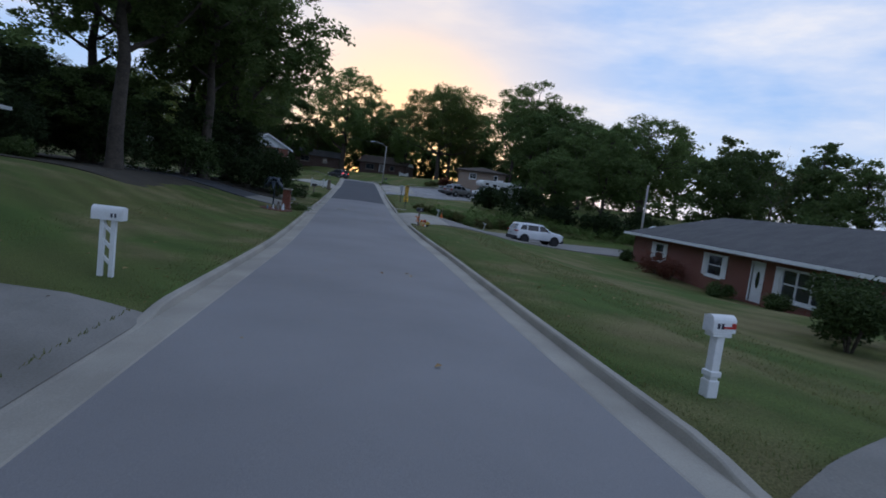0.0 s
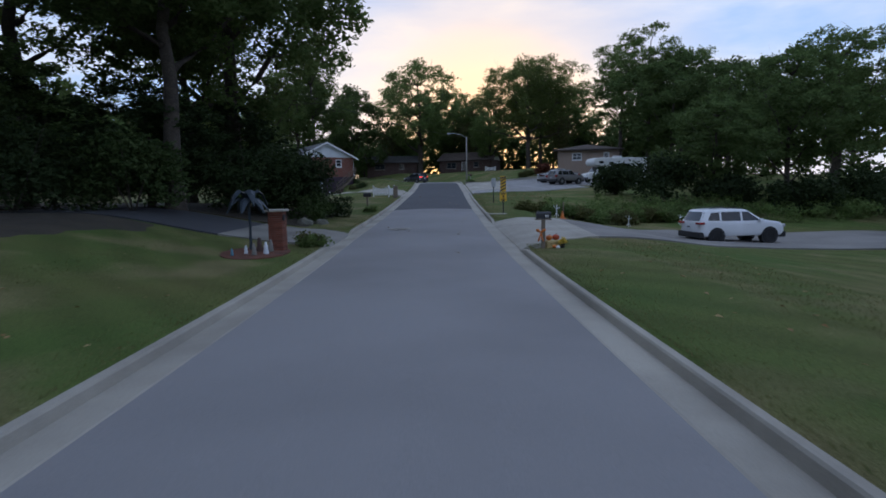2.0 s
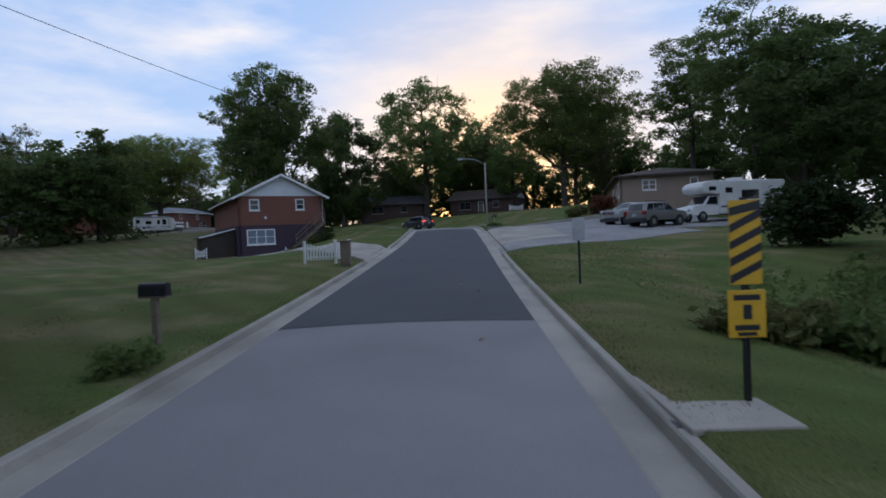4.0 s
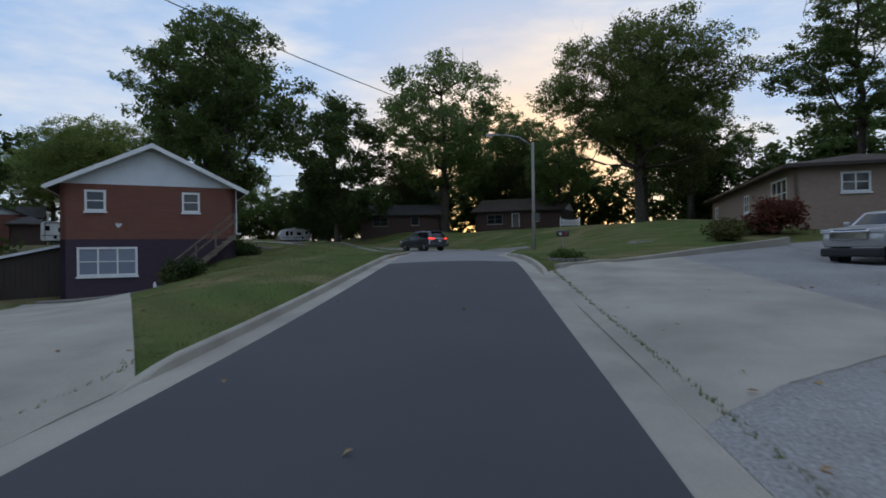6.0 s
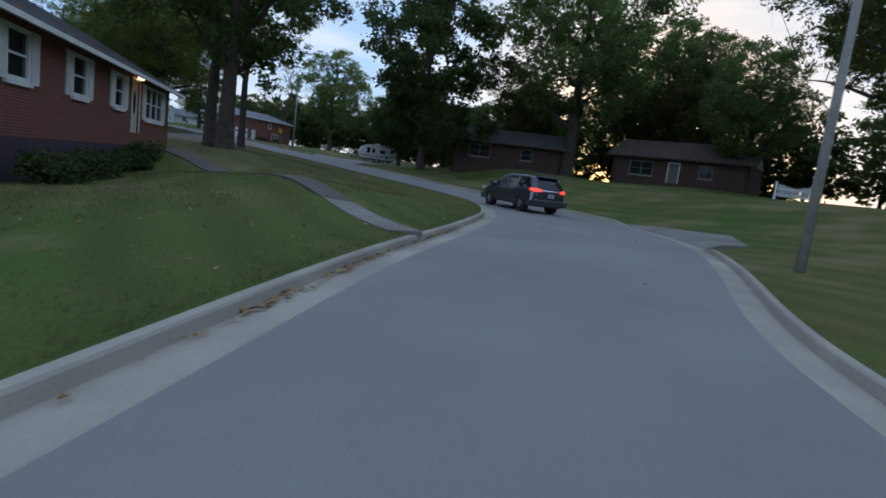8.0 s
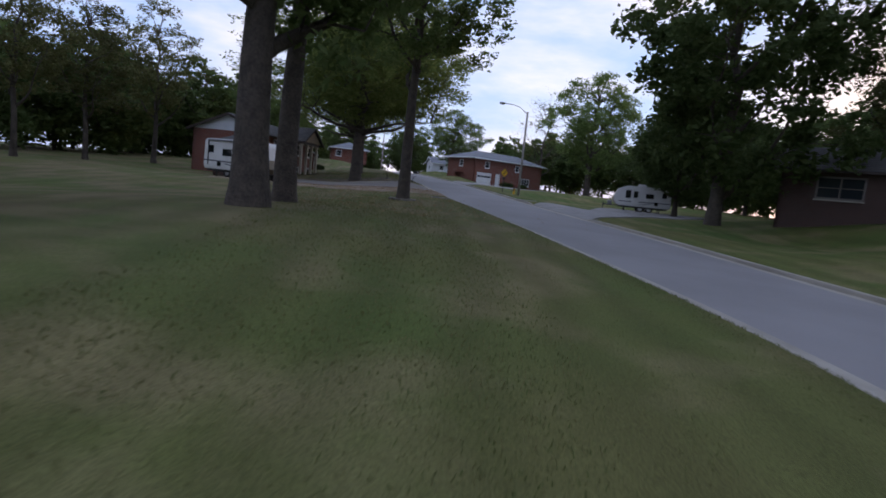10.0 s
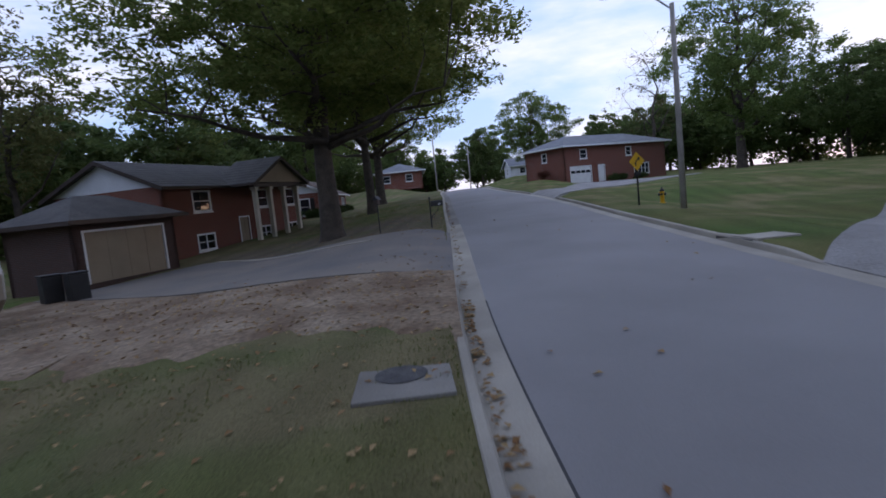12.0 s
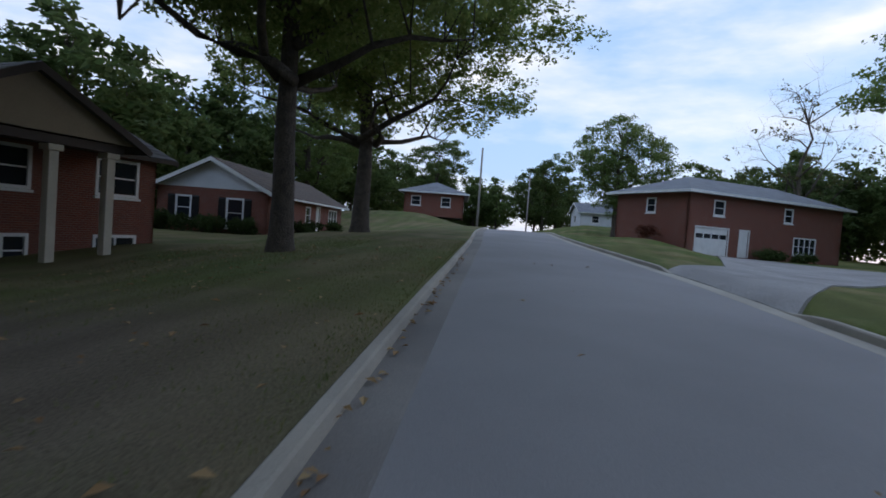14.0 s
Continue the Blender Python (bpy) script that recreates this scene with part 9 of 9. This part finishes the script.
def lawn_spots(i0, i1, off0, off1, n):
    r = np.random.RandomState(n)
    i = r.randint(i0, i1, n)
    o = off0 + (off1 - off0) * r.rand(n) ** 1.5
    o = o + np.where(o > 0, WIDER[i], NARROW[i])
    p = ROAD[i, :2] + ROAD_DIR[i] * (r.rand(n, 1) - 0.5) * 0.6 + ROAD_RIGHT[i] * o[:, None]
    return p


def clear_of(p, quads):
    keep = np.ones(len(p), bool)
    for q in quads:
        q = np.array(q)
        inside = np.ones(len(p), bool)
        s = np.sign(sum((q[(k + 1) % 4][0] - q[k][0]) * (q[(k + 2) % 4][1] - q[(k + 1) % 4][1]) - (q[(k + 1) % 4][1] - q[k][1]) * (q[(k + 2) % 4][0] - q[(k + 1) % 4][0]) for k in range(4)))
        for k in range(4):
            a, b = q[k], q[(k + 1) % 4]
            inside &= s * ((b[0] - a[0]) * (p[:, 1] - a[1]) - (b[1] - a[1]) * (p[:, 0] - a[0])) > 0
        keep &= ~inside
    return p[keep]


PAVED = [[(0.2, 110.0), (-2.2, 118.9), (1.5, 114.2), (1.6, 110.8)], [(-1.75, -7), (-2.15, 3.4), (-14, 4.2), (-14, -4)], [(5.05, -7.5), (4.72, -1.0), (8.2, 1.0), (9.5, -4.7)], [(3.42, 31.8), (2.95, 42.3), (6.6, 44.2), (6.4, 34.0)],
         [(6.4, 34.0), (6.6, 44.2), (14, 48.0), (13.4, 37.6)], [(-3.45, 32.8), (-3.65, 37.6), (-12, 38.4), (-12, 33.5)], [(-4.75, 66.4), (-5.0, 73.4), (-18.9, 92.4), (-22.9, 90.4)],
         [(1.95, 72.4), (1.3, 84.9), (11.6, 92.2), (14.5, 80.0)], [(2.1, 68.2), (1.95, 72.4), (14.5, 80.0), (15.6, 77.6)], [(-38.0, 146.3), (-30, 141.0), (-33, 168), (-44, 168)],
         [(-52.9, 146.2), (-44.4, 140.75), (-59.0, 131.5), (-63.6, 138.4)], [(-44.4, 140.75), (-40.2, 137.75), (-44.5, 132.0), (-51.2, 136.2)], [(-67.4, 164.7), (-60.6, 160.6), (-64.0, 168.5), (-68.6, 169.6)],
         [(-6.0, 28.3), (-3.9, 28.3), (-3.9, 31.5), (-6.0, 31.5)], [(-6.6, 99.4), (-6.9, 100.7), (-12.2, 103.8), (-12.9, 102.8)], [(-12.9, 102.8), (-12.2, 103.8), (-18.8, 107.8), (-19.3, 106.5)]]
lawn = np.vstack([lawn_spots(along(-4), along(92), KB + CURB + 0.05, 10, 60000), lawn_spots(along(-4), along(92), -KB - CURB - 0.05, -9, 40000),
                  lawn_spots(i_a, along(-75, "x"), -KB - CURB - 0.05, -14, 130000)])
away = np.hypot(lawn[:, 0] + 60.0, lawn[:, 1] - 143.2)
lawn = lawn[away > 4.0 + 5.0 * np.random.RandomState(3).rand(len(lawn))]
grass_blades(clear_of(lawn, PAVED), "short mown grass blades over the lawns along the street")
